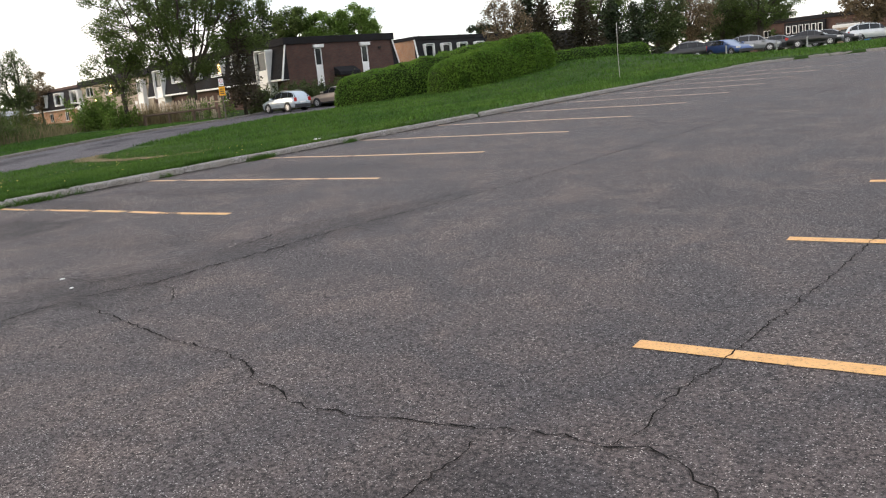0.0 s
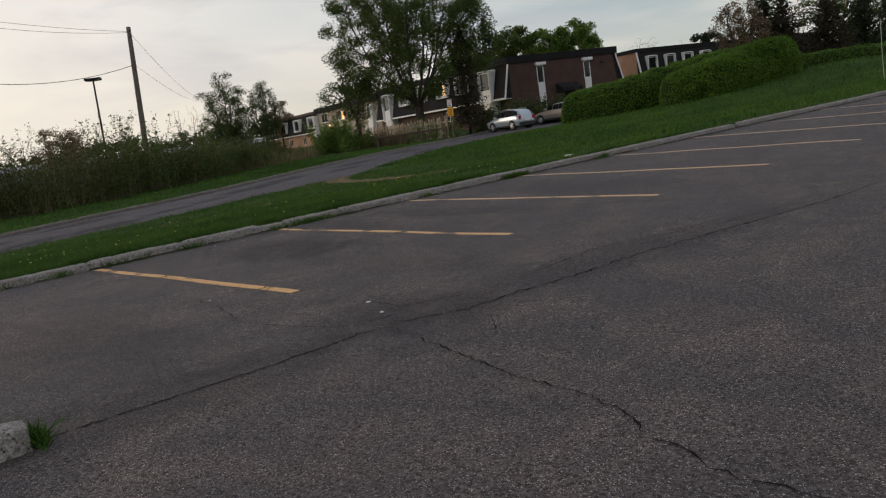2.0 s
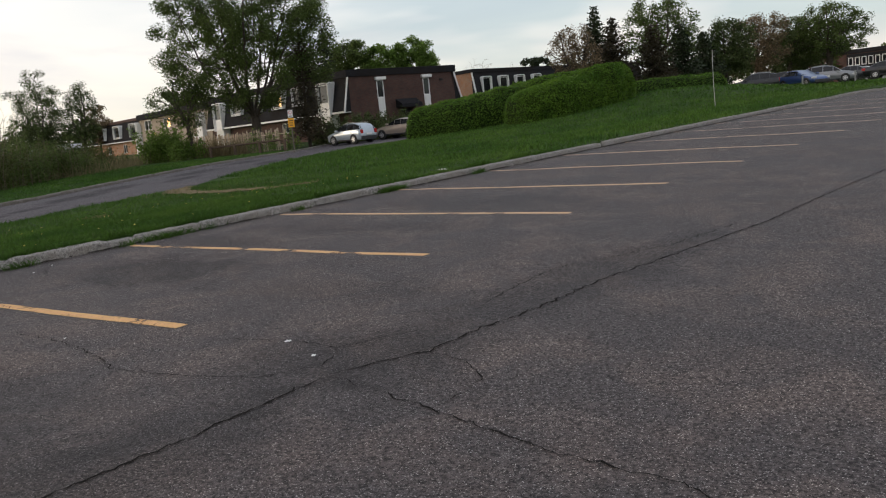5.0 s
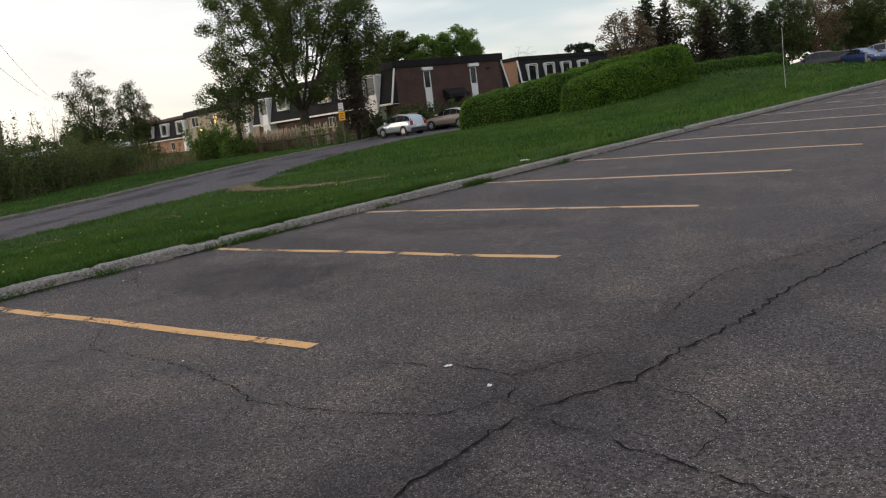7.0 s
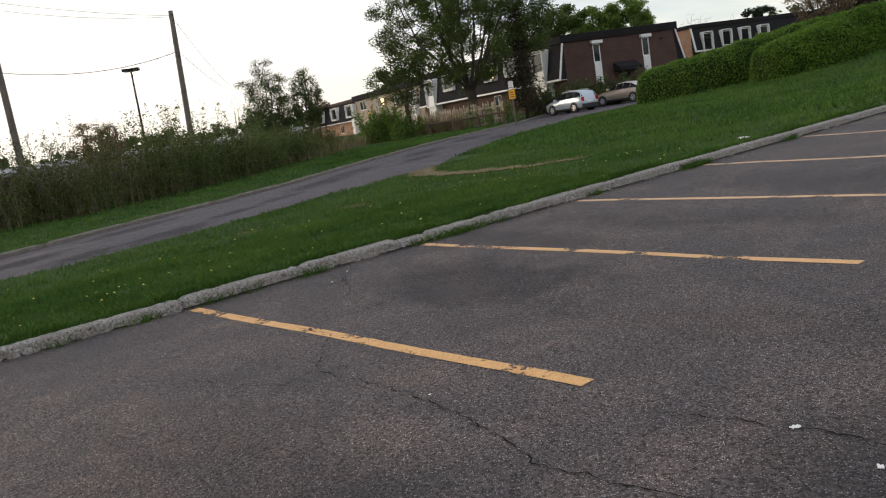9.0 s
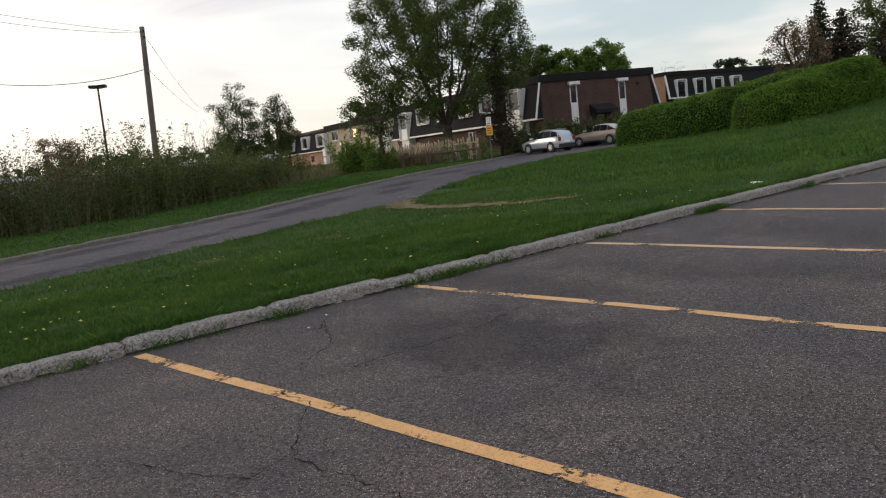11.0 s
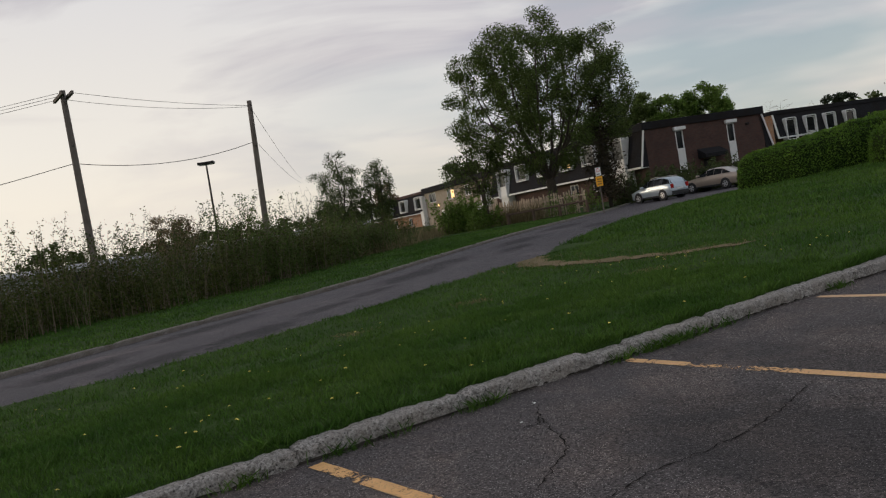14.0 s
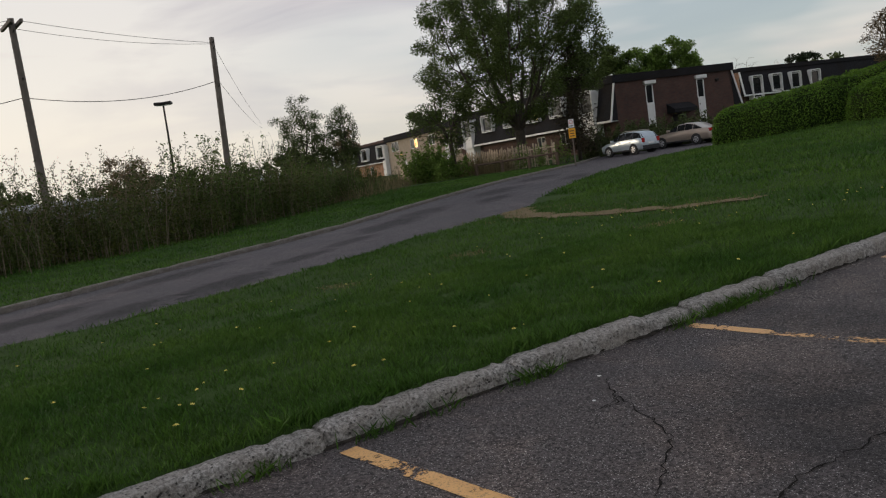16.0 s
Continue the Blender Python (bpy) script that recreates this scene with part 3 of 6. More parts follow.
# round the corner of the lot
x, y = -0.09, 36.9
for i in range(22):
    nx = max(x, 0.0)
    while math.hypot(nx - x, lot_end(nx) - 0.05 - y) < 1.6:
        nx += 0.01
    ang = math.atan2(lot_end(nx) - 0.05 - y, nx - x)
    ln = 1.6
    v, f = kerb_stone(ln - 0.02, 0.2, 0.13, 60 + i, 0.012, 8)
    st = part("kerb_stone", (v, f), KERB, kerb)
    st.matrix_basis = Matrix.Translation((x, y, lot_z(x, y))) @ Matrix.Rotation(0.03 * math.sin(ang), 4, "X") @ Matrix.Rotation(ang - math.pi / 2, 4, "Z")
    x, y = x + ln * math.cos(ang), y + ln * math.sin(ang)

lane_kerb = holder("lane_kerb", Matrix(), "low grey concrete kerb along the lane", "kerb", kind="structure")
y = -13.0
i = 0
while y < 46:
    ln = (3.0, 2.6, 3.3, 2.9)[i % 4]
    x0 = along(FAR_EDGE, y)
    dx = along(FAR_EDGE, y + 1) - x0
    dy = ln / math.hypot(dx, 1)
    x1 = along(FAR_EDGE, y + dy)
    ang = math.atan2(dy, x1 - x0)
    v, f = kerb_stone(math.hypot(dy, x1 - x0) - 0.03, 0.18, 0.13, 30 + i, 0.008, 10)
    st = part("kerb_stone", (v, f), LANE_KERB, lane_kerb)
    st.data.polygons.foreach_set("use_smooth", [True] * len(st.data.polygons))
    rise = (ground_z(x1, y + dy) - ground_z(x0, y)) / ln
    st.matrix_basis = Matrix.Translation((x0, y, ground_z(x0, y) + 0.02)) @ Matrix.Rotation(ang - math.pi / 2, 4, "Z") @ Matrix.Rotation(rise, 4, "X")
    y += dy
    i += 1

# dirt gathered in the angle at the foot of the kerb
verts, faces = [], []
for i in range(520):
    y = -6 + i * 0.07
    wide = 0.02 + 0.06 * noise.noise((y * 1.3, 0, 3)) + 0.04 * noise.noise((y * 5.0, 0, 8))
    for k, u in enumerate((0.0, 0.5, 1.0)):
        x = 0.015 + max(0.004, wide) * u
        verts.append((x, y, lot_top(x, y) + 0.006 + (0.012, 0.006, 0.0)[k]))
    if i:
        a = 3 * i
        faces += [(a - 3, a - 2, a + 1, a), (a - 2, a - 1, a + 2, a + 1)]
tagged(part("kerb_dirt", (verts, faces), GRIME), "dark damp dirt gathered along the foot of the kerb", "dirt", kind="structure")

# end of a planted island beside the walkway, grass behind its kerb
island = holder("kerb_island", Matrix(), "rounded end of a concrete kerb with grass", "kerb", kind="structure")
v, f = kerb_stone(2.4, 0.26, 0.17, 91.0, 0.02, 16)
st = part("kerb_stone", (v, f), KERB, island)
st.data.polygons.foreach_set("use_smooth", [True] * len(st.data.polygons))
st.matrix_basis = Matrix.Translation((7.62, -4.60, lot_z(7.6, -4.60))) @ Matrix.Rotation(0.03, 4, "X") @ Matrix.Rotation(radians(-1), 4, "Z")

# ---- parking stripes ----


def stripe(x0, y0, x1, y1, wide, worn, seed, paleness=0.0):
    """A painted stripe from the kerb end to the lane end; worn gives paint loss along its length, paleness a paler
    tone.
    """
    n = 40
    verts, faces, loss = [], [], []
    d = Vector((x1 - x0, y1 - y0)).normalized()
    side = Vector((-d.y, d.x))
    for i in range(n + 1):
        t = i / n
        for s in (-1, 0, 1):
            jag = 0.006 * noise.noise((seed, i * 0.9, s))
            p = Vector((x0, y0)).lerp(Vector((x1, y1)), t) + side * (s * wide / 2 + jag)
            verts.append((p.x, p.y, lot_top(p.x, p.y) + 0.0045))
            loss.append(worn(t) + (0.02 if s else 0))
    for i in range(n):
        for k in range(2):
            a = i * 3 + k
            faces.append((a, a + 3, a + 4, a + 1))
    me = mesh_from("parking_stripe", verts, faces, PAINT)
    at = me.attributes.new("wear", "FLOAT", "POINT")
    at.data.foreach_set("value", loss)
    at = me.attributes.new("pale_mix", "FLOAT", "POINT")
    at.data.foreach_set("value", [paleness] * len(loss))
    ob = part("parking_stripe", me)
    return tagged(ob, "worn yellow painted parking line on asphalt", "parking line", "parking lines", "structure")


def band(t, *spans):
    return max([0.0] + [k * smooth(a - 0.02, a + 0.01, t) * (1 - smooth(b - 0.01, b + 0.02, t)) for a, b, k in spans])


stripe(0.14, 0.0, 5.31, 0.58, 0.115, lambda t: 0.02 + band(t, (0.03, 0.12, 0.055), (0.12, 0.33, 0.035), (0.96, 1.0, 0.05)), 1)
stripe(0.12, 2.88, 5.35, 3.33, 0.11, lambda t: 0.025 + band(t, (0.04, 0.36, 0.058), (0.56, 0.70, 0.035), (0.70, 0.80, 0.085)), 2, 0.15)
# each stripe farther along the kerb is mixed a step paler
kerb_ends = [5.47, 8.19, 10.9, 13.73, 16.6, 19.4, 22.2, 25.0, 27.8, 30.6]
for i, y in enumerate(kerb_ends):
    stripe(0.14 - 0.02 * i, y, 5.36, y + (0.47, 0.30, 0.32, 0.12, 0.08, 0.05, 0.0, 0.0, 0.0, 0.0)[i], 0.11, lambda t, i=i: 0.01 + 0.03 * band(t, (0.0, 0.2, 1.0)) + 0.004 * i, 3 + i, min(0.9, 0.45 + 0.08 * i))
for i in range(5):
    stripe(11.79, 1.05 + 2.42 * i, 17.0, 1.5 + 2.5 * i, 0.115, lambda t: 0.0, 20 + i)
stripe(11.79, -1.4, 17.0, -0.9, 0.115, lambda t: 0.0, 30)

# ---- cracks ----


def crack(points, wide, seed, name="crack"):
    """A jagged open crack through key points on the asphalt."""
    path = []
    for (xa, ya), (xb, yb) in zip(points, points[1:]):
        n = max(2, int(math.hypot(xb - xa, yb - ya) / 0.035))
        for i in range(n):
            t = i / n
            path.append((xa + (xb - xa) * t, ya + (yb - ya) * t))
    path.append(points[-1])
    verts, faces = [], []
    for i, (x, y) in enumerate(path):
        j = max(0, min(len(path) - 2, i))
        d = Vector((path[j + 1][0] - path[j][0], path[j + 1][1] - path[j][1]))
        d = d.normalized() if d.length else Vector((1, 0))
        s = Vector((-d.y, d.x))
        off = 0.035 * noise.noise((i * 0.21, seed, 0)) + 0.030 * noise.noise((i * 0.53, seed, 3)) + 0.016 * noise.noise((i * 0.87, seed, 6))
        w2 = wide * (0.36 + 0.6 * noise.noise((i * 0.27, seed, 9)) + 0.5 * noise.noise((i * 1.1, seed, 5)))
        w2 = max(0.0012, w2) * min(1.0, 0.15 + min(i, len(path) - 1 - i) / 8)
        for k in (-1, 1):
            p = Vector((x, y)) + s * (off + k * w2)
            verts.append((p.x, p.y, lot_top(p.x, p.y) + 0.0055))
        if i:
            a = 2 * i
            faces.append((a - 2, a, a + 1, a - 1))
    ob = part(name, (verts, faces), CRACK)
    return tagged(ob, "jagged dark crack in the asphalt", "crack", kind="structure")


crack([(7.40, 0.27), (7.64, 0.27), (7.85, 0.24)], 0.009, 91)
crack([(7.80, 0.25), (8.10, 0.20), (8.57, 0.14), (9.12, 0.06), (9.64, 0.06), (10.09, -0.06), (10.28, -0.2), (10.47, -0.19), (10.67, -0.3), (11.01, -0.29), (11.66, -0.11), (12.0, 0.0), (12.17, -0.04), (12.34, 0.05), (12.5, -0.03), (12.68, -0.15), (12.9, -0.6)], 0.0105, 1)
crack([(11.70, -0.10), (11.74, -0.4), (11.76, -0.66), (11.8, -1.5)], 0.009, 2)
crack([(12.17, -0.04), (12.24, 0.06), (12.22, 0.51), (12.26, 1.09), (12.29, 1.9), (12.32, 2.56), (12.33, 3.83), (12.4, 6.5)], 0.0085, 3)
crack([(7.5, -3.6), (7.48, -1.6), (7.46, -0.6), (7.43, -0.13), (7.40, 0.27)], 0.021, 4)
crack([(7.40, 0.27), (7.51, 0.63), (7.65, 0.92), (7.62, 1.39), (7.69, 1.86), (7.66, 2.84), (7.80, 4.3), (7.93, 5.6), (7.92, 6.82), (7.99, 10.2), (8.14, 15.5), (8.3, 23.3), (8.4, 33)], 0.019, 5)
crack([(3.01, 0.08), (3.38, -0.17), (3.46, -0.2), (4.44, -0.08), (5.32, -0.13), (5.83, -0.25), (6.47, -0.12), (6.98, 0.06), (7.22, 0.39), (7.02, 0.69)], 0.0085, 6)
crack([(2.2, 0.24), (2.7, 0.28), (3.01, 0.08)], 0.0116, 66)
crack([(3.38, -0.17), (3.53, -0.47), (3.3, -0.62), (2.6, -0.9)], 0.008, 7)
crack([(5.85, 0.47), (6.17, 0.57), (6.78, 0.72), (6.99, 0.69), (7.14, 0.99), (7.3, 1.31)], 0.009, 8)
crack([(7.25, 1.87), (7.11, 2.54), (7.04, 3.1), (7.31, 3.7), (7.53, 4.25), (7.7, 5.5)], 0.010, 9)
crack([(8.31, 0.15), (8.31, 0.45), (8.26, 0.65), (7.99, 0.83), (7.62, 0.87)], 0.0075, 10)
crack([(0.49, 1.64), (0.9, 1.35), (0.91, 1.22), (0.83, 1.42), (1.18, 1.27), (1.47, 1.14), (1.59, 0.98), (1.9, 0.55)], 0.011, 11)
crack([(1.93, 2.85), (2.12, 2.33), (2.21, 1.95), (2.25, 1.43), (2.21, 1.11), (2.28, 0.78), (2.2, 0.3)], 0.011, 12)
crack([(1.35, 5.4), (1.45, 4.44), (1.51, 4.03), (1.56, 3.66)], 0.0058, 13)
crack([(1.6, 9.2), (1.5, 7.6), (1.75, 6.3)], 0.0058, 14)

# ---- lawn: blades, bare path, dandelions ----


def lawn_top(x, y):
    return lawn_height(x, y, y)


def blades(xy, tall, wide, material, name, label, lean=0.45):
    n = len(xy)
    base = np.array([(x, y, lawn_top(x, y) - 0.01) for x, y in xy])
    a = rng.uniform(0, 2 * math.pi, n)
    s = np.stack([np.cos(a), np.sin(a), np.zeros(n)], 1)
    tuft = np.array([max(0.35, 1 + 0.9 * noise.noise((x * 2.3, y * 2.3, 2)) + 0.5 * noise.noise((x * 6.0, y * 6.0, 7))) for x, y in xy])
    h = tall * (tuft * rng.uniform(0.5, 1.3, n))[:, None]
    tip = base + np.array([0, 0, 1.0]) * h + rng.normal(0, lean, (n, 3)) * h * np.array([1, 1, 0.15])
    mid = base * 0.5 + tip * 0.5 + np.array([0, 0, 1.0]) * h * 0.08
    w2 = wide * rng.uniform(0.7, 1.3, n)[:, None]
    quad = np.stack([base - s * w2 * 0.5, base + s * w2 * 0.5, mid + s * w2 * 0.45, tip], axis=1)
    ob = part(name, quads_mesh(name, quad, material))
    return tagged(ob, label, "grass", kind="stuff")


def on_lawn(x, y):
    return along(NEAR_EDGE, y) - 0.05 < x < -0.14 or x < along(FAR_EDGE, y) - 0.22


def sown(x0, x1, y0, y1, per_m2, test=on_lawn, thin=None):
    n = int((x1 - x0) * (y1 - y0) * per_m2)
    xs, ys = rng.uniform(x0, x1, n), rng.uniform(y0, y1, n)
    return [(x, y) for x, y in zip(xs, ys) if test(x, y) and (thin is None or rng.random() < thin(x, y))]


PATH_LINE = [(-12.3, 11.0), (-10.9, 10.0), (-8.4, 9.75), (-6.4, 9.9), (-4.7, 9.9)]


def off_path(x, y):
    best = 9.0
    for (xa, ya), (xb, yb) in zip(PATH_LINE, PATH_LINE[1:]):
        t = min(1, max(0, ((x - xa) * (xb - xa) + (y - ya) * (yb - ya)) / ((xb - xa) ** 2 + (yb - ya) ** 2)))
        best = min(best, math.hypot(x - xa - t * (xb - xa), y - ya - t * (yb - ya)))
    bare = 0.26 + 0.42 * noise.noise((x * 1.3, y * 1.3, 0)) + (0.1 if x < -9 else 0)
    clump = 0.65 + 0.5 * noise.noise((x * 0.8, y * 0.8, 5))
    return clump if best > bare else 0.08


blades(sown(-5.0, -0.1, -3.5, 7.0, 4600, thin=off_path), 0.052, 0.0050, GRASS, "lawn_grass", "fresh green grass blades of the lawn")
blades(sown(-13.0, -0.1, -6.0, 14.0, 800, thin=off_path), 0.060, 0.011, GRASS, "lawn_grass", "fresh green grass blades of the lawn")
blades(sown(-32.0, 14.0, 40.0, 66.0, 38, lambda x, y: (x < -0.2 or y > lot_end(x) + 0.3) and x > along(NEAR_EDGE, min(y, 59)) + 0.2), 0.11, 0.06, GRASS, "lawn_grass", "fresh green grass blades of the lawn")
blades(sown(-28.0, -0.1, 14.0, 40.0, 150), 0.09, 0.03, GRASS, "lawn_grass", "fresh green grass blades of the lawn")
blades(sown(-40.0, -12.0, -6.0, 34.0, 170, lambda x, y: x < along(FAR_EDGE, y) - 0.2), 0.065, 0.022, GRASS, "verge_grass", "grass of the verge along the lane")
blades([(rng.uniform(-0.30, -0.17), rng.uniform(-3, 14)) for _ in range(8000)], 0.075, 0.009, GRASS, "kerb_grass", "grass hanging over the back of the kerb")
# tufts in the joint at the foot of the kerb
tufts = []
for y, n in ((0.25, 60), (0.6, 30), (1.42, 120), (2.9, 60), (3.25, 120), (3.5, 160), (3.8, 70), (4.2, 40), (5.9, 60), (7.95, 500), (8.2, 300), (-1.3, 40), (-0.5, 60), (10.6, 150)):
    tufts += [(0.06 + abs(rng.normal(0, 0.035)), y + rng.normal(0, 0.11)) for _ in range(n)]


def weed_quads(pts, tall, wide):
    base = np.array([(x, y, lot_z(x, y)) for x, y in pts])
    n = len(base)
    a = rng.uniform(0, 2 * math.pi, n)
    s = np.stack([np.cos(a), np.sin(a), np.zeros(n)], 1)
    h = tall * rng.uniform(0.4, 1.3, n)[:, None]
    tip = base + np.array([0, 0, 1.0]) * h + rng.normal(0, 0.6, (n, 3)) * h * np.array([1, 1, 0.1])
    mid = base * 0.5 + tip * 0.5 + np.array([0, 0, 1.0]) * h * 0.1
    w2 = wide * rng.uniform(0.7, 1.3, n)[:, None]
    return np.stack([base - s * w2 * 0.5, base + s * w2 * 0.5, mid + s * w2 * 0.45, tip], axis=1)


tagged(part("kerb_weeds", quads_mesh("kerb_weeds", weed_quads(tufts, 0.085, 0.008), GRASS)), "small weeds growing at the foot of the kerb", "weeds", kind="stuff")
isl = [(7.34 - abs(rng.normal(0, 0.12)), rng.uniform(-4.6, -2.2)) for _ in range(900)] + [(7.5 + rng.normal(0, 0.08), -2.17 + abs(rng.normal(0, 0.03))) for _ in range(300)]
tagged(part("island_grass", quads_mesh("island_grass", weed_quads(isl, 0.09, 0.008), GRASS)), "grass round the end of the kerb island", "grass", kind="stuff")

# bare trodden path across the lawn
verts, faces = [], []
cells = {}
px0, py0, ps = -12.8, 8.9, 0.12
for i in range(70):
    for j in range(24):
        x, y = px0 + i * ps, py0 + j * ps
        if off_path(x, y) < 0.1 and x < -4.5 and x < along(NEAR_EDGE, y) + 8:
            ids = []
            for di, dj in ((0, 0), (1, 0), (1, 1), (0, 1)):
                k = (i + di, j + dj)
                if k not in cells:
                    cells[k] = len(verts)
                    xx, yy = px0 + k[0] * ps + 0.03 * noise.noise((k[0] * 1.1, k[1] * 1.7, 0)), py0 + k[1] * ps + 0.03 * noise.noise((k[1] * 1.3, k[0] * 1.9, 4))
                    verts.append((xx, yy, lawn_top(xx, yy) + 0.022))
                ids.append(cells[k])
            faces.append(tuple(ids))
tagged(part("dirt_path", (verts, faces), DIRT), "bare sandy path trodden across the lawn", "path", kind="structure")
blades(sown(-12.5, -4.5, 8.8, 11.6, 260, thin=lambda x, y: 0.9 if off_path(x, y) < 0.1 else 0.15), 0.06, 0.012, DRY_GRASS, "dry_path_grass", "straw-coloured dry grass beside the bare path")

for x, y in ((-6.65, 5.54), (-6.75, 3.35), (-4.4, 7.6)):
    blades([(x + rng.normal(0, 0.22), y + rng.normal(0, 0.14)) for _ in range(260)], 0.05, 0.012, DRY_GRASS, "dry_tuft", "brown dead tuft in the green lawn", 0.8)


def dandelion():
    v, f = [], []
    tube(v, f, [Vector((0, 0, -0.01)), Vector((0.006, 0.003, 0.05)), Vector((0.010, 0.0, 0.095))], [0.0022, 0.002, 0.002], 5)
    top = new("dandelion", mesh_from("stem", v, f, GRASS))
    bm = bmesh.new()
    for ring in range(3):
        for k in range(10):
            a = 2 * math.pi * (k + ring * 0.4) / 10
            r = (0.021, 0.015, 0.008)[ring]
            z = 0.097 + 0.004 * ring
            c = [Vector((0.010, 0, z)) + Vector((math.cos(a + d) * q, math.sin(a + d) * q, e)) for d, q, e in ((0, 0.002, 0), (-0.2, r * 0.8, 0.004), (0, r, 0.006), (0.2, r * 0.8, 0.004))]
            bm.faces.new([bm.verts.new(p) for p in c])
    part("flower_head", bm, BLOOM, top)
    return tagged(top, "yellow dandelion flower standing in the lawn", "flower", "dandelions in the lawn")


first = dandelion()
first.matrix_basis = Matrix.Translation((-0.62, -0.72, lawn_top(-0.62, -0.72)))
random.seed(5)
spots = [(-1.35, -0.75), (-1.2, -0.55), (-1.05, -0.2), (-1.5, -0.6), (-0.8, 0.55), (-0.7, 0.75), (-1.6, 0.3), (-1.9, 0.9), (-2.3, 1.3), (-0.45, 1.7), (-0.6, 1.9), (-2.8, 2.2), (-1.9, 2.5), (-1.0, 3.0), (-2.4, 3.4), (-3.4, 3.0)]
spots += [(random.uniform(-6.8, -0.4), random.uniform(-1.8, 9.5)) for _ in range(64)]
for x, y in spots:
    copy_thing(first, Matrix.Translation((x, y, lawn_top(x, y))) @ Matrix.Rotation(random.uniform(0, 6.28), 4, "Z") @ Matrix.Rotation(random.uniform(0, 0.35), 4, "X") @ Matrix.Scale(random.uniform(0.6, 0.95), 4))


def litter(x, y, size, z_at, label, seed):
    bm = bmesh.new()
    n = 7
    vs = {}
    for i in range(n):
        for j in range(n):
            u, v2 = (i / (n - 1) - 0.5), (j / (n - 1) - 0.5)
            vs[i, j] = bm.verts.new((u * size * 1.5, v2 * size * (1 + 0.4 * noise.noise((i, seed, 0))), 0.25 * size * (0.5 + noise.noise((i * 0.6, j * 0.6, seed)))))
    for i in range(n - 1):
        for j in range(n - 1):
            bm.faces.new((vs[i, j], vs[i + 1, j], vs[i + 1, j + 1], vs[i, j + 1]))
    ext = bmesh.ops.extrude_face_region(bm, geom=bm.faces[:])
    bmesh.ops.translate(bm, verts=[e for e in ext["geom"] if isinstance(e, bmesh.types.BMVert)], vec=(0, 0, 0.004))
    low_z = min(v.co.z for v in bm.verts)
    ob = part("litter", bm, PAPER)
    ob.matrix_basis = Matrix.Translation((x, y, z_at(x, y) - low_z - 0.002)) @ Matrix.Rotation(seed, 4, "Z")
    return tagged(ob, label, "litter", "scraps of litter")


litter(6.52, 0.67, 0.028, lot_top, "crumpled white scrap of paper on the asphalt", 1.2)
litter(6.98, 0.52, 0.022, lot_top, "small white pebble-like scrap on the asphalt", 2.2)
litter(-0.60, 10.25, 0.12, lawn_top, "white paper cup lying flat in the grass", 0.4)
litter(0.42, 1.66, 0.016, lot_top, "small white scrap near the kerb", 3.1)
litter(0.75, 1.3, 0.012, lot_top, "tiny white scrap on the asphalt", 4.1)
litter(4.6, -0.02, 0.010, lot_top, "flat pale scrap on the asphalt", 5.0)

# ---- townhouses ----


def wall_panel(length, z0, z1, thick, holes):
    """A wall along local x, outer face at y = 0, thickness into +y, with rectangular holes (x0, x1, z0, z1) right through."""
    xs = sorted({0.0, length, *[h[0] for h in holes], *[h[1] for h in holes]})
    zs = sorted({z0, z1, *[h[2] for h in holes], *[h[3] for h in holes]})
    bm = bmesh.new()
    grid = {}

    def vert(i, j, k):
        if (i, j, k) not in grid:
            grid[i, j, k] = bm.verts.new((xs[i], thick * k, zs[j]))
        return grid[i, j, k]

    def solid(i, j):
        if not (0 <= i < len(xs) - 1 and 0 <= j < len(zs) - 1):
            return False
        x, z = (xs[i] + xs[i + 1]) / 2, (zs[j] + zs[j + 1]) / 2
        return not any(h[0] < x < h[1] and h[2] < z < h[3] for h in holes)

    for i in range(len(xs) - 1):
        for j in range(len(zs) - 1):
            if not solid(i, j):
                continue
            bm.faces.new([vert(i, j, 0), vert(i + 1, j, 0), vert(i + 1, j + 1, 0), vert(i, j + 1, 0)])
            bm.faces.new([vert(i, j, 1), vert(i, j + 1, 1), vert(i + 1, j + 1, 1), vert(i + 1, j, 1)])
            for di, dj, a, b in ((-1, 0, (0, 0), (0, 1)), (1, 0, (1, 0), (1, 1)), (0, -1, (0, 0), (1, 0)), (0, 1, (0, 1), (1, 1))):
                if not solid(i + di, j + dj):
                    bm.faces.new([vert(i + a[0], j + a[1], 0), vert(i + b[0], j + b[1], 0), vert(i + b[0], j + b[1], 1), vert(i + a[0], j + a[1], 1)])
    bmesh.ops.recalc_face_normals(bm, faces=bm.faces[:])
    return bm


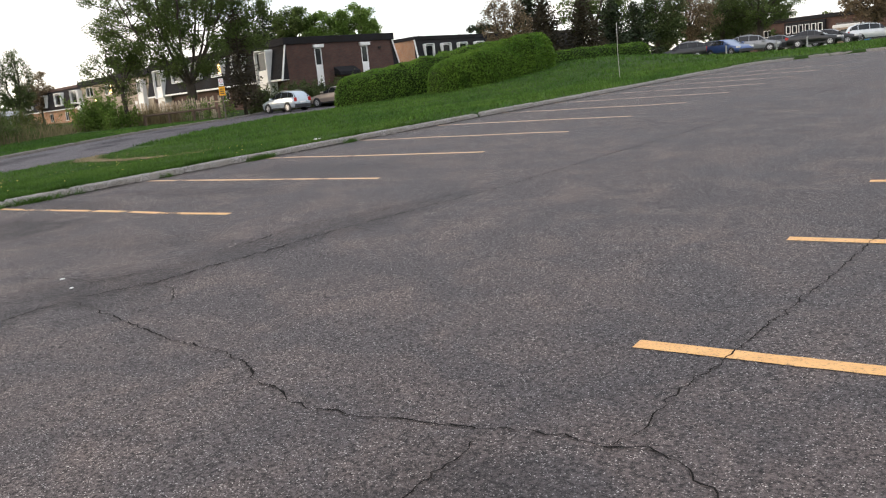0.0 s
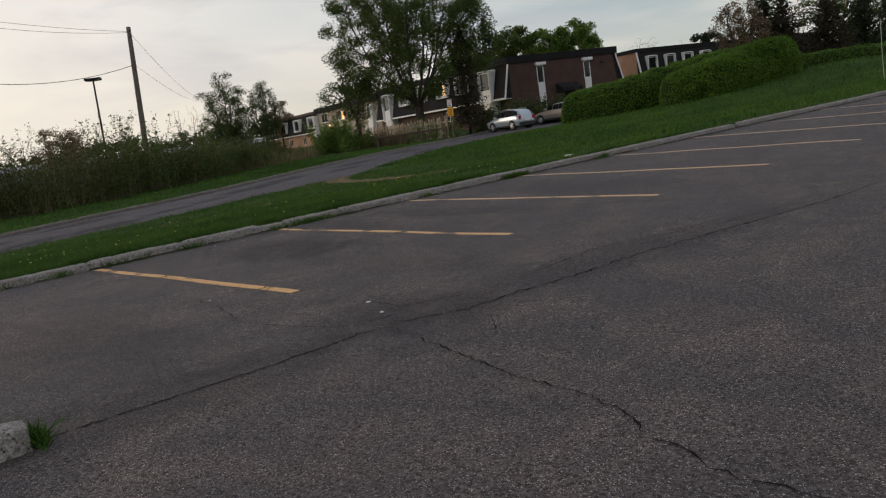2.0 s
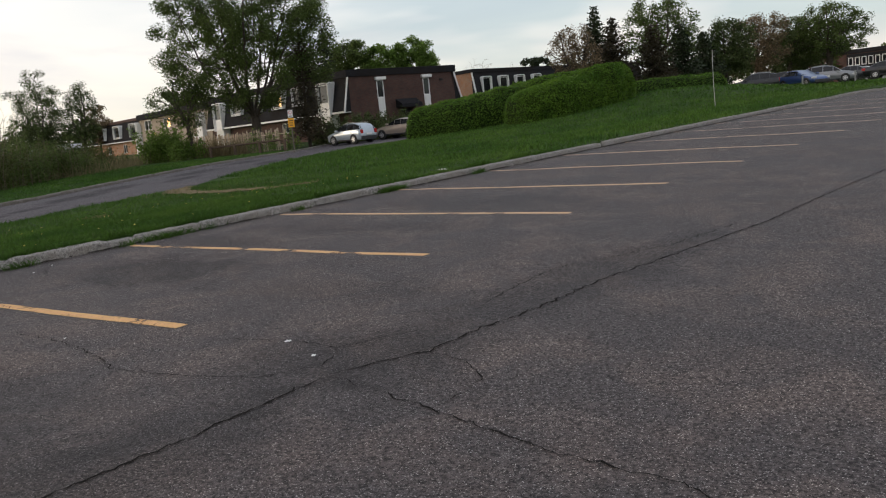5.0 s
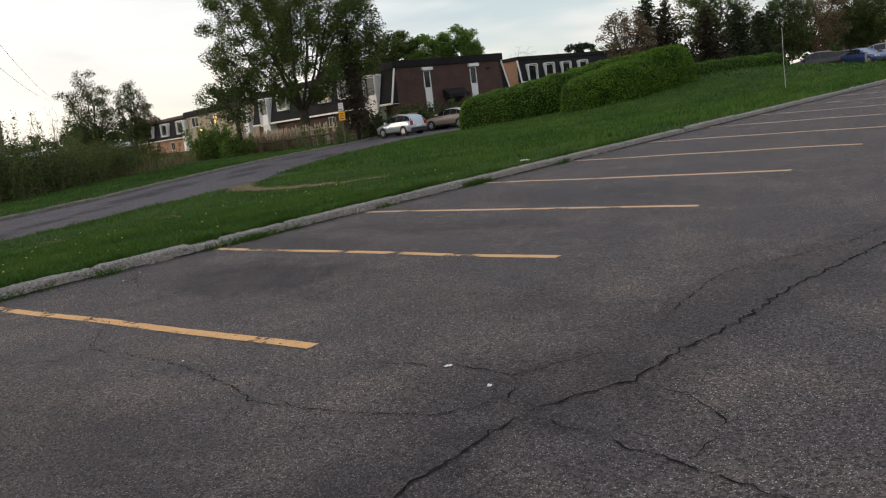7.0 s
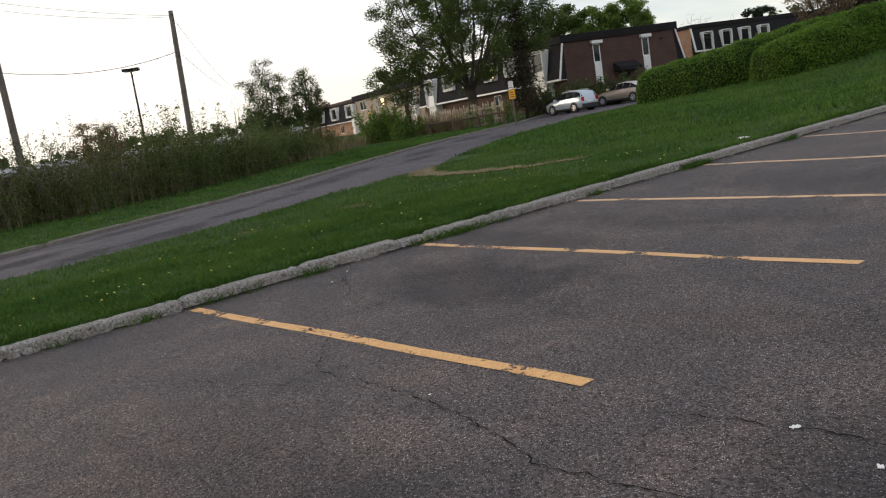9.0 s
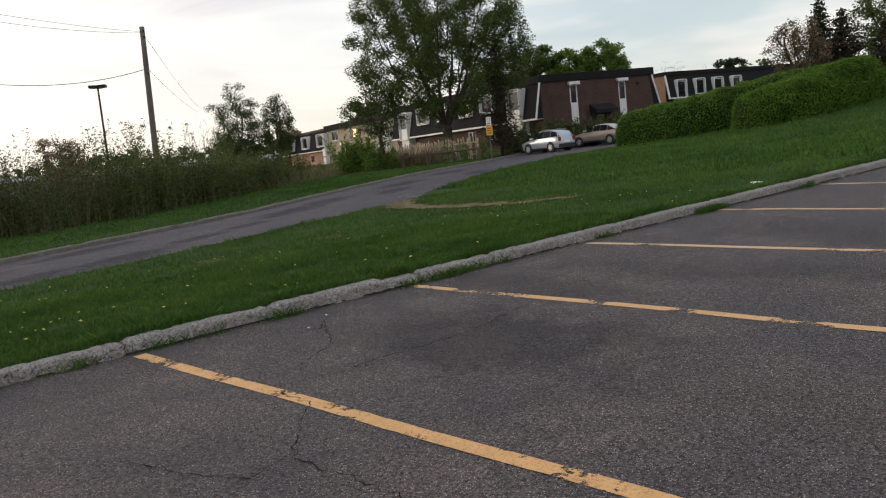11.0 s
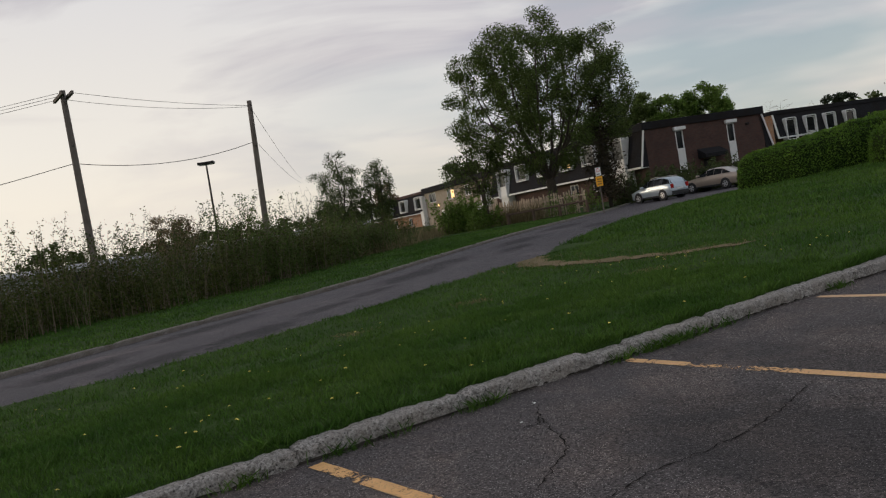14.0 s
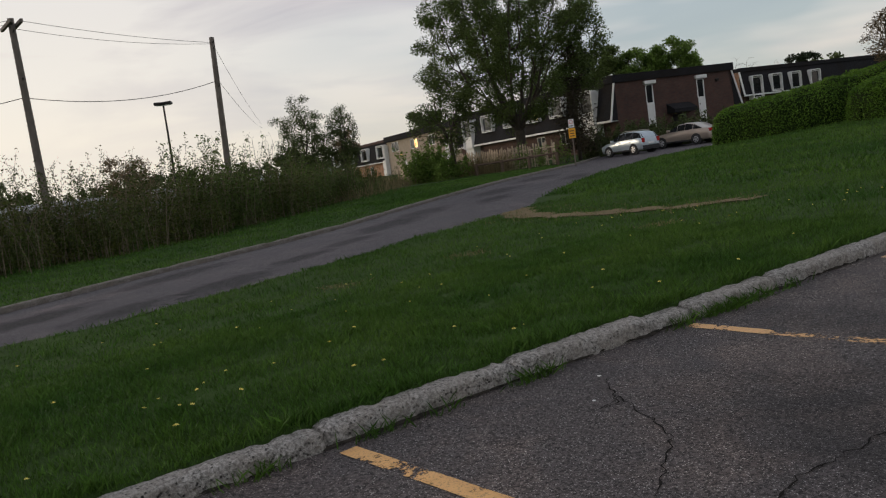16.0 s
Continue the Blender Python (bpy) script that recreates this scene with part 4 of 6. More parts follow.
def ring_box(x0, x1, z0, z1, bar, y0, y1, round_top=0.0):
    """A rectangular ring of bars, in the local xz plane; round_top bevels the upper corners."""
    def loop(a, b, c, d, r):
        pts = [(a, c), (b, c)]
        if r > 0:
            for k in range(5):
                t = math.pi / 2 * k / 4
                pts.append((b - r + r * math.cos(t), d - r + r * math.sin(t)))
            for k in range(5):
                t = math.pi / 2 * k / 4
                pts.append((a + r - r * math.sin(t), d - r + r * math.cos(t)))
        else:
            pts += [(b, d), (a, d)]
        return pts
    outer = loop(x0, x1, z0, z1, round_top)
    inner = loop(x0 + bar, x1 - bar, z0 + bar, z1 - bar, max(0.0, round_top - bar * 0.5))
    if round_top and len(inner) != len(outer):
        inner = loop(x0 + bar, x1 - bar, z0 + bar, z1 - bar, 0.01)
    n = len(outer)
    verts = [(u, y0, v) for u, v in outer] + [(u, y0, v) for u, v in inner] + [(u, y1, v) for u, v in outer] + [(u, y1, v) for u, v in inner]
    faces = []
    for i in range(n):
        j = (i + 1) % n
        faces += [(i, j, n + j, n + i), (2 * n + i, 3 * n + i, 3 * n + j, 2 * n + j), (i, 2 * n + i, 2 * n + j, j), (n + i, n + j, 3 * n + j, 3 * n + i)]
    return verts, faces


def window_in(parent, x0, x1, z0, z1, y, bar=0.07, bars=1, name="window", curtain=0.0):
    """A window unit with a white frame, glass pane and an optional mullion, in a wall whose face is at y."""
    fr = part(name, ring_box(x0, x1, z0, z1, bar, y - 0.04, y + 0.10), WHITE, parent)
    part("pane", box(x0 + bar * 0.5, y + 0.03, z0 + bar * 0.5, x1 - bar * 0.5, y + 0.045, z1 - bar * 0.5), GLASS, fr)
    if bars:
        m = (x0 + x1) / 2
        part("mullion", box(m - 0.025, y - 0.03, z0 + bar, m + 0.025, y + 0.028, z1 - bar), WHITE, fr)
    if curtain:
        part("curtain", box(x0 + bar, y + 0.06, z0 + bar, x0 + bar + (x1 - x0) * curtain, y + 0.075, z1 - bar), CURTAIN, fr)
    return fr


def dormer(parent, x, z0, z1, wide, face_y, back_y, curtain=0.3):
    """A boxed-out window in the mansard: white rounded surround, cheeks and pane."""
    d = part("dormer", ring_box(x, x + wide, z0, z1, 0.09, face_y, back_y, 0.22), WHITE, parent, "white rounded window surround")
    part("pane", box(x + 0.1, face_y + 0.22, z0 + 0.1, x + wide - 0.1, face_y + 0.24, z1 - 0.12), GLASS, d)
    part("sash", ring_box(x + 0.16, x + wide - 0.16, z0 + 0.16, z1 - 0.2, 0.06, face_y + 0.15, face_y + 0.21), WHITE, d)
    if curtain:
        part("curtain", box(x + 0.2, face_y + 0.245, z0 + 0.15, x + 0.2 + wide * curtain, face_y + 0.255, z1 - 0.2), CURTAIN, d)
    return d


def mansard(length, z0, z1, out0, out1, depth):
    """The shingled upper storey along local x: leans back from out0 at its foot to out1 at its top (out is towards -y)."""
    return prism([(-out0, z0), (-out1, z1), (depth, z1), (depth, z0 + 0.02)], "x", 0.0, length)


def shingle_courses(length, z0, z1, out0, out1):
    """Thin proud courses of shingles laid on the mansard's slope."""
    verts, faces = [], []
    n = int((z1 - z0) / 0.16)
    for i in range(n):
        a, b = i / n, (i + 1.04) / n
        ya, yb = -(out0 + (out1 - out0) * a), -(out0 + (out1 - out0) * b)
        za, zb = z0 + (z1 - z0) * a, z0 + (z1 - z0) * b
        k = len(verts)
        verts += [(0, ya - 0.022, za), (length, ya - 0.022, za), (length, yb - 0.006, zb), (0, yb - 0.006, zb), (0, ya - 0.004, za), (length, ya - 0.004, za)]
        faces += [(k, k + 1, k + 2, k + 3), (k, k + 4, k + 5, k + 1)]
    return verts, faces


FRONT = Vector((-0.988, 0.155, 0)).normalized()
front_turn = math.atan2(FRONT.y, FRONT.x)
# Main row. Its local x runs along the front away from the brick end wall; the mirror keeps -y facing the lane.
CORNER = Vector((-44.2, 47.1, 1.32))


def main_row():
    """Brick end wall with two window strips, black mansard front with white dormers, stucco units beyond."""
    tall, foot, depth = 5.72, 2.15, 10.9
    row = holder("townhouse_row", Matrix.Translation(CORNER) @ Matrix.Rotation(front_turn + math.pi, 4, "Z"),
                 "two-storey brick townhouse row with black mansard roof and white trim", "house", "rows of townhouses")
    # local x: towards the end wall (corner at 0, front runs to -x); local -y: out of the front
    run = 29.3
    bays = [(-4.0, -1.95, "bay"), (-8.9, -6.7, "win"), (-13.0, -10.8, "win"), (-17.6, -15.6, "win"), (-22.3, -20.0, "win"), (-26.7, -24.6, "bay")]
    holes = [(run + a + 0.1, run + a + 1.6, 0.85, 1.85) for a, b, k in bays[1:3]]
    wl = part("wall", wall_panel(run, -0.7, foot, 0.25, holes), BRICK, row)
    wl.matrix_basis = Matrix.Translation((-run, 0, 0))
    for h in holes:
        window_in(row, h[0] - run, h[1] - run, h[2], h[3], 0.06, curtain=0.3)
    mn = part("mansard", mansard(run, foot, tall - 0.6, 0.75, 0.10, 0.3), SHINGLE, row, "black shingled mansard")
    mn.matrix_basis = Matrix.Translation((-run, 0, 0))
    sh = part("shingle_cladding", shingle_courses(run, foot, tall - 0.6, 0.75, 0.10), SHINGLE, row)
    sh.matrix_basis = Matrix.Translation((-run, 0, 0))
    part("fascia", box(-run, -0.25, tall - 0.62, 0.12, 0.3, tall, 0.03), SHINGLE, row)
    part("lower_trim", box(-run, -0.83, foot - 0.10, 0.08, -0.70, foot + 0.06, 0.01), WHITE, row, "white trim board")
    part("soffit", box(-run, -0.70, foot - 0.06, 0.0, 0.0, foot - 0.02), WHITE, row)
    # white edge of the mansard where it meets the end wall
    part("edge_trim", prism([(-0.84, foot - 0.1), (-0.19, tall - 0.62), (-0.06, tall - 0.62), (-0.70, foot - 0.1)], "x", 0.04, 0.13), WHITE, row, "white edge trim")
    for a, b, kind in bays:
        if kind == "bay":
            part("bay_panel", box(a + 0.12, -0.80, 0.25, b - 0.12, 0.0, foot + 1.0, 0.02), WHITE, row, "white panelled bay")
            dormer(row, a, foot - 0.25, tall - 0.8, b - a, -1.0, -0.1, 0.4)
        else:
            dormer(row, a, foot + 1.1, tall - 0.72, b - a, -0.86, -0.1, 0.35)
    # emissive panel before the dormer glass, in place of a sunset reflection
    part("warm_glow", box(-11.75, -0.675, foot + 1.35, -11.1, -0.655, foot + 2.35, 0.004), WARM_GLOW, row, "warm glowing panel on the pane, standing for the sunset's reflection")
    # end wall, a few degrees off square
    skew = math.atan2(0.96, 0.28) - (front_turn + math.pi)
    end = part("end_wall", wall_panel(depth, -0.9, tall - 0.62, 0.28, [(2.72, 3.42, 0.30, 1.55), (2.72, 3.42, 3.15, 4.75), (4.95, 6.05, -0.10, 2.05), (7.50, 8.2, 0.30, 1.55), (7.50, 8.2, 3.15, 4.75)]), BRICK, row)
    end.matrix_basis = Matrix.Rotation(skew, 4, "Z")
    cap = part("end_fascia", box(-0.2, -0.14, tall - 0.62, depth + 0.2, 0.3, tall, 0.03), SHINGLE, row)
    cap.matrix_basis = end.matrix_basis
    for x0 in (2.72, 7.50):
        strip = part("window_strip", box(x0 + 0.02, -0.05, 1.55, x0 + 0.68, 0.05, 3.15, 0.012), WHITE, row, "white panel between windows")
        strip.matrix_basis = end.matrix_basis
        hood = part("window_hood", box(x0 - 0.18, -0.30, 4.70, x0 + 0.88, 0.02, 4.98, 0.04), WHITE, row, "white window hood")
        hood.matrix_basis = end.matrix_basis
        for z0, z1 in ((0.30, 1.55), (3.15, 4.70)):
            fr = window_in(row, x0, x0 + 0.70, z0, z1, 0.04, 0.08, 0, "strip_window")
            fr.matrix_basis = end.matrix_basis
    canopy = part("door_canopy", prism([(-1.15, 2.15), (-1.15, 2.45), (0.0, 2.95), (0.0, 2.15)], "x", 4.5, 6.6), SHINGLE, row, "dark shingled door canopy")
    canopy.matrix_basis = end.matrix_basis
    dr = part("door", box(4.95, 0.10, -0.10, 6.05, 0.16, 2.05, 0.01), LAMP_METAL, row, "dark entrance door")
    dr.matrix_basis = end.matrix_basis
    part("door_handle", box(5.88, 0.04, 0.95, 5.93, 0.098, 1.08, 0.008), GALV, dr)
    lamp = part("wall_lamp", box(9.3, -0.14, 4.35, 9.6, 0.0, 4.55, 0.03), LAMP_METAL, row)
    lamp.matrix_basis = end.matrix_basis
    side = part("rear_mansard", prism([(depth - 0.05, tall - 0.62), (depth + 0.75, foot), (depth + 0.1, foot), (depth - 0.3, tall - 0.62)], "y", 0.0, 6.0), SHINGLE, row)
    side.matrix_basis = end.matrix_basis
    trim = part("rear_trim", prism([(depth - 0.04, tall - 0.62), (depth + 0.78, foot - 0.05), (depth + 0.92, foot - 0.05), (depth + 0.10, tall - 0.62)], "y", -0.06, 0.08), WHITE, row, "white edge trim")
    trim.matrix_basis = end.matrix_basis
    part("roof", prism([(0.0, 0.25), (-run, 0.25), (-run, depth - 0.4), (1.2, depth - 0.4)], "z", tall - 0.35, tall - 0.05), ROOF_GRAVEL, row)
    part("rear_wall", box(-run, depth - 0.6, -0.8, 1.2, depth - 0.4, tall - 0.4), BRICK, row)
    return row


main = main_row()


def stucco_row():
    """Beige stucco units with a flat dark fascia, lower black-roofed units at the far end."""
    place = CORNER + FRONT * 29.5
    m = Matrix.Translation((place.x, place.y - 0.0, 1.3)) @ Matrix.Rotation(front_turn + math.pi, 4, "Z")
    row = holder("townhouse_row", m, "beige stucco townhouses with dark flat roof edge", "house", "rows of townhouses")
    run, tall = 23.3, 5.45
    holes = [(8.6, 11.0, 3.2, 4.5), (1.8, 4.4, 3.3, 4.6), (14.6, 16.4, 3.2, 4.5), (5.7, 6.7, 0.0, 2.05), (17.5, 18.5, 0.0, 2.05), (8.6, 10.4, 0.8, 2.0)]
    wl = part("wall", wall_panel(run, -0.7, tall - 0.7, 0.25, holes), STUCCO, row)
    wl.matrix_basis = Matrix.Translation((-run, 0, 0))
    for h in holes:
        if h[2] < 0.5:
            dr = part("door", box(h[0] - run, 0.08, h[2], h[1] - run, 0.14, h[3], 0.01), WHITE, row, "white door")
            part("door_handle", box(h[1] - run - 0.14, 0.03, 0.98, h[1] - run - 0.09, 0.078, 1.1, 0.008), GALV, dr)
        else:
            window_in(row, h[0] - run, h[1] - run, h[2], h[3], 0.05, 0.08, 1, curtain=0.3)
    part("fascia", box(-run - 0.1, -0.35, tall - 0.72, 0.05, 0.3, tall, 0.04), SHINGLE, row)
    part("bay", box(-3.2, -0.5, 0.0, -1.6, 0.0, 4.4, 0.03), WHITE, row, "white panelled bay")
    window_in(row, -2.95, -1.85, 2.9, 4.2, -0.55, 0.08, 0)
    part("privacy_fin", box(-run + 0.1, -0.6, 0.0, -run + 0.3, 0.0, 4.4, 0.02), WHITE, row, "white dividing fin")
    part("rear_wall", box(-run, 9.8, -0.8, 0, 10, tall - 0.4), STUCCO, row)
    part("roof", box(-run, 0.3, tall - 0.35, 0, 10, tall - 0.1), ROOF_GRAVEL, row)
    lampv, lampf = cylinder(0.11, 0.08, 2.15, 2.42, 10)
    lit = part("porch_lamp", ([(v[0] - run + 5.4, v[1] - 0.16, v[2] + 0.5) for v in lampv], lampf), WARM_GLOW, row, "lit porch lamp")
    part("lamp_bracket", box(-run + 5.36, -0.16, 2.93, -run + 5.44, 0.0, 2.98, 0.006), LAMP_METAL, lit)
    # sunset reflected in this window, added as a glowing panel on the glass
    glint = part("sunset_glint", box(-run + 9.9, 0.06, 3.35, -run + 10.8, 0.075, 4.35), WARM_GLOW, row, "warm glowing panel on the pane, standing for the sunset's reflection")
    return row


stucco_row()


def far_row():
    place = CORNER + FRONT * 52.9
    m = Matrix.Translation((place.x, place.y + 0.4, 1.2)) @ Matrix.Rotation(front_turn + math.pi, 4, "Z")
    row = holder("townhouse_row", m, "low brick townhouses with black mansard and white dormers", "house", "rows of townhouses")
    run, tall, foot = 27.0, 5.35, 2.3
    holes = [(run - 2.0, run - 1.0, 0.0, 2.05), (run - 9.0, run - 7.4, 0.7, 1.9), (run - 16.0, run - 14.4, 0.7, 1.9)]
    wl = part("wall", wall_panel(run, -0.7, foot, 0.25, holes), ORANGE_BRICK, row)
    wl.matrix_basis = Matrix.Translation((-run, 0, 0))
    part("door", box(-2.0, 0.08, 0.0, -1.0, 0.14, 2.05, 0.01), WHITE, row, "white door")
    for h in holes[1:]:
        window_in(row, h[0] - run, h[1] - run, h[2], h[3], 0.06)
    mn = part("mansard", mansard(run, foot, tall - 0.35, 0.6, 0.15, 0.3), SHINGLE, row, "black shingled mansard")
    mn.matrix_basis = Matrix.Translation((-run, 0, 0))
    sh = part("shingle_cladding", shingle_courses(run, foot, tall - 0.35, 0.6, 0.15), SHINGLE, row)
    sh.matrix_basis = Matrix.Translation((-run, 0, 0))
    part("fascia", box(-run - 0.3, -0.3, tall - 0.36, 0.05, 0.3, tall, 0.04), BRICK, row)
    part("lower_trim", box(-run, -0.68, foot - 0.08, 0, -0.56, foot + 0.05, 0.01), WHITE, row, "white trim board")
    for x in (-3.3, -10.2, -17.3, -24.4):
        dormer(row, x, foot + 0.5, tall - 0.7, 2.8, -0.86, -0.1, 0.3)
    part("bay_panel", box(-1.5, -0.7, 0.2, -0.5, 0.0, foot + 0.2, 0.02), WHITE, row, "white panelled bay")
    part("end_wall", box(-run - 0.02, 0.0, -0.8, -run + 0.22, 9.0, tall - 0.36), WHITE, row)
    part("rear_wall", box(-run, 8.8, -0.8, 0, 9.0, tall - 0.3), ORANGE_BRICK, row)
    part("roof", box(-run, 0.3, tall - 0.35, 0, 9, tall - 0.1), ROOF_GRAVEL, row)


far_row()


def second_row():
    """Row behind the main one: orange brick end, black mansard with a line of white dormers."""
    a, b = Vector((-54.2, 75.9, 0)), Vector((-50.8, 92.1, 0))
    ang = math.atan2(b.y - a.y, b.x - a.x)
    m = Matrix.Translation((a.x, a.y, 2.45)) @ Matrix.Rotation(ang, 4, "Z")
    row = holder("townhouse_row", m, "brick townhouse row with black mansard and four white dormers", "house", "rows of townhouses")
    run, tall, foot = 30.0, 5.5, 2.5
    holes = [(2.5, 4.0, 0.7, 1.9), (8.5, 10, 0.7, 1.9)]
    part("wall", wall_panel(run, -0.8, foot, 0.25, holes), BRICK, row)
    for h in holes:
        window_in(row, *h, 0.06)
    part("mansard", mansard(run, foot, tall - 0.4, 0.7, 0.12, 0.3), SHINGLE, row, "black shingled mansard")
    part("shingle_cladding", shingle_courses(run, foot, tall - 0.4, 0.7, 0.12), SHINGLE, row)
    part("fascia", box(-0.1, -0.25, tall - 0.42, run, 0.3, tall, 0.03), SHINGLE, row)
    part("lower_trim", box(0, -0.78, foot - 0.1, run, -0.66, foot + 0.06, 0.01), WHITE, row, "white trim board")
    part("edge_trim", prism([(-0.80, foot - 0.1), (-0.2, tall - 0.42), (-0.06, tall - 0.42), (-0.66, foot - 0.1)], "x", -0.14, 0.02), WHITE, row, "white edge trim")
    for k, x in enumerate((1.0, 3.7, 6.4, 9.2)):
        dormer(row, x, foot + (0.1 if k else -0.5), tall - 0.95, 1.45, -0.86, -0.1, 0.4)
    part("end_wall", box(-0.02, 0.0, -0.8, 0.24, 9.5, tall - 0.42), ORANGE_BRICK, row, "orange brick end wall")
    part("end_fascia", box(-0.12, 0.3, tall - 0.42, 0.3, 9.5, tall), SHINGLE, row)
    part("rear_wall", box(0, 9.3, -0.8, run, 9.5, tall - 0.42), BRICK, row)
    part("roof", box(0, 0.3, tall - 0.4, run, 9.5, tall - 0.1), ROOF_GRAVEL, row)


second_row()


def court_house(origin, turn, label, run, bay):
    m = Matrix.Translation(origin) @ Matrix.Rotation(turn, 4, "Z")
    row = holder("townhouse_row", m, label, "house", "rows of townhouses")
    tall = 5.6
    holes = [(2.0, 3.4, 2.9, 4.0), (6.0, 7.4, 2.9, 4.0), (2.0, 3.6, 0.8, 2.0), (run - 5.0, run - 3.6, 0.8, 2.0)]
    part("wall", wall_panel(run, -0.8, tall - 0.6, 0.25, holes), BRICK, row)
    for h in holes:
        window_in(row, *h, 0.06)
    part("fascia", box(-0.1, -0.25, tall - 0.62, run + 0.1, 0.3, tall, 0.03), SHINGLE, row)
    part("bay", box(bay, -0.5, 0.0, bay + 6.4, 0.0, 2.6, 0.03), FAR_WALL, row, "pale grey panelled front")
    part("upper_bay", box(bay, -0.5, 2.6, bay + 6.4, 0.0, tall - 0.75, 0.03), SHINGLE, row, "dark shingled upper front")
    for k in range(6):
        window_in(row, bay + 0.3 + k, bay + 1.0 + k, 3.1, 4.35, -0.55, 0.09, 0, curtain=0.2)
    part("bay_door", box(bay + 0.5, -0.53, 0.0, bay + 2.7, -0.502, 2.3), SHINGLE, row, "dark entrance")
    part("string_course", box(0.2, -0.04, 2.35, bay - 0.3, 0.0, 2.5), WHITE, row)
    part("rear_wall", box(0, 9.3, -0.8, run, 9.5, tall - 0.5), BRICK, row)
    part("roof", box(0, 0.3, tall - 0.4, run, 9.5, tall - 0.1), ROOF_GRAVEL, row)


court_house((-40.7, 142.4, 2.0), radians(-4), "brown brick house with a white panelled front behind the cars", 24.0, 9.6)
court_house((-16.5, 134.0, 2.0), radians(-8), "brown brick house at the end of the court", 26.0, 14.0)

# low pale building and its far treeline beyond the thicket
low_hall = holder("warehouse", Matrix.Translation((-150, -6, 0)) @ Matrix.Rotation(radians(83), 4, "Z"), "long low pale metal building beyond the thicket", "warehouse")
part("wall", box(-60, 0, -1.0, 78, 0.3, 3.5), FAR_WALL, low_hall)
part("rear_wall", box(-60, -18, -1.0, 78, -17.7, 3.5), FAR_WALL, low_hall)
part("roof", prism([(-18.5, 3.5), (-9, 4.4), (0.8, 3.5)], "x", -61, 79), FAR_WALL, low_hall, "pale metal roof")
for k in range(9):
    part("loading_door", box(-50 + 14 * k, -18.05, -0.6, -46 + 14 * k, -17.97, 3.0), LAMP_METAL, low_hall)

# ---- trees, hedges, thicket ----


def tree(name, x, y, tall, crown_low, radius, clumps, leaf_count, leaf_size, leaf_mat, label, category="tree", trunk_r=0.25, seed=1, spread=0.55, bark=BARK, group="", lean=(0, 0), z=None, leader=0.3, cone=0.0, limbs=5, vase=0.5):
    """A tapered trunk that forks into rising limbs; they branch on into an uneven crown until every part of it is reached, with leaves round the twigs."""
    r = np.random.default_rng(seed)
    base_z = ground_z(x, y) - 0.1 if z is None else z
    cz, half = (tall + crown_low) / 2, (tall - crown_low) / 2
    goals = []
    while len(goals) < clumps:
        d = r.normal(0, 1, 3)
        d /= np.linalg.norm(d)
        lump = 0.96 + 0.22 * noise.noise((d[0] * 1.9 + seed, d[1] * 1.9, d[2] * 1.9)) + 0.16 * noise.noise((d[0] * 4.5 + seed, d[1] * 4.5, d[2] * 4.5))
        p = np.array([d[0] * radius, d[1] * radius, d[2] * half]) * r.random() ** 0.40 * lump
        if cone and cz + p[2] < crown_low + cone * math.hypot(p[0], p[1]):
            continue
        goals.append((p[0] + lean[0] * tall, p[1] + lean[1] * tall, cz + p[2]))
    goals = np.array(goals)
    stride = max(0.26, 0.06 * radius + 0.08)
    nodes, parent, sprouts = [np.zeros(3)], [-1], [0]
    top = crown_low + (tall - crown_low) * leader * 0.6
    n = max(4, int(top / 0.6))
    for i in range(1, n + 1):
        t = i / n
        nodes.append(np.array((lean[0] * top * t + 0.5 * trunk_r * noise.noise((seed, t * 3, 0)), lean[1] * top * t + 0.5 * trunk_r * noise.noise((seed, t * 3, 5)), top * t)))
        parent.append(i - 1)
        sprouts.append(9 if t < 0.6 else 0)
    for k in range(limbs):
        a = 2 * math.pi * (k + r.uniform(-0.3, 0.3)) / limbs
        out = vase * r.uniform(0.55, 1.25)
        last = n - (k % 3 if n > 5 else 0)
        for j in range(max(2, int(0.24 * (tall - crown_low) / stride))):
            d = np.array((math.cos(a) * out, math.sin(a) * out, 1.0)) + r.normal(0, 0.10, 3)
            nodes.append(nodes[last] + d / np.linalg.norm(d) * stride)
            parent.append(last)
            sprouts.append(0)
            last = len(nodes) - 1
    near = np.full(len(goals), 1e9)
    which = np.zeros(len(goals), int)
    seen = 0
    for turn in range(80):
        for i in range(seen, len(nodes)):
            if sprouts[i] > 3:
                continue
            dist = np.linalg.norm(goals - nodes[i], axis=1)
            closer = dist < near
            near[closer], which[closer] = dist[closer], i
        seen = len(nodes)
        keep = near > 1.5 * stride
        goals, near, which = goals[keep], near[keep], which[keep]
        if not len(goals):
            break
        for i in np.unique(which):
            mine = which == i
            if sprouts[i] >= 3:
                near[mine] = 0.0
                continue
            d = goals[mine] - nodes[i]
            d = (d / np.linalg.norm(d, axis=1)[:, None]).mean(axis=0)
            d = d / (np.linalg.norm(d) + 1e-6) + np.array((0, 0, 0.22)) + r.normal(0, 0.13, 3)
            nodes.append(nodes[i] + d / np.linalg.norm(d) * stride)
            parent.append(int(i))
            sprouts.append(0)
            sprouts[i] += 1
    count = len(nodes)
    kids = {}
    for i in range(1, count):
        kids.setdefault(parent[i], []).append(i)
    weight = [0.0] * count
    for i in range(count - 1, -1, -1):
        weight[i] = max(1.0, sum(weight[k] for k in kids.get(i, [])))
    biggest = max(weight)
    rad = [max(0.009, trunk_r * (wt / biggest) ** 0.52) for wt in weight]
    rad[0] *= 1.35
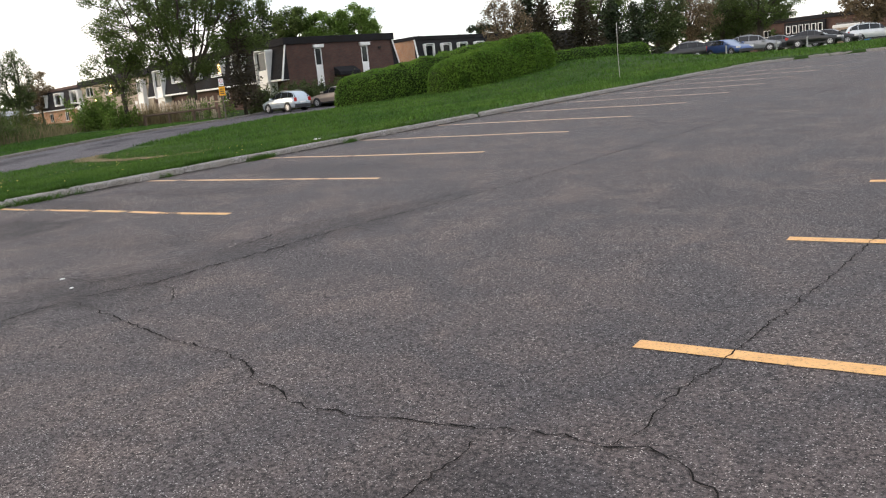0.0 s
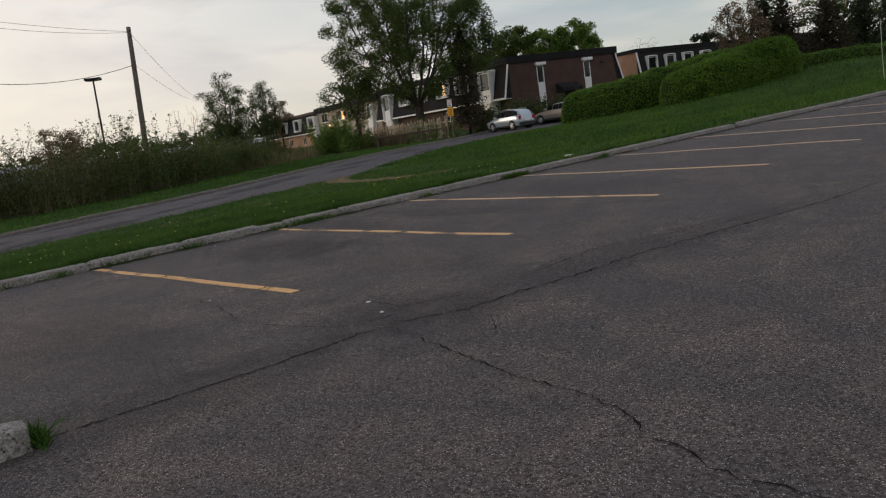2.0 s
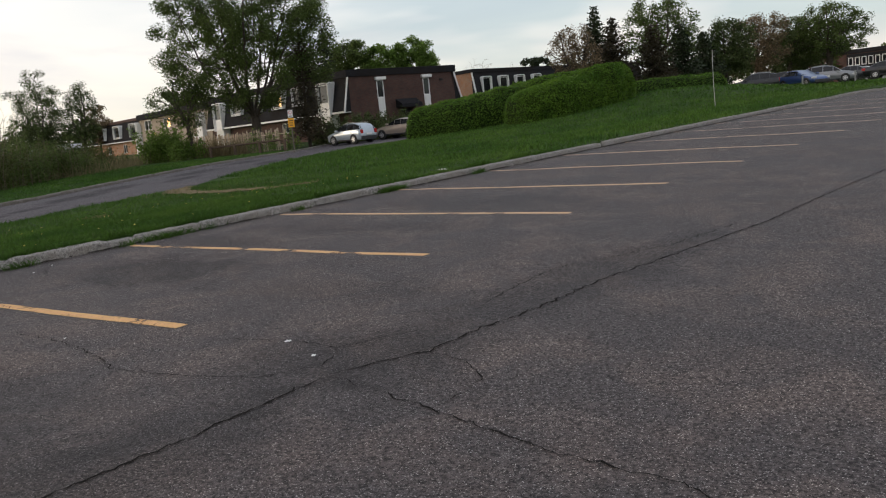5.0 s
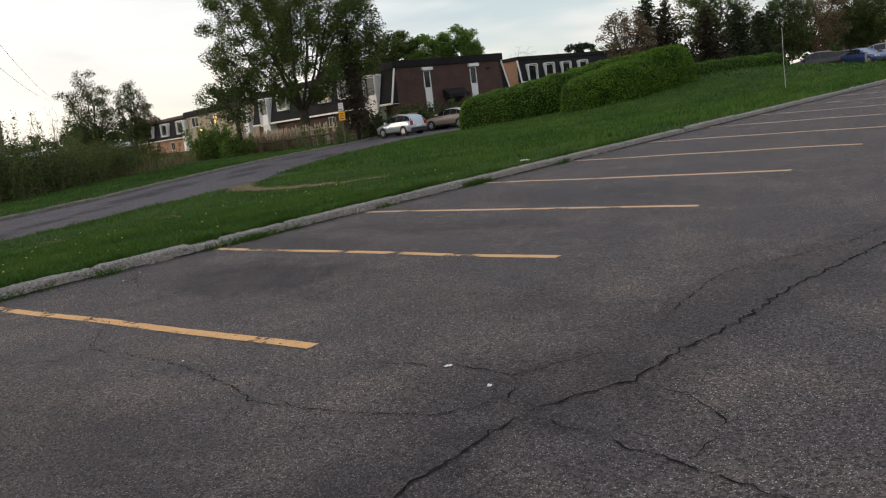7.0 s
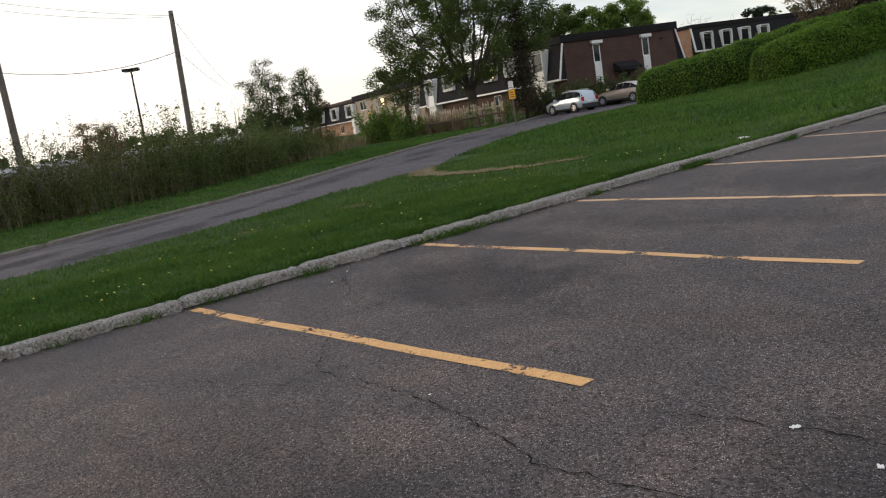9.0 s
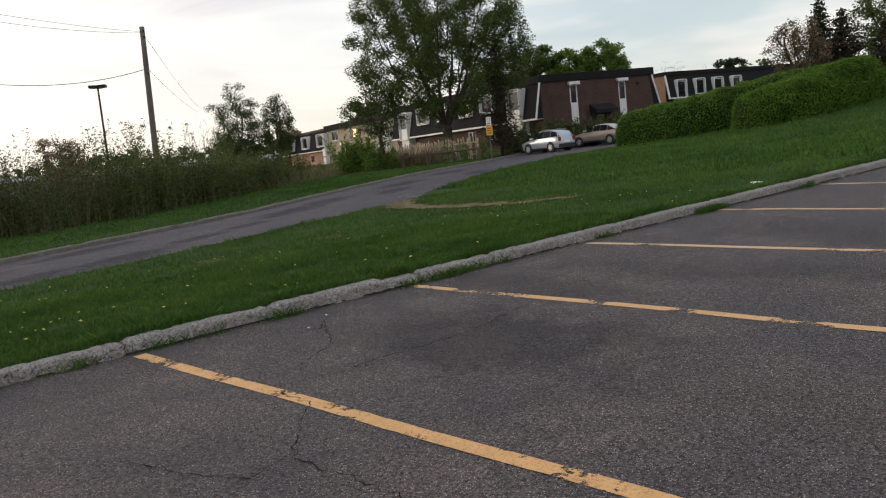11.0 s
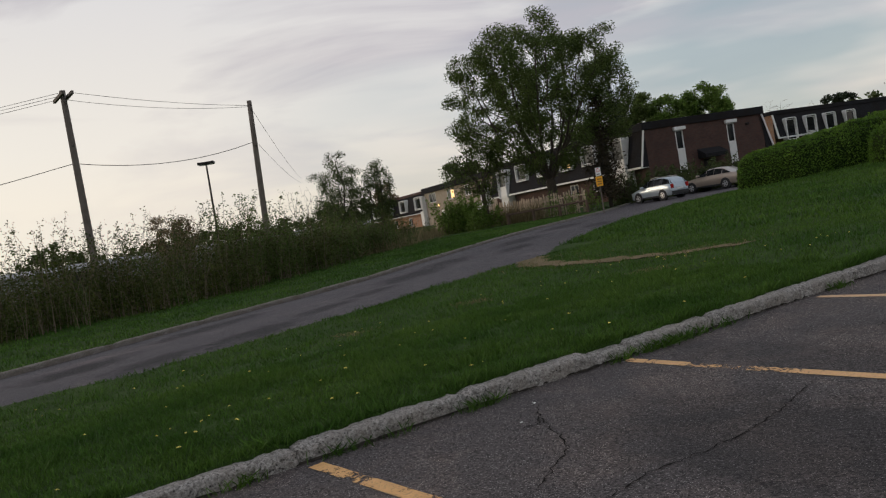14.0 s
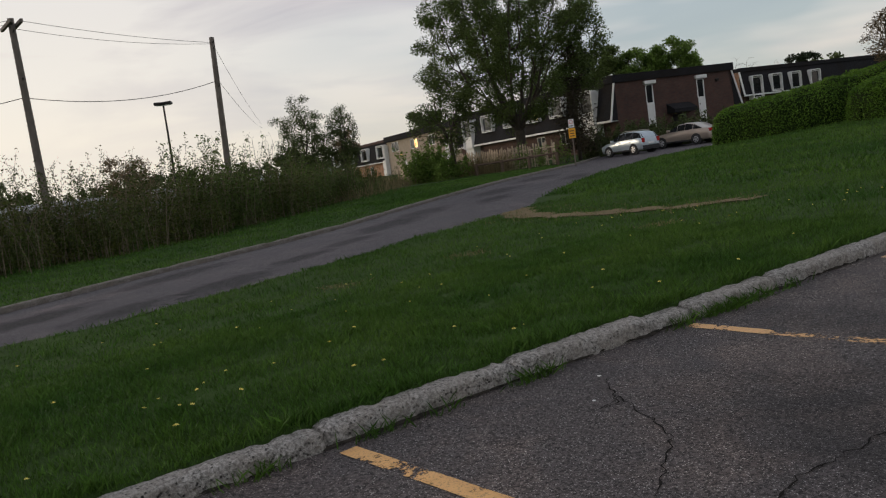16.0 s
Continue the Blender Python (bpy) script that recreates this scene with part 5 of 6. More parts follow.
    verts, faces, started = [], [], set()
    for i in range(1, count):
        if i in started:
            continue
        chain = [parent[i], i]
        started.add(i)
        while True:
            nxt = [k for k in kids.get(chain[-1], []) if k not in started]
            if not nxt:
                break
            k = max(nxt, key=lambda q: weight[q])
            chain.append(k)
            started.add(k)
        rr = [rad[k] for k in chain]
        rr[0] = min(rr[0], rr[1] * 1.25)
        tube(verts, faces, [Vector(nodes[k]) for k in chain], rr, 8 if rr[0] > 0.1 else 4)
    ob = holder(name, Matrix.Translation((x, y, base_z)), label, category, group)
    part("trunk", mesh_from("trunk", verts, faces, bark, smooth=True), parent=ob)
    if leaf_count:
        tips = [k for k in range(n + 1, count) if weight[k] <= 1] * 2 + [k for k in range(n + 1, count) if weight[k] <= 3]
        e = np.array([nodes[k] for k in tips])
        pick = e[r.integers(0, len(e), leaf_count)]
        d = r.normal(0, 1, (leaf_count, 3))
        d *= (spread * 1.3 * r.random(leaf_count) ** 0.45 / np.linalg.norm(d, axis=1))[:, None]
        part("crown", quads_mesh("crown", leaves(pick + d * np.array([1, 1, 0.75]), leaf_size), leaf_mat), parent=ob)
    return ob


def conifer(x, y, tall, radius, leaf_mat, label, seed, low=0.1, trunk_r=0.18, layers=26, per=150, size=0.34, z=None):
    """A conifer: straight trunk, drooping whorls of boughs with needle sprays."""
    r = np.random.default_rng(seed)
    ob = holder("conifer_tree", Matrix.Translation((x, y, ground_z(x, y) - 0.1 if z is None else z)), label, "tree")
    verts, faces = [], []
    tube(verts, faces, [Vector((0, 0, 0)), Vector((0, 0, tall * 0.5)), Vector((0, 0, tall))], [trunk_r, trunk_r * 0.6, 0.02], 8)
    pts = []
    for i in range(layers):
        t = low + (1 - low) * i / layers
        reach = radius * (1 - t) ** 0.8 / (1 - low) ** 0.8 * r.uniform(0.75, 1.12)
        n = 7 if t < 0.8 else 4
        for k in range(n):
            a = 2 * math.pi * (k + r.random() * 0.7) / n
            ln = reach * r.uniform(0.65, 1.1)
            tip = Vector((math.cos(a) * ln, math.sin(a) * ln, tall * t - 0.22 * ln + 0.1))
            tube(verts, faces, [Vector((0, 0, tall * t)), Vector((tip.x * 0.5, tip.y * 0.5, tall * t + 0.02)), tip], [0.03, 0.02, 0.006], 4)
            m = max(3, int(per * ln / (radius * n) * 1.6))
            u = r.random(m) ** 0.7
            p = np.outer(u, np.array(tip) - np.array((0, 0, tall * t))) + np.array((0, 0, tall * t))
            p += r.normal(0, 0.13 + 0.06 * ln, (m, 3)) * np.array([1, 1, 0.5])
            pts.append(p)
    part("trunk", mesh_from("trunk", verts, faces, BARK, smooth=True), parent=ob)
    part("crown", quads_mesh("crown", leaves(np.concatenate(pts), size, slim=0.4), leaf_mat), parent=ob)
    return ob


def hedge(spine, label, seed, count, size=0.085):
    """A clipped hedge along a spine of (x, y, half width, height): rounded body, dense small leaves on its skin."""
    pts = []
    n_ring, n_len = 28, 64
    sp = [Vector((x, y, 0)) for x, y, _, _ in spine]
    total = sum((b - a).length for a, b in zip(sp, sp[1:]))
    verts, faces = [], []
    rings = []
    for i in range(n_len + 1):
        s = total * i / n_len
        k, rest = 0, s
        while k < len(sp) - 2 and rest > (sp[k + 1] - sp[k]).length:
            rest -= (sp[k + 1] - sp[k]).length
            k += 1
        t = min(1.0, rest / (sp[k + 1] - sp[k]).length)
        t = t * t * (3 - 2 * t)
        c = sp[k].lerp(sp[k + 1], t)
        hw = spine[k][2] + (spine[k + 1][2] - spine[k][2]) * t
        ht = spine[k][3] + (spine[k + 1][3] - spine[k][3]) * t
        end = min(s, total - s)
        round_end = math.sqrt(max(0.0, 1 - (1 - min(1.0, end / 1.1)) ** 2))
        hw, ht = hw * (0.05 + 0.95 * round_end), ht * (0.45 + 0.55 * round_end)
        d = (sp[k + 1] - sp[k]).normalized()
        side = Vector((-d.y, d.x, 0))
        z0 = ground_z(c.x, c.y)
        ring = []
        for j in range(n_ring + 1):
            a = math.pi * j / n_ring
            ca, sa = math.cos(a), math.sin(a)
            u = math.copysign(abs(ca) ** 0.62, ca) * hw
            v = sa ** 0.72 * ht
            p = c + side * u
            bump = 1 + 0.10 * noise.noise((p.x * 0.8 + seed, p.y * 0.8, v * 0.9)) + 0.05 * noise.noise((p.x * 2.1, p.y * 2.1, v * 2.1 + seed))
            q = Vector((c.x + side.x * u * bump, c.y + side.y * u * bump, ground_z(p.x, p.y) - 0.05 + v * bump))
            ring.append(q)
            verts.append(q)
        rings.append(ring)
    m = n_ring + 1
    for i in range(n_len):
        for j in range(n_ring):
            a = i * m + j
            faces.append((a, a + 1, a + m + 1, a + m))
    cx = sum(v.x for v in verts) / len(verts)
    cy = sum(v.y for v in verts) / len(verts)
    base = Vector((cx, cy, ground_z(cx, cy)))
    ob = holder("hedge", Matrix.Translation(base), label, "hedge", "clipped hedges")
    # dark body just under the leaf skin: the hedge's inner shade as colour
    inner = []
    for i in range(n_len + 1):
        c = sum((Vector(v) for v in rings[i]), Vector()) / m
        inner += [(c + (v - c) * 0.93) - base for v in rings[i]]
    part("inner_growth", mesh_from("inner_growth", inner, faces, HEDGE_SHADED_CORE, smooth=True), parent=ob)
    V = np.array([tuple(v - base) for v in verts])
    F = np.array(faces)
    A = np.linalg.norm(np.cross(V[F[:, 1]] - V[F[:, 0]], V[F[:, 3]] - V[F[:, 0]]), axis=1)
    r = np.random.default_rng(seed)
    pick = r.choice(len(F), count, p=A / A.sum())
    u, v = r.random((count, 1)), r.random((count, 1))
    P = V[F[pick, 0]] * (1 - u) * (1 - v) + V[F[pick, 1]] * u * (1 - v) + V[F[pick, 2]] * u * v + V[F[pick, 3]] * (1 - u) * v
    P += r.normal(0, 0.035, P.shape)
    part("foliage", quads_mesh("foliage", leaves(P, size, upward=0.12, slim=0.6), HEDGE_LEAF), parent=ob)
    return ob


hedge([(-24.1, 33.8, 1.5, 1.75), (-21.0, 34.8, 1.9, 1.95), (-18.2, 38.2, 1.9, 2.3), (-17.4, 43.5, 1.8, 2.4)], "long clipped green hedge with rounded end", 3, 42000)
hedge([(-16.1, 33.2, 1.6, 1.65), (-14.9, 35.6, 1.9, 1.85), (-14.4, 38.4, 2.0, 2.15), (-14.7, 40.9, 1.9, 2.1)], "tall clipped green hedge with rounded ends", 4, 52000)
hedge([(-21.0, 47.8, 1.3, 1.5), (-18.2, 52.0, 1.5, 1.7), (-15.3, 57.2, 1.4, 1.7)], "low clipped hedge on the grass rise", 5, 16000)

# the big maple by the lane
tree("maple_tree", -43.6, 36.5, 15.2, 2.3, 7.2, 1150, 130000, 0.145, MAPLE_LEAF, "tall spreading maple in young green leaf behind the fence", trunk_r=0.36, seed=11, spread=0.52, leader=0.06, cone=0.22, limbs=9, vase=0.6)
tree("crooked_tree", -46.4, 32.4, 6.9, 1.9, 2.7, 200, 6500, 0.15, MAPLE_LEAF, "small crooked tree leaning over a shrub", trunk_r=0.17, seed=12, spread=0.42, lean=(-0.08, 0.0))
conifer(-39.5, 38.3, 9.0, 1.9, RUST_NEEDLE, "dark brownish conifer beside the road sign", 21, 0.12, 0.15, 30, 210, 0.22)
conifer(-52.7, 51.9, 10.8, 2.3, NEEDLE, "dark spruce rising behind the townhouse roof", 25, 0.1, 0.2, 30, 380, 0.26)
tree("leafy_tree", -62.6, 63.9, 11.0, 3.5, 3.6, 200, 20000, 0.26, MAPLE_LEAF, "green tree behind the townhouses", trunk_r=0.3, seed=13, spread=0.6)
tree("leafy_tree", -59.2, 66.3, 10.2, 3.0, 2.9, 200, 20000, 0.24, LIGHT_LEAF, "round bright green tree behind the townhouses", trunk_r=0.3, seed=14, spread=0.5)
tree("leafy_tree", -56.6, 68.9, 10.5, 3.0, 2.8, 200, 20000, 0.24, LIGHT_LEAF, "round bright green tree behind the townhouses", trunk_r=0.3, seed=114, spread=0.5)
tree("leafy_tree", -69.5, 62.0, 10.5, 3.5, 3.6, 130, 9000, 0.26, DARK_LEAF, "dark green tree behind the townhouses", trunk_r=0.3, seed=15, spread=0.6)
tree("bare_tree", -62.0, 87.0, 8.6, 3.0, 3.2, 260, 0, 0.3, DARK_LEAF, "bare pale tree above the roofs", trunk_r=0.09, seed=16, bark=TWIG)
tree("bare_tree", -66.0, 100.0, 8.4, 3.0, 2.6, 200, 0, 0.3, DARK_LEAF, "bare pale tree above the roofs", trunk_r=0.08, seed=17, bark=TWIG)
conifer(-71.5, 100.5, 7.6, 1.8, NEEDLE, "small dark spruce above the roof line", 23, 0.15, 0.15, 18, 100, 0.4)
tree("pine_tree", -66.5, 106.5, 9.0, 7.2, 2.4, 22, 1500, 0.38, NEEDLE, "flat-topped pine above the roof line", trunk_r=0.2, seed=18, spread=0.5)
tree("leafy_tree", -77.5, 101.0, 8.4, 3.5, 3.0, 40, 2500, 0.45, LIGHT_LEAF, "pale green tree above the roof line", trunk_r=0.2, seed=19)
# trees behind the hedges and the court
tree("maple_tree", -24.0, 52.1, 6.9, 1.6, 2.2, 240, 11000, 0.13, RED_LEAF, "reddish budding tree behind the hedge", trunk_r=0.2, seed=31, spread=0.36)
conifer(-25.3, 57.0, 8.4, 2.6, NEEDLE, "dark spruce behind the hedge", 33, 0.06, 0.2, 30, 300, 0.30)
conifer(-23.1, 55.9, 7.2, 2.8, RUST_NEEDLE, "brownish spruce behind the hedge", 32, 0.05, 0.2, 28, 320, 0.30)
conifer(-21.2, 58.6, 6.4, 3.0, RUST_NEEDLE, "brownish spruce behind the hedge", 135, 0.04, 0.2, 26, 320, 0.30)
conifer(-20.4, 62.0, 6.4, 3.0, NEEDLE, "dark bushy spruce behind the hedge", 35, 0.03, 0.2, 26, 320, 0.30)
conifer(-20.8, 67.0, 5.8, 2.8, NEEDLE, "dark bushy spruce behind the hedge", 36, 0.03, 0.2, 24, 300, 0.30)
tree("maple_tree", -26.4, 70.1, 10.0, 2.6, 3.9, 300, 15000, 0.20, MAPLE_LEAF, "tall green maple behind the hedge", trunk_r=0.3, seed=34, spread=0.48)
tree("leafy_tree", -22.9, 76.1, 7.3, 1.0, 3.0, 220, 15000, 0.20, DARK_LEAF, "dense dark green tree beside the court", trunk_r=0.26, seed=36, spread=0.5)
tree("leafy_tree", -22.4, 82.8, 8.2, 1.4, 3.2, 260, 13000, 0.18, RED_LEAF, "brown budding tree beside the court", trunk_r=0.28, seed=38, spread=0.46)
tree("maple_tree", -22.3, 91.5, 7.9, 2.0, 3.0, 220, 12000, 0.19, DARK_LEAF, "olive green budding maple beside the court", trunk_r=0.3, seed=37, spread=0.5)
tree("maple_tree", -18.6, 92.7, 9.0, 2.2, 4.3, 300, 16000, 0.19, MAPLE_LEAF, "sparse spring tree in front of the brick house", trunk_r=0.34, seed=39, spread=0.5)
tree("leafy_tree", -23.5, 99.0, 6.8, 1.4, 4.0, 150, 8000, 0.30, DARK_LEAF, "dark tree in front of the brick house", trunk_r=0.3, seed=40, spread=0.6)
tree("leafy_tree", -8.0, 140.0, 11.5, 3.0, 6.0, 110, 7000, 0.55, LIGHT_LEAF, "pale green tree behind the court house", trunk_r=0.3, seed=41, spread=0.8)
tree("leafy_tree", -10.0, 106.0, 7.0, 2.0, 3.8, 110, 4000, 0.36, RED_LEAF, "brown budding tree at the end of the court", trunk_r=0.25, seed=42, spread=0.7)
tree("leafy_tree", 14.0, 120.0, 11.0, 3.0, 6.0, 110, 6500, 0.5, MAPLE_LEAF, "green tree at the end of the court", trunk_r=0.3, seed=43, spread=0.8)
# beyond the thicket
tree("leafy_tree", -63.4, 28.4, 8.6, 0.8, 2.7, 330, 24000, 0.13, DARK_LEAF, "loose green tree beyond the thicket", trunk_r=0.2, seed=51, spread=0.42)
tree("leafy_tree", -61.4, 31.1, 8.4, 0.8, 1.6, 170, 11000, 0.13, DARK_LEAF, "loose green tree beyond the thicket", trunk_r=0.18, seed=52, spread=0.42)
tree("bare_tree", -61.0, 23.6, 6.3, 1.0, 2.2, 260, 0, 0.3, DARK_LEAF, "bare pale young tree beyond the thicket", trunk_r=0.07, seed=53, bark=TWIG)
tree("budding_tree", -68.8, 14.3, 5.9, 1.4, 2.7, 200, 9000, 0.15, RED_LEAF, "round reddish budding tree beyond the thicket", trunk_r=0.14, seed=57, spread=0.4)
tree("leafy_tree", -112.0, 57.0, 8.0, 2.2, 2.6, 90, 4200, 0.28, RED_LEAF, "dark maroon tree beyond the thicket", trunk_r=0.16, seed=54, spread=0.5)
tree("leafy_tree", -98.0, 64.0, 8.6, 3.0, 4.6, 70, 4500, 0.5, DARK_LEAF, "pale green tree above the far roofs", trunk_r=0.2, seed=55, spread=0.7)
for k in range(26):
    random.seed(100 + k)
    a = radians(64 + k * 1.6)
    R = random.uniform(175, 260)
    x, y = 5 - R * math.sin(a), -2 + R * math.cos(a)
    tree("far_tree", x, y, random.uniform(6.5, 10.0), 1.0, random.uniform(3.5, 6), 36, 1100, 0.9, DARK_LEAF, "distant tree on the skyline", trunk_r=0.25, seed=200 + k, spread=0.9, group="distant trees", z=0.0 if y < 0 else 0.03 * min(y, 78) - 0.2)
for k in range(16):
    random.seed(300 + k)
    a = radians(6 + k * 3.4)
    R = random.uniform(150, 210)
    x, y = 8 - R * math.sin(a), -2 + R * math.cos(a)
    tree("far_tree", x, y, random.uniform(7.5, 11.0), 1.0, random.uniform(4.5, 7), 36, 1300, 0.9, DARK_LEAF, "distant tree behind the houses", trunk_r=0.3, seed=400 + k, spread=1.0, group="distant trees", z=2.1)


def shrub(x, y, tall, wide, stems, leaf_count, leaf_mat, label, seed, leaf_size=0.16, wand=0.55, group="thicket shrubs", low=0.25):
    """A shrub of upright bending stems; leaves thicken towards the foot, wands stick out on top."""
    r = np.random.default_rng(seed)
    ob = holder("shrub", Matrix.Translation((x, y, ground_z(x, y) + 0.03)), label, "shrub", group)
    verts, faces, pts, stalks = [], [], [], []
    for i in range(stems):
        bx, by = r.normal(0, wide * 0.45), r.normal(0, wide * 0.45)
        h = tall * (r.uniform(0.55, 0.9) if r.random() > 0.36 else r.uniform(0.9, 1.3))
        lx, ly = r.normal(0, 0.16) * h, r.normal(0, 0.16) * h
        p = [Vector((bx + lx * t * t, by + ly * t * t, -0.08 + h * t)) + Vector(r.normal(0, 0.02, 3)) for t in (0, 0.35, 0.7, 1.0)]
        tube(verts, faces, p, [0.015, 0.012, 0.008, 0.004], 4)
        stalks.append((tuple(p[0]), tuple(p[3])))
        for k in range(3):
            t = r.uniform(0.35, 0.9)
            q = p[1].lerp(p[3], t)
            e = q + Vector((r.normal(0, 0.25), r.normal(0, 0.25), r.uniform(0.1, 0.45)))
            tube(verts, faces, [q, e], [0.006, 0.002], 3)
            pts.append(np.array(e) + r.normal(0, 0.05, (2, 3)))
        pts.append(np.array(p[3]) + r.normal(0, 0.06, (6, 3)))
    which = r.integers(0, len(stalks), leaf_count)
    t = low * 0.6 + (1 - low * 0.6) * r.beta(1.15, 1.5, leaf_count)
    ends = np.array(stalks)
    body = ends[which, 0] * (1 - t)[:, None] + ends[which, 1] * t[:, None]
    body += r.normal(0, 1, (leaf_count, 3)) * (0.05 + 0.20 * wide * (1 - t))[:, None]
    body[:, 2] = np.maximum(body[:, 2], 0.05)
    pts.append(body)
    tagged(part("woody_growth", mesh_from("woody_growth", verts, faces, TWIG), parent=ob), kind="stuff")
    part("foliage", quads_mesh("foliage", leaves(np.concatenate(pts), leaf_size), leaf_mat), parent=ob)
    return ob


# thicket along the far side of the lane
def thicket_front(y):
    return along([(-14, -25.0), (-0.7, -24.6), (4.4, -23.9), (9.4, -26.6), (14, -31.2), (20, -37.5), (25, -45)], y)


random.seed(9)
y = -13.0
k = 0
while y < 25:
    for depth in (1.1, 3.0, 5.2):
        x = thicket_front(y) - depth + random.uniform(-0.5, 0.5)
        tall = (2.45 if y < 6 else 2.5 if y < 12 else 2.1 if y < 18 else 1.15) + 0.08 * depth + random.uniform(-0.6, 0.55)
        green = OLIVE_LEAF if (y < 8 or random.random() < 0.4) else MAPLE_LEAF
        shrub(x, y + random.uniform(-0.5, 0.5), tall, 1.25, 30 if depth < 4 else 20, 3400 if y < 8 else 4200, green, "tall tangled shrub with bare wands and young leaves", 500 + k, 0.09 if y < 8 else 0.105)
        k += 1
    y += 1.75 if y < 14 else 2.2
for x, y, tall in ((-46.0, 29.4, 2.3), (-44.4, 29.9, 2.0)):
    shrub(x, y, tall, 1.35, 22, 6500, LIGHT_LEAF, "round green shrub in front of the picket fence", 700 + int(tall * 10), 0.16, group="")
for i, (x, y) in enumerate(((-38.5, 42.5), (-36.8, 44.2), (-35.6, 46.0), (-40.2, 41.2), (-34.8, 48.5))):
    shrub(x, y, 1.8, 1.6, 26, 8500, DARK_LEAF, "dark foundation shrub against the brick wall", 720 + i, 0.15, group="foundation shrubs", low=0.05)
for i, (x, y) in enumerate(((-40.0, 34.4), (-41.2, 33.8), (-38.8, 35.2))):
    shrub(x, y + 0.9, 1.5, 0.7, 10, 500, LIGHT_LEAF, "thin young shrub by the fence", 740 + i, 0.13, group="")
for i, (x, y) in enumerate(((-36.0, 17.0), (-38.5, 19.3), (-41.0, 21.6), (-43.6, 24.0), (-47.0, 27.0), (-49.5, 28.6))):
    pts = [(x + rng.normal(0, 1.1), y + rng.normal(0, 1.1)) for _ in range(700)]
    blades(pts, 0.6, 0.02, DRY_GRASS, "dry_reeds", "pale dry reeds at the foot of the thicket", 0.2)

for x, y, spread_x, count in ((-45.4, 33.7, 0.9, 900), (-46.9, 33.4, 0.8, 700), (-43.0, 34.0, 0.7, 500)):
    blades([(x + rng.normal(0, spread_x), y + rng.normal(0, 0.35)) for _ in range(count)], 0.95, 0.022, DRY_GRASS, "dry_reeds", "tall straw-coloured dry grass before the picket fence", 0.18)

# ---- utility poles, wires, lamp ----


def utility_pole(x, y, tall, lean, label, arms):
    d = Vector((*lean, 1)).normalized()
    ob = holder("utility_pole", Matrix.Translation((x, y, ground_z(x, y) - 0.4)), label, "utility pole", "wooden utility poles")
    v, f = [], []
    tube(v, f, [d * (tall + 0.4) * t for t in (0, 0.3, 0.6, 0.85, 1.0)], [0.17, 0.16, 0.145, 0.13, 0.12], 12)
    part("pole", mesh_from("pole", v, f, POLE_WOOD, smooth=True), parent=ob)
    top = d * (tall + 0.4)
    if arms:
        for s in (-1, 1):
            arm = part("crossarm", box(-0.95, s * 0.185 - 0.055, -0.34, 0.95, s * 0.185 + 0.055, -0.20, 0.012), POLE_WOOD, ob)
            arm.matrix_basis = Matrix.Translation(top) @ Matrix.Rotation(radians(4.6), 4, "Z")
    for h in (0.25, 0.55, 2.4):
        v, f = [], []
        c = d * (tall + 0.4 - h)
        tube(v, f, [c + Vector((0.12, 0, 0)), c + Vector((0.2, 0, 0.03)), c + Vector((0.26, 0, 0.03))], [0.03, 0.045, 0.03], 8)
        part("insulator", (v, f), LAMP_METAL, ob)
    return ob.matrix_world.translation + top, d


topA, leanA = utility_pole(-32.47, 3.15, 9.6, (-0.002, -0.016), "tall weathered wooden utility pole with angled arms", True)
topB, leanB = utility_pole(-36.5, 12.05, 9.15, (0.008, 0.025), "tall weathered wooden utility pole", False)


def wire(a, b, sag, label, r=0.010):
    pts = []
    for i in range(25):
        t = i / 24
        p = a.lerp(b, t)
        p.z -= sag * 4 * t * (1 - t)
        pts.append(p)
    v, f = [], []
    tube(v, f, pts, [r] * 25, 5)
    tagged(part("overhead_wire", (v, f), WIRE), label, "cable", "overhead wires")


wire(topA + Vector((0.7, 0.24, -0.24)), topB + Vector((0, 0, -0.25)), 0.12, "thin dark overhead wire between the poles")
wire(topA + Vector((-0.7, 0.13, -0.24)), topB + Vector((0, 0, -0.3)), 0.22, "thin dark overhead wire between the poles")
wire(topA + Vector((0, 0, -3.1)), topB + Vector((0, 0, -2.1)), 0.5, "thick dark telephone cable between the poles", 0.016)
farB = Vector((-88, 34.5, 9.4))
wire(topB + Vector((0, 0, -0.3)), farB, 0.35, "thin dark overhead wire running to the houses")
wire(topB + Vector((0, 0, -2.1)), farB + Vector((0, 0, -0.5)), 0.35, "thin dark overhead wire running to the houses")
farA = topA + Vector((-20, -34, -1.2))
for dx in (-0.8, 0.0, 0.8):
    wire(topA + Vector((dx, -0.2 + dx * 0.08, -0.24)), farA + Vector((dx, 0, 0)), 0.6, "thin dark overhead wire from the pole")
wire(topA + Vector((0, 0, -3.1)), farA + Vector((0, 0, -3.4)), 0.9, "thick dark telephone cable from the pole", 0.016)

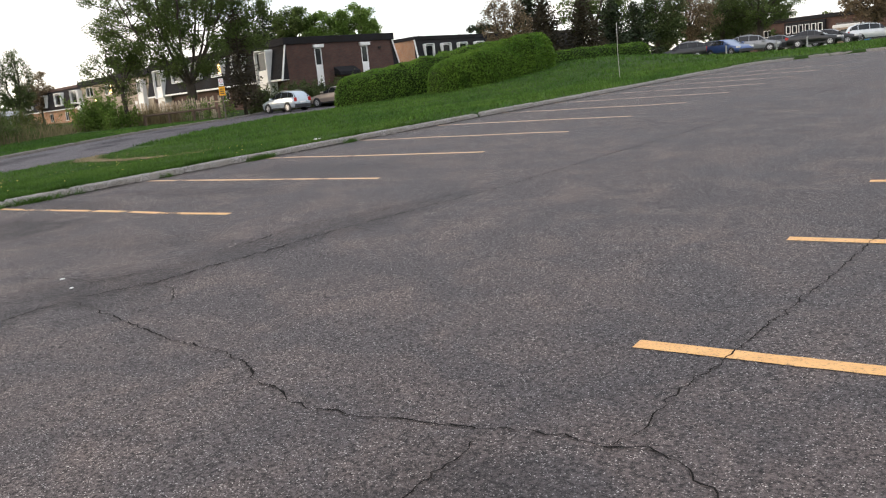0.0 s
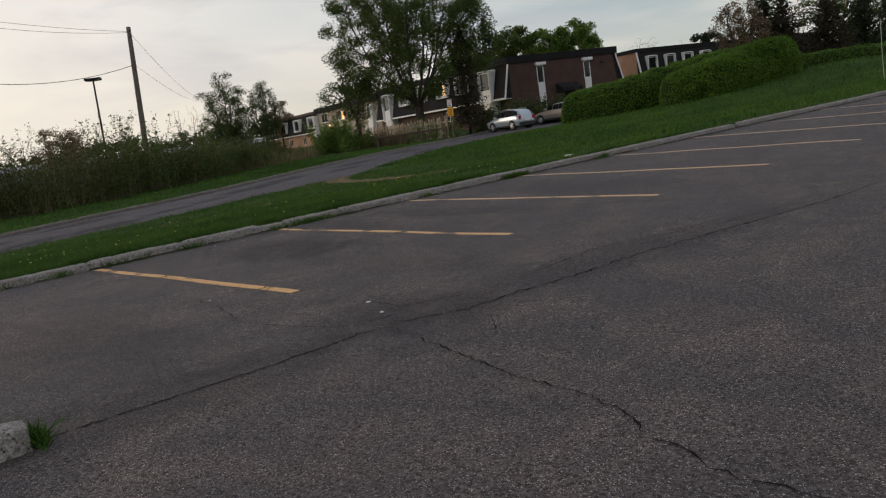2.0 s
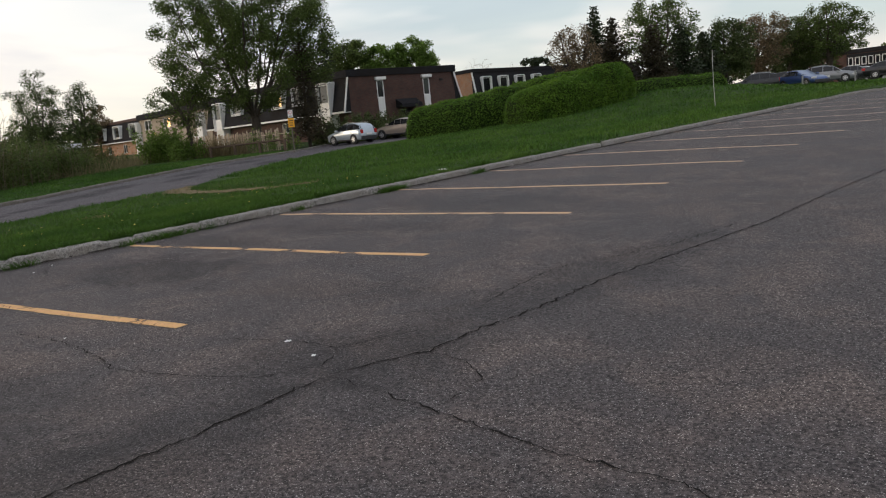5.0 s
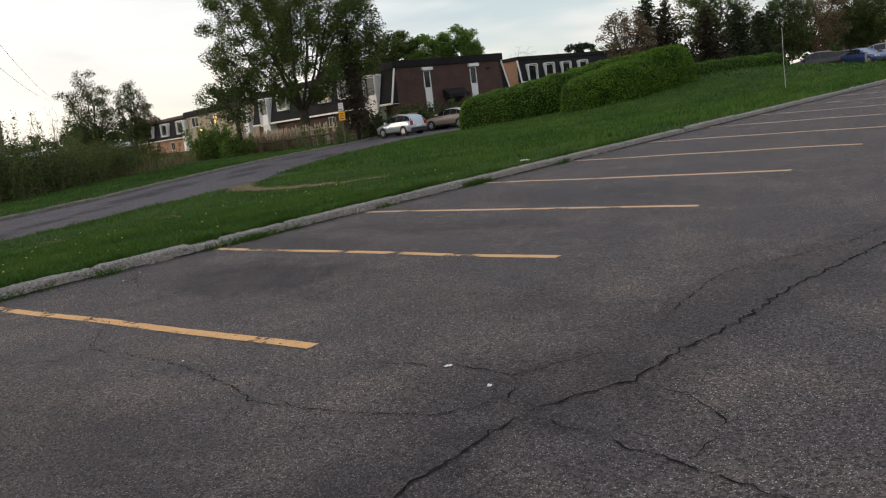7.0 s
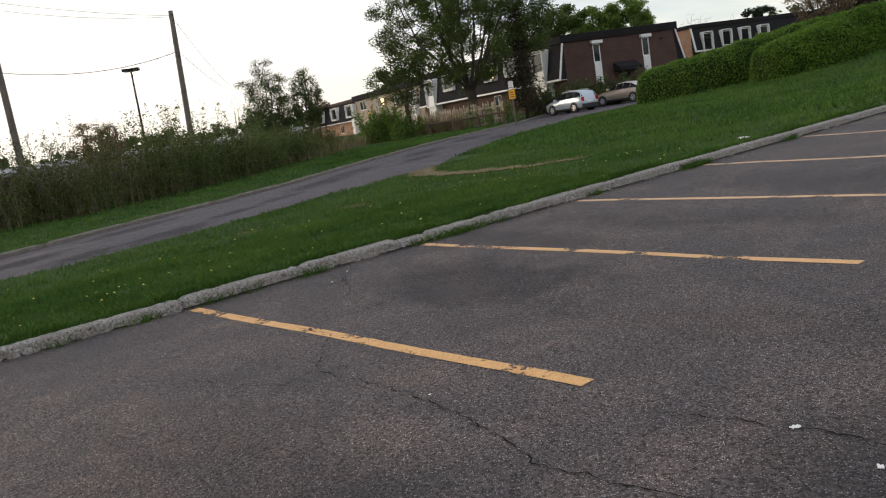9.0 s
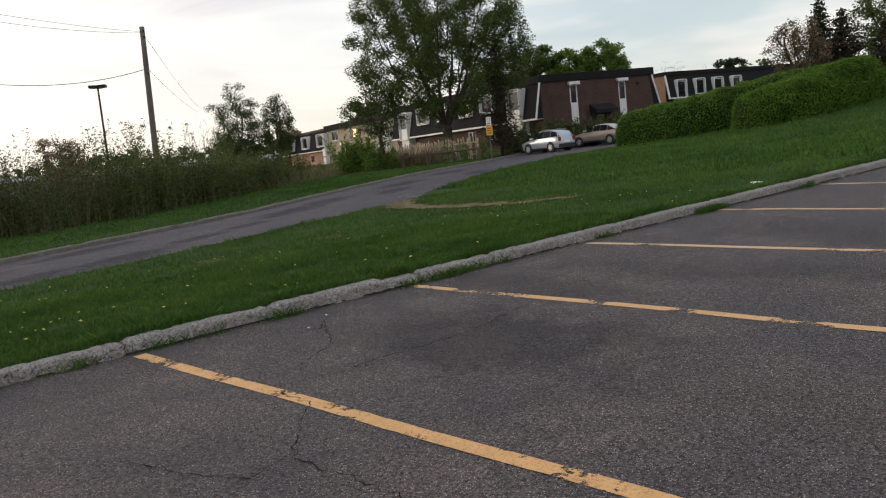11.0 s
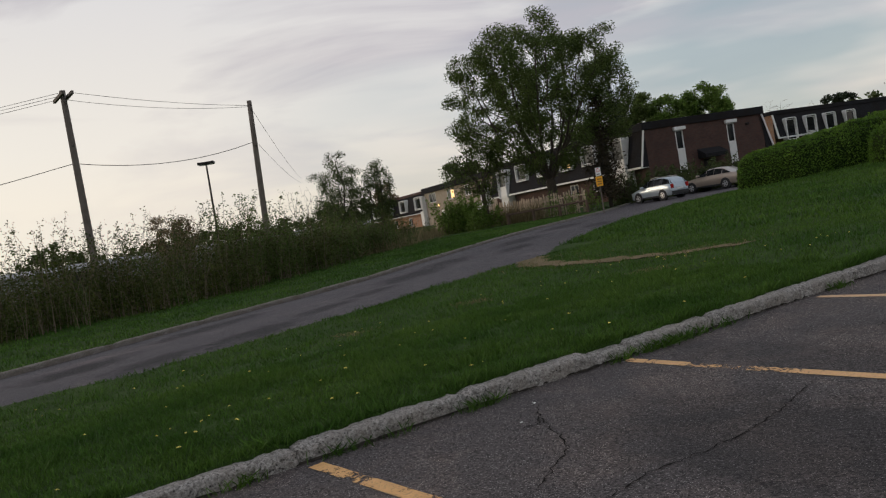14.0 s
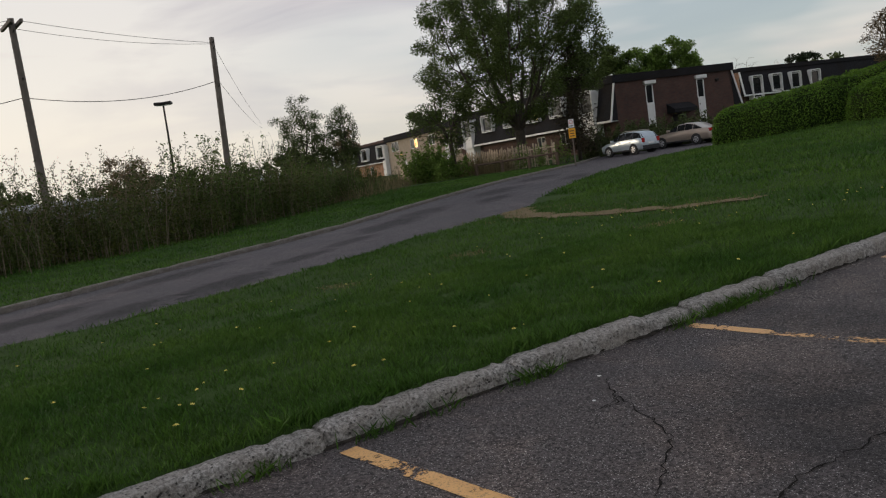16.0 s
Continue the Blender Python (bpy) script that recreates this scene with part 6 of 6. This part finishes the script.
lamp_at = Vector((-60.5, 16.1, ground_z(-60.5, 16.1)))
street = holder("street_lamp", Matrix.Translation(lamp_at), "dark bronze parking lamp with two flat heads", "street lamp")
part("post", cylinder(0.10, 0.07, -0.1, 8.75, 10), LAMP_METAL, street)
part("base", cylinder(0.25, 0.22, -0.1, 0.5, 14), KERB, street)
for s in (-1, 1):
    hd = part("lamp_head", box(s * 0.12 if s > 0 else -1.0, -0.32, 8.70, 1.0 if s > 0 else -0.12, 0.32, 8.92, 0.05), LAMP_METAL, street)
    hd.matrix_basis = Matrix.Rotation(radians(62), 4, "Z") @ Matrix.Rotation(s * -0.04, 4, "Y")
    part("lens", box(s * 0.25 if s > 0 else -0.9, -0.24, 8.675, 0.9 if s > 0 else -0.25, 0.24, 8.702), HEADLAMP, hd)

# ---- road sign and thin marker rod ----
sg = Vector((-31.1, 30.2, ground_z(-31.1, 30.2)))
sign = holder("road_sign", Matrix.Translation(sg) @ Matrix.Rotation(radians(47), 4, "Z"), "white sign over an orange-yellow warning plate on a post", "road sign")
part("post", box(-0.035, 0.0, -0.3, 0.035, 0.05, 2.72, 0.008), POLE_WOOD, sign)
top_plate = part("white_plate", box(-0.15, -0.03, 2.22, 0.15, -0.004, 2.68, 0.006), WHITE_SIGN, sign, "white rectangular sign")
ring_v, ring_f = [], []
tube(ring_v, ring_f, [Vector((0.095 * math.cos(a), -0.034, 2.53 + 0.095 * math.sin(a))) for a in [k * math.pi / 12 for k in range(25)]], [0.016] * 25, 4)
part("prohibition_ring", (ring_v, ring_f), RED_INK, top_plate)
part("text_bar", box(-0.10, -0.036, 2.28, 0.10, -0.031, 2.33), INK, top_plate)
low_plate = part("yellow_plate", box(-0.19, -0.03, 1.62, 0.19, -0.004, 2.18, 0.006), YELLOW_SIGN, sign, "orange-yellow warning plate")
for z in (1.72, 1.86, 2.0):
    part("text_bar", box(-0.12, -0.036, z, 0.12, -0.031, z + 0.05), INK, low_plate)

v, f = [], []
tube(v, f, [Vector((0, 0, -0.15)), Vector((-0.03, -0.03, 1.1)), Vector((-0.02, -0.05, 2.5))], [0.017, 0.015, 0.014], 8)
rod = part("marker_rod", (v, f), GALV)
rod.matrix_basis = Matrix.Translation((-4.8, 33.0, ground_z(-4.8, 33.0)))
tagged(rod, "thin pale metal marker rod standing in the grass", "post")

for i, (x, y) in enumerate(((-12.5, 66.5), (-9.6, 70.0), (-7.6, 71.5))):
    v, f = cylinder(0.07, 0.07, -0.2, 1.0, 10)
    b = part("bollard", (v, f), GALV)
    b.matrix_basis = Matrix.Translation((x, y, ground_z(x, y)))
    tagged(b, "grey steel bollard on the grass edge of the court", "bollard", "bollards")

# ---- picket fences ----


def picket_fence(points, tall, label, seed, gap=0.16, dark=False):
    r = random.Random(seed)
    x0, y0 = points[0]
    ob = holder("picket_fence", Matrix.Translation((x0, y0, ground_z(x0, y0))), label, "fence", "wooden fences")
    base = Vector((x0, y0, ground_z(x0, y0)))
    mat_w = DARK_WOOD if dark else FENCE_WOOD
    shapes = []
    for k in range(4):
        h = tall * (0.94 + 0.04 * k)
        bm = prism([(-0.055, 0.06), (0.055, 0.06), (0.055, h - 0.07), (0.0, h), (-0.055, h - 0.07)], "y", -0.012, 0.012)
        me = bpy.data.meshes.new("picket")
        bm.to_mesh(me)
        bm.free()
        me.materials.append(mat_w)
        shapes.append(me)
    for (xa, ya), (xb, yb) in zip(points, points[1:]):
        a, b = Vector((xa, ya, ground_z(xa, ya))) - base, Vector((xb, yb, ground_z(xb, yb))) - base
        ln = (b - a).length
        ang = math.atan2(yb - ya, xb - xa)
        for z in (tall * 0.28, tall * 0.78):
            rl = part("rail", box(0, 0.015, z - 0.045, ln, 0.055, z + 0.045), mat_w, ob)
            rl.matrix_basis = Matrix.Translation(a) @ Matrix.Rotation(ang, 4, "Z") @ Matrix.Rotation(-math.atan2(b.z - a.z, ln), 4, "Y")
        n = max(1, int(ln / 2.4))
        for k in range(n + 1):
            p = a.lerp(b, k / n)
            po = part("post", box(-0.05, 0.06, -0.2, 0.05, 0.16, tall * 0.95, 0.008), mat_w, ob)
            po.matrix_basis = Matrix.Translation(p) @ Matrix.Rotation(ang, 4, "Z")
        n = int(ln / gap)
        for k in range(n):
            if r.random() < 0.03:
                continue
            p = a.lerp(b, (k + 0.5) / n)
            pk = part("picket", shapes[r.randrange(4)], parent=ob)
            pk.matrix_basis = Matrix.Translation(p + Vector((0, 0, r.uniform(-0.03, 0.03)))) @ Matrix.Rotation(ang, 4, "Z") @ Matrix.Rotation(r.uniform(-0.05, 0.05), 4, "Y")
    return ob


picket_fence([(-40.1, 36.6), (-42.6, 35.0), (-46.2, 34.9), (-49.0, 34.2)], 1.7, "weathered wooden picket fence behind the verge", 1)
picket_fence([(-53.0, 37.0), (-60.0, 38.4), (-68.0, 40.2)], 1.5, "weathered wooden picket fence before the stucco houses", 2)
low_rail = holder("low_rail", Matrix.Translation((-37.0, 34.0, ground_z(-37, 34))), "low dark wooden post-and-rail barrier beside the lane", "fence", "wooden fences")
ra, rb = Vector((0, 0, 0)), Vector((-5.4, -2.6, -0.08))
for k in range(4):
    p = ra.lerp(rb, k / 3)
    po = part("post", box(-0.08, -0.08, -0.2, 0.08, 0.08, 0.95, 0.012), DARK_WOOD, low_rail)
    po.matrix_basis = Matrix.Translation(p)
v, f = [], []
tube(v, f, [ra + Vector((0, 0, 0.88)), rb + Vector((0, 0, 0.84))], [0.07, 0.07], 8)
part("rail", (v, f), DARK_WOOD, low_rail)

# ---- vehicles ----


def vehicle(name, place, heading, paint, label, style="sedan", scale=1.0, group="parked cars", z=None):
    """A car; local +x is its front. Body lofted from cross-sections, with panes, wheels, lamps and trim as parts."""
    x, y = place
    ob = holder(name, Matrix.Translation((x, y, (ground_z(x, y) + 0.035) if z is None else z)) @ Matrix.Rotation(radians(heading), 4, "Z"), label, "car" if name == "car" else "van", group)
    S = scale
    if style == "sedan":
        L, W, wheel_r, wb0, wb1 = 4.6, 1.78, 0.32, 1.42, -1.25
        prof = [(2.30, 0.55, 0.55, 0.74), (2.22, 0.68, 0.68, 0.82), (1.55, 0.86, 0.86, 0.88), (1.02, 0.94, 0.95, 0.89), (0.15, 0.97, 1.40, 0.90), (-0.45, 0.98, 1.45, 0.90), (-1.05, 0.99, 1.38, 0.90), (-1.75, 1.00, 1.04, 0.88), (-2.12, 0.98, 0.99, 0.85), (-2.30, 0.70, 0.70, 0.78)]
        cab = (3, 7)
    elif style == "hatch":
        L, W, wheel_r, wb0, wb1 = 4.1, 1.74, 0.34, 1.25, -1.22
        prof = [(2.05, 0.58, 0.58, 0.72), (1.96, 0.76, 0.76, 0.82), (1.40, 0.92, 0.93, 0.86), (0.98, 0.99, 1.03, 0.87), (0.25, 1.02, 1.50, 0.87), (-0.45, 1.03, 1.58, 0.87), (-1.25, 1.05, 1.55, 0.87), (-1.78, 1.07, 1.42, 0.86), (-1.98, 1.05, 1.08, 0.85), (-2.05, 0.72, 0.72, 0.78)]
        cab = (3, 8)
    else:
        L, W, wheel_r, wb0, wb1 = 4.7, 1.86, 0.36, 1.45, -1.35
        prof = [(2.35, 0.65, 0.65, 0.76), (2.25, 0.88, 0.88, 0.86), (1.65, 1.02, 1.03, 0.91), (1.10, 1.07, 1.10, 0.93), (0.40, 1.10, 1.60, 0.93), (-0.50, 1.11, 1.70, 0.93), (-1.50, 1.12, 1.67, 0.93), (-2.05, 1.13, 1.50, 0.92), (-2.25, 1.10, 1.14, 0.90), (-2.35, 0.75, 0.75, 0.82)]
        cab = (3, 8)
    sill = 0.26
    verts, faces = [], []
    for px, belt, top, hw in prof:
        inset = 0.20 if top - belt > 0.2 else 0.08 if top - belt > 0.03 else 0.05
        half = [(hw * 0.90, sill), (hw, sill + 0.12), (hw * 1.01, belt * 0.72), (hw * 0.985, belt), (hw - inset, max(top - 0.05, belt)), (hw - inset - 0.14, top), (0.0, top + 0.015)]
        ring = [(px, -w2, zz) for w2, zz in half] + [(px, w2, zz) for w2, zz in reversed(half[:-1])]
        verts += [Vector(p) * S for p in ring]
    n = 13
    for i in range(len(prof) - 1):
        for k in range(n):
            a, b = i * n + k, i * n + (k + 1) % n
            faces.append((a, b, b + n, a + n))
    faces += [tuple(range(n)), tuple((len(prof) - 1) * n + k for k in range(n - 1, -1, -1))]
    me = mesh_from("body", verts, faces, paint, smooth=True)
    bmn = bmesh.new()
    bmn.from_mesh(me)
    bmesh.ops.recalc_face_normals(bmn, faces=bmn.faces[:])
    bmn.to_mesh(me)
    bmn.free()
    me.polygons.foreach_set("use_smooth", [True] * len(me.polygons))
    body = part("body", me, parent=ob)

    def at(i, k, out=0.012):
        c = verts[i * n + k]
        mid_p = Vector((c.x, 0, 0.8 * S))
        return c + (c - mid_p).normalized() * out

    def pane(name2, corners, parent, inset=0.10):
        c = sum(corners, Vector()) / 4
        q = [c + (p - c) * (1 - inset) for p in corners]
        nn = (q[1] - q[0]).cross(q[3] - q[0]).normalized()
        if nn.dot(c - Vector((0, 0, 0.7 * S))) < 0:
            nn = -nn
        v2 = [p + nn * 0.006 for p in q] + [p + nn * 0.014 for p in q]
        part(name2, (v2, [(3, 2, 1, 0), (4, 5, 6, 7), (0, 1, 5, 4), (1, 2, 6, 5), (2, 3, 7, 6), (3, 0, 4, 7)]), GLASS, parent)

    for side in (0, 1):
        kb, kt = (3, 4) if side == 0 else (9, 8)
        for i in range(cab[0], cab[1]):
            pane("side_window", [at(i, kb), at(i + 1, kb), at(i + 1, kt), at(i, kt)], ob, 0.06)
    pane("windscreen", [at(cab[0], 4), at(cab[0], 8), at(cab[0] + 1, 8), at(cab[0] + 1, 4)], ob, 0.08)
    last = cab[1]
    pane("rear_window", [at(last - 1, 4), at(last - 1, 8), at(last, 8), at(last, 4)], ob, 0.10)
    for wx in (wb0, wb1):
        for s in (-1, 1):
            yy = s * (W / 2 - 0.06) * S
            v2, f2 = [], []
            tube(v2, f2, [Vector((wx * S, yy - 0.11 * s * S, wheel_r * S)), Vector((wx * S, yy - 0.08 * s * S, wheel_r * S)), Vector((wx * S, yy + 0.07 * s * S, wheel_r * S)), Vector((wx * S, yy + 0.10 * s * S, wheel_r * S))], [wheel_r * 0.9 * S, wheel_r * S, wheel_r * S, wheel_r * 0.88 * S], 24)
            wheel = part("wheel", (v2, f2), TYRE, ob)
            v2, f2 = [], []
            tube(v2, f2, [Vector((wx * S, yy + 0.085 * s * S, wheel_r * S)), Vector((wx * S, yy + 0.112 * s * S, wheel_r * S))], [wheel_r * 0.68 * S, wheel_r * 0.62 * S], 20)
            part("rim", (v2, f2), RIM, wheel)
            for q in range(5):
                a = 2 * math.pi * (q + 0.5) / 5
                c = Vector((wx * S + math.cos(a) * wheel_r * 0.42 * S, yy + 0.114 * s * S, wheel_r * S + math.sin(a) * wheel_r * 0.42 * S))
                v2, f2 = [], []
                tube(v2, f2, [c, c + Vector((0, 0.006 * s, 0))], [wheel_r * 0.15 * S, wheel_r * 0.15 * S], 8)
                part("rim_gap", (v2, f2), BLACK_PLASTIC, wheel)
            v2, f2 = [], []
            tube(v2, f2, [Vector((wx * S, yy - 0.12 * s * S, wheel_r * S + 0.02)), Vector((wx * S, yy + 0.078 * s * S, wheel_r * S + 0.02))], [wheel_r * 1.17 * S] * 2, 24)
            part("wheel_arch", (v2, f2), BLACK_PLASTIC, ob)
    rear, front = prof[-1][0] * S, prof[0][0] * S
    part("rear_bumper", box(rear - 0.04, -W * 0.45 * S, 0.28 * S, rear + 0.25, W * 0.45 * S, 0.55 * S, 0.04), paint if style == "sedan" else BLACK_PLASTIC, ob)
    part("front_bumper", box(front - 0.25, -W * 0.43 * S, 0.25 * S, front + 0.04, W * 0.43 * S, 0.52 * S, 0.04), BLACK_PLASTIC, ob)
    for s in (-1, 1):
        yl = s * W * 0.40 * S
        part("tail_lamp", box(rear - 0.02, yl - 0.15 * S, 0.74 * S, rear + 0.28, yl + 0.10 * S, (0.95 if style == "sedan" else 1.05) * S, 0.03), TAIL, ob, "red tail lamp")
        part("head_lamp", box(front - 0.35, yl - 0.14 * S, 0.60 * S, front + 0.0, yl + 0.10 * S, 0.76 * S, 0.03), HEADLAMP, ob, "clear headlamp")
        part("wing_mirror", box(prof[cab[0]][0] * S - 0.35, s * W / 2 * S - 0.02, 1.0 * S, prof[cab[0]][0] * S - 0.15, s * (W / 2 * S + 0.17), 1.14 * S, 0.03), paint, ob)
        for hx in (0.1, -0.95):
            part("door_handle", box(hx * S - 0.1, s * W / 2 * S - 0.01, 0.86 * S, hx * S + 0.08, s * (W / 2 * S + 0.03), 0.90 * S, 0.01), paint, ob)
        part("sill_strip", box(-1.0 * S, s * W / 2 * S - 0.05, 0.26 * S, 1.1 * S, s * (W / 2 * S + 0.012), 0.36 * S, 0.01), BLACK_PLASTIC, ob)
        if style != "sedan":
            v2, f2 = [], []
            tube(v2, f2, [Vector((0.2 * S, s * 0.60 * S, prof[4][2] * S + 0.02)), Vector((-0.4 * S, s * 0.62 * S, prof[5][2] * S + 0.06)), Vector((-1.4 * S, s * 0.60 * S, prof[6][2] * S + 0.03))], [0.022] * 3, 6)
            part("roof_rail", (v2, f2), GALV, ob)
    part("number_plate", box(rear - 0.05, -0.26, 0.62 * S, rear + 0.05, 0.26, 0.76 * S, 0.006), WHITE_SIGN, ob)
    return ob


SILVER_BLUE = car_paint("pale_silver_blue_paint", (0.46, 0.53, 0.59))
CHAMPAGNE = car_paint("champagne_paint", (0.40, 0.33, 0.275))
BLACK_CAR = car_paint("black_car_paint", (0.020, 0.021, 0.024))
DARK_GREY_CAR = car_paint("dark_grey_car_paint", (0.07, 0.075, 0.08))
BLUE_CAR = car_paint("blue_car_paint", (0.045, 0.09, 0.24))
SILVER_CAR = car_paint("silver_car_paint", (0.30, 0.31, 0.33))
WHITE_CAR = car_paint("white_car_paint", (0.70, 0.71, 0.72))
MAROON_CAR = car_paint("maroon_car_paint", (0.10, 0.02, 0.02))

vehicle("car", (-35.0, 38.6), 178, SILVER_BLUE, "small pale silver-blue hatchback parked at the lane", "hatch", 0.93)
vehicle("car", (-33.7, 42.7), 186, CHAMPAGNE, "champagne beige sedan parked beside the hatchback", "sedan", 1.0)
vehicle("car", (-31.6, 44.8), 183, MAROON_CAR, "dark maroon sedan half hidden behind the hedge", "sedan", 1.0)
# cars of the far court
vehicle("car", (-18.1, 70.8), 205, BLACK_CAR, "black hatchback half hidden by the grass rise", "hatch", 1.0)
vehicle("car", (-17.0, 73.8), 195, BLACK_CAR, "black sedan parked in the court", "sedan")
vehicle("car", (-14.5, 72.2), -28, BLUE_CAR, "blue sedan parked in the court", "sedan")
vehicle("car", (-13.7, 76.9), 12, SILVER_CAR, "silver estate car parked in the court", "suv", 0.92)
vehicle("car", (-12.4, 80.4), 8, DARK_GREY_CAR, "dark grey sedan parked in the court", "sedan", 0.95)
vehicle("car", (-8.9, 78.2), 6, BLACK_CAR, "black sedan parked in the court", "sedan")
vehicle("car", (-9.0, 84.3), 4, BLACK_CAR, "black saloon behind another car", "sedan", 1.05)
vehicle("car", (-14.1, 88.2), 170, WHITE_CAR, "white sedan parked in the court", "sedan", 0.95)
vehicle("car", (-6.1, 87.2), 25, WHITE_CAR, "white sport utility car beside a blue dumpster", "suv")


def camper(x, y, heading):
    ob = holder("camper_van", Matrix.Translation((x, y, ground_z(x, y))) @ Matrix.Rotation(radians(heading), 4, "Z"), "beige camper van with a roof rack parked in the court", "van")
    tan = car_paint("beige_van_paint", (0.38, 0.28, 0.20))
    part("body", prism([(-2.9, 0.5), (2.6, 0.5), (2.75, 1.2), (2.0, 1.35), (1.45, 2.25), (-2.8, 2.35)], "y", -1.0, 1.0), tan, ob)
    part("raised_roof", box(-2.5, -0.85, 2.3, 1.0, 0.85, 2.75, 0.12), WHITE, ob)
    for s in (-1, 1):
        for x0, x1 in ((-2.4, -1.3), (-1.1, 0.0), (0.4, 1.3)):
            part("side_window", box(x0, s * 1.0 - 0.012, 1.45, x1, s * 1.0 + 0.012, 2.1, 0.005), GLASS, ob)
        for wx in (-1.7, 1.8):
            v2, f2 = [], []
            tube(v2, f2, [Vector((wx, s * 0.82, 0.36)), Vector((wx, s * 1.03, 0.36))], [0.36, 0.36], 20)
            wheel = part("wheel", (v2, f2), TYRE, ob)
            v2, f2 = [], []
            tube(v2, f2, [Vector((wx, s * 1.03, 0.36)), Vector((wx, s * 1.045, 0.36))], [0.22, 0.2], 16)
            part("rim", (v2, f2), RIM, wheel)
        part("stripe", box(-2.7, s * 1.0 - 0.01, 1.0, 2.6, s * 1.0 + 0.01, 1.12), DARK_WOOD, ob)
    part("roof_rack", ring_box(-2.3, 0.6, 2.78, 2.95, 0.04, -0.7, 0.7), GALV, ob)


camper(-15.6, 114.0, 186)


def dumpster(x, y, turn):
    ob = holder("dumpster", Matrix.Translation((x, y, ground_z(x, y))) @ Matrix.Rotation(radians(turn), 4, "Z"), "blue steel dumpster on the edge of the court", "dumpster", "blue dumpsters")
    part("bin", prism([(-0.95, 0.12), (0.95, 0.12), (1.12, 1.25), (-1.12, 1.25)], "y", -0.75, 0.75), DUMPSTER_BLUE, ob)
    part("lid", prism([(-0.78, 1.25), (0.78, 1.25), (0.78, 1.30), (-0.78, 1.45)], "x", -1.14, 1.14), BLACK_PLASTIC, ob)
    for k in range(4):
        part("rib", box(-0.85 + 0.55 * k, -0.80, 0.2, -0.78 + 0.55 * k, -0.75, 1.2), DUMPSTER_BLUE, ob)
    for s in (-1, 1):
        part("lift_pocket", box(s * 1.06 - 0.06, -0.5, 0.7, s * 1.06 + 0.1, 0.5, 0.9, 0.01), DUMPSTER_BLUE, ob)
        for yy in (-0.55, 0.55):
            v2, f2 = [], []
            tube(v2, f2, [Vector((s * 0.75 - 0.03, yy, 0.08)), Vector((s * 0.75 + 0.03, yy, 0.08))], [0.08, 0.08], 12)
            part("caster", (v2, f2), TYRE, ob)


dumpster(-10.6, 102.0, 10)
dumpster(-7.2, 103.6, 10)
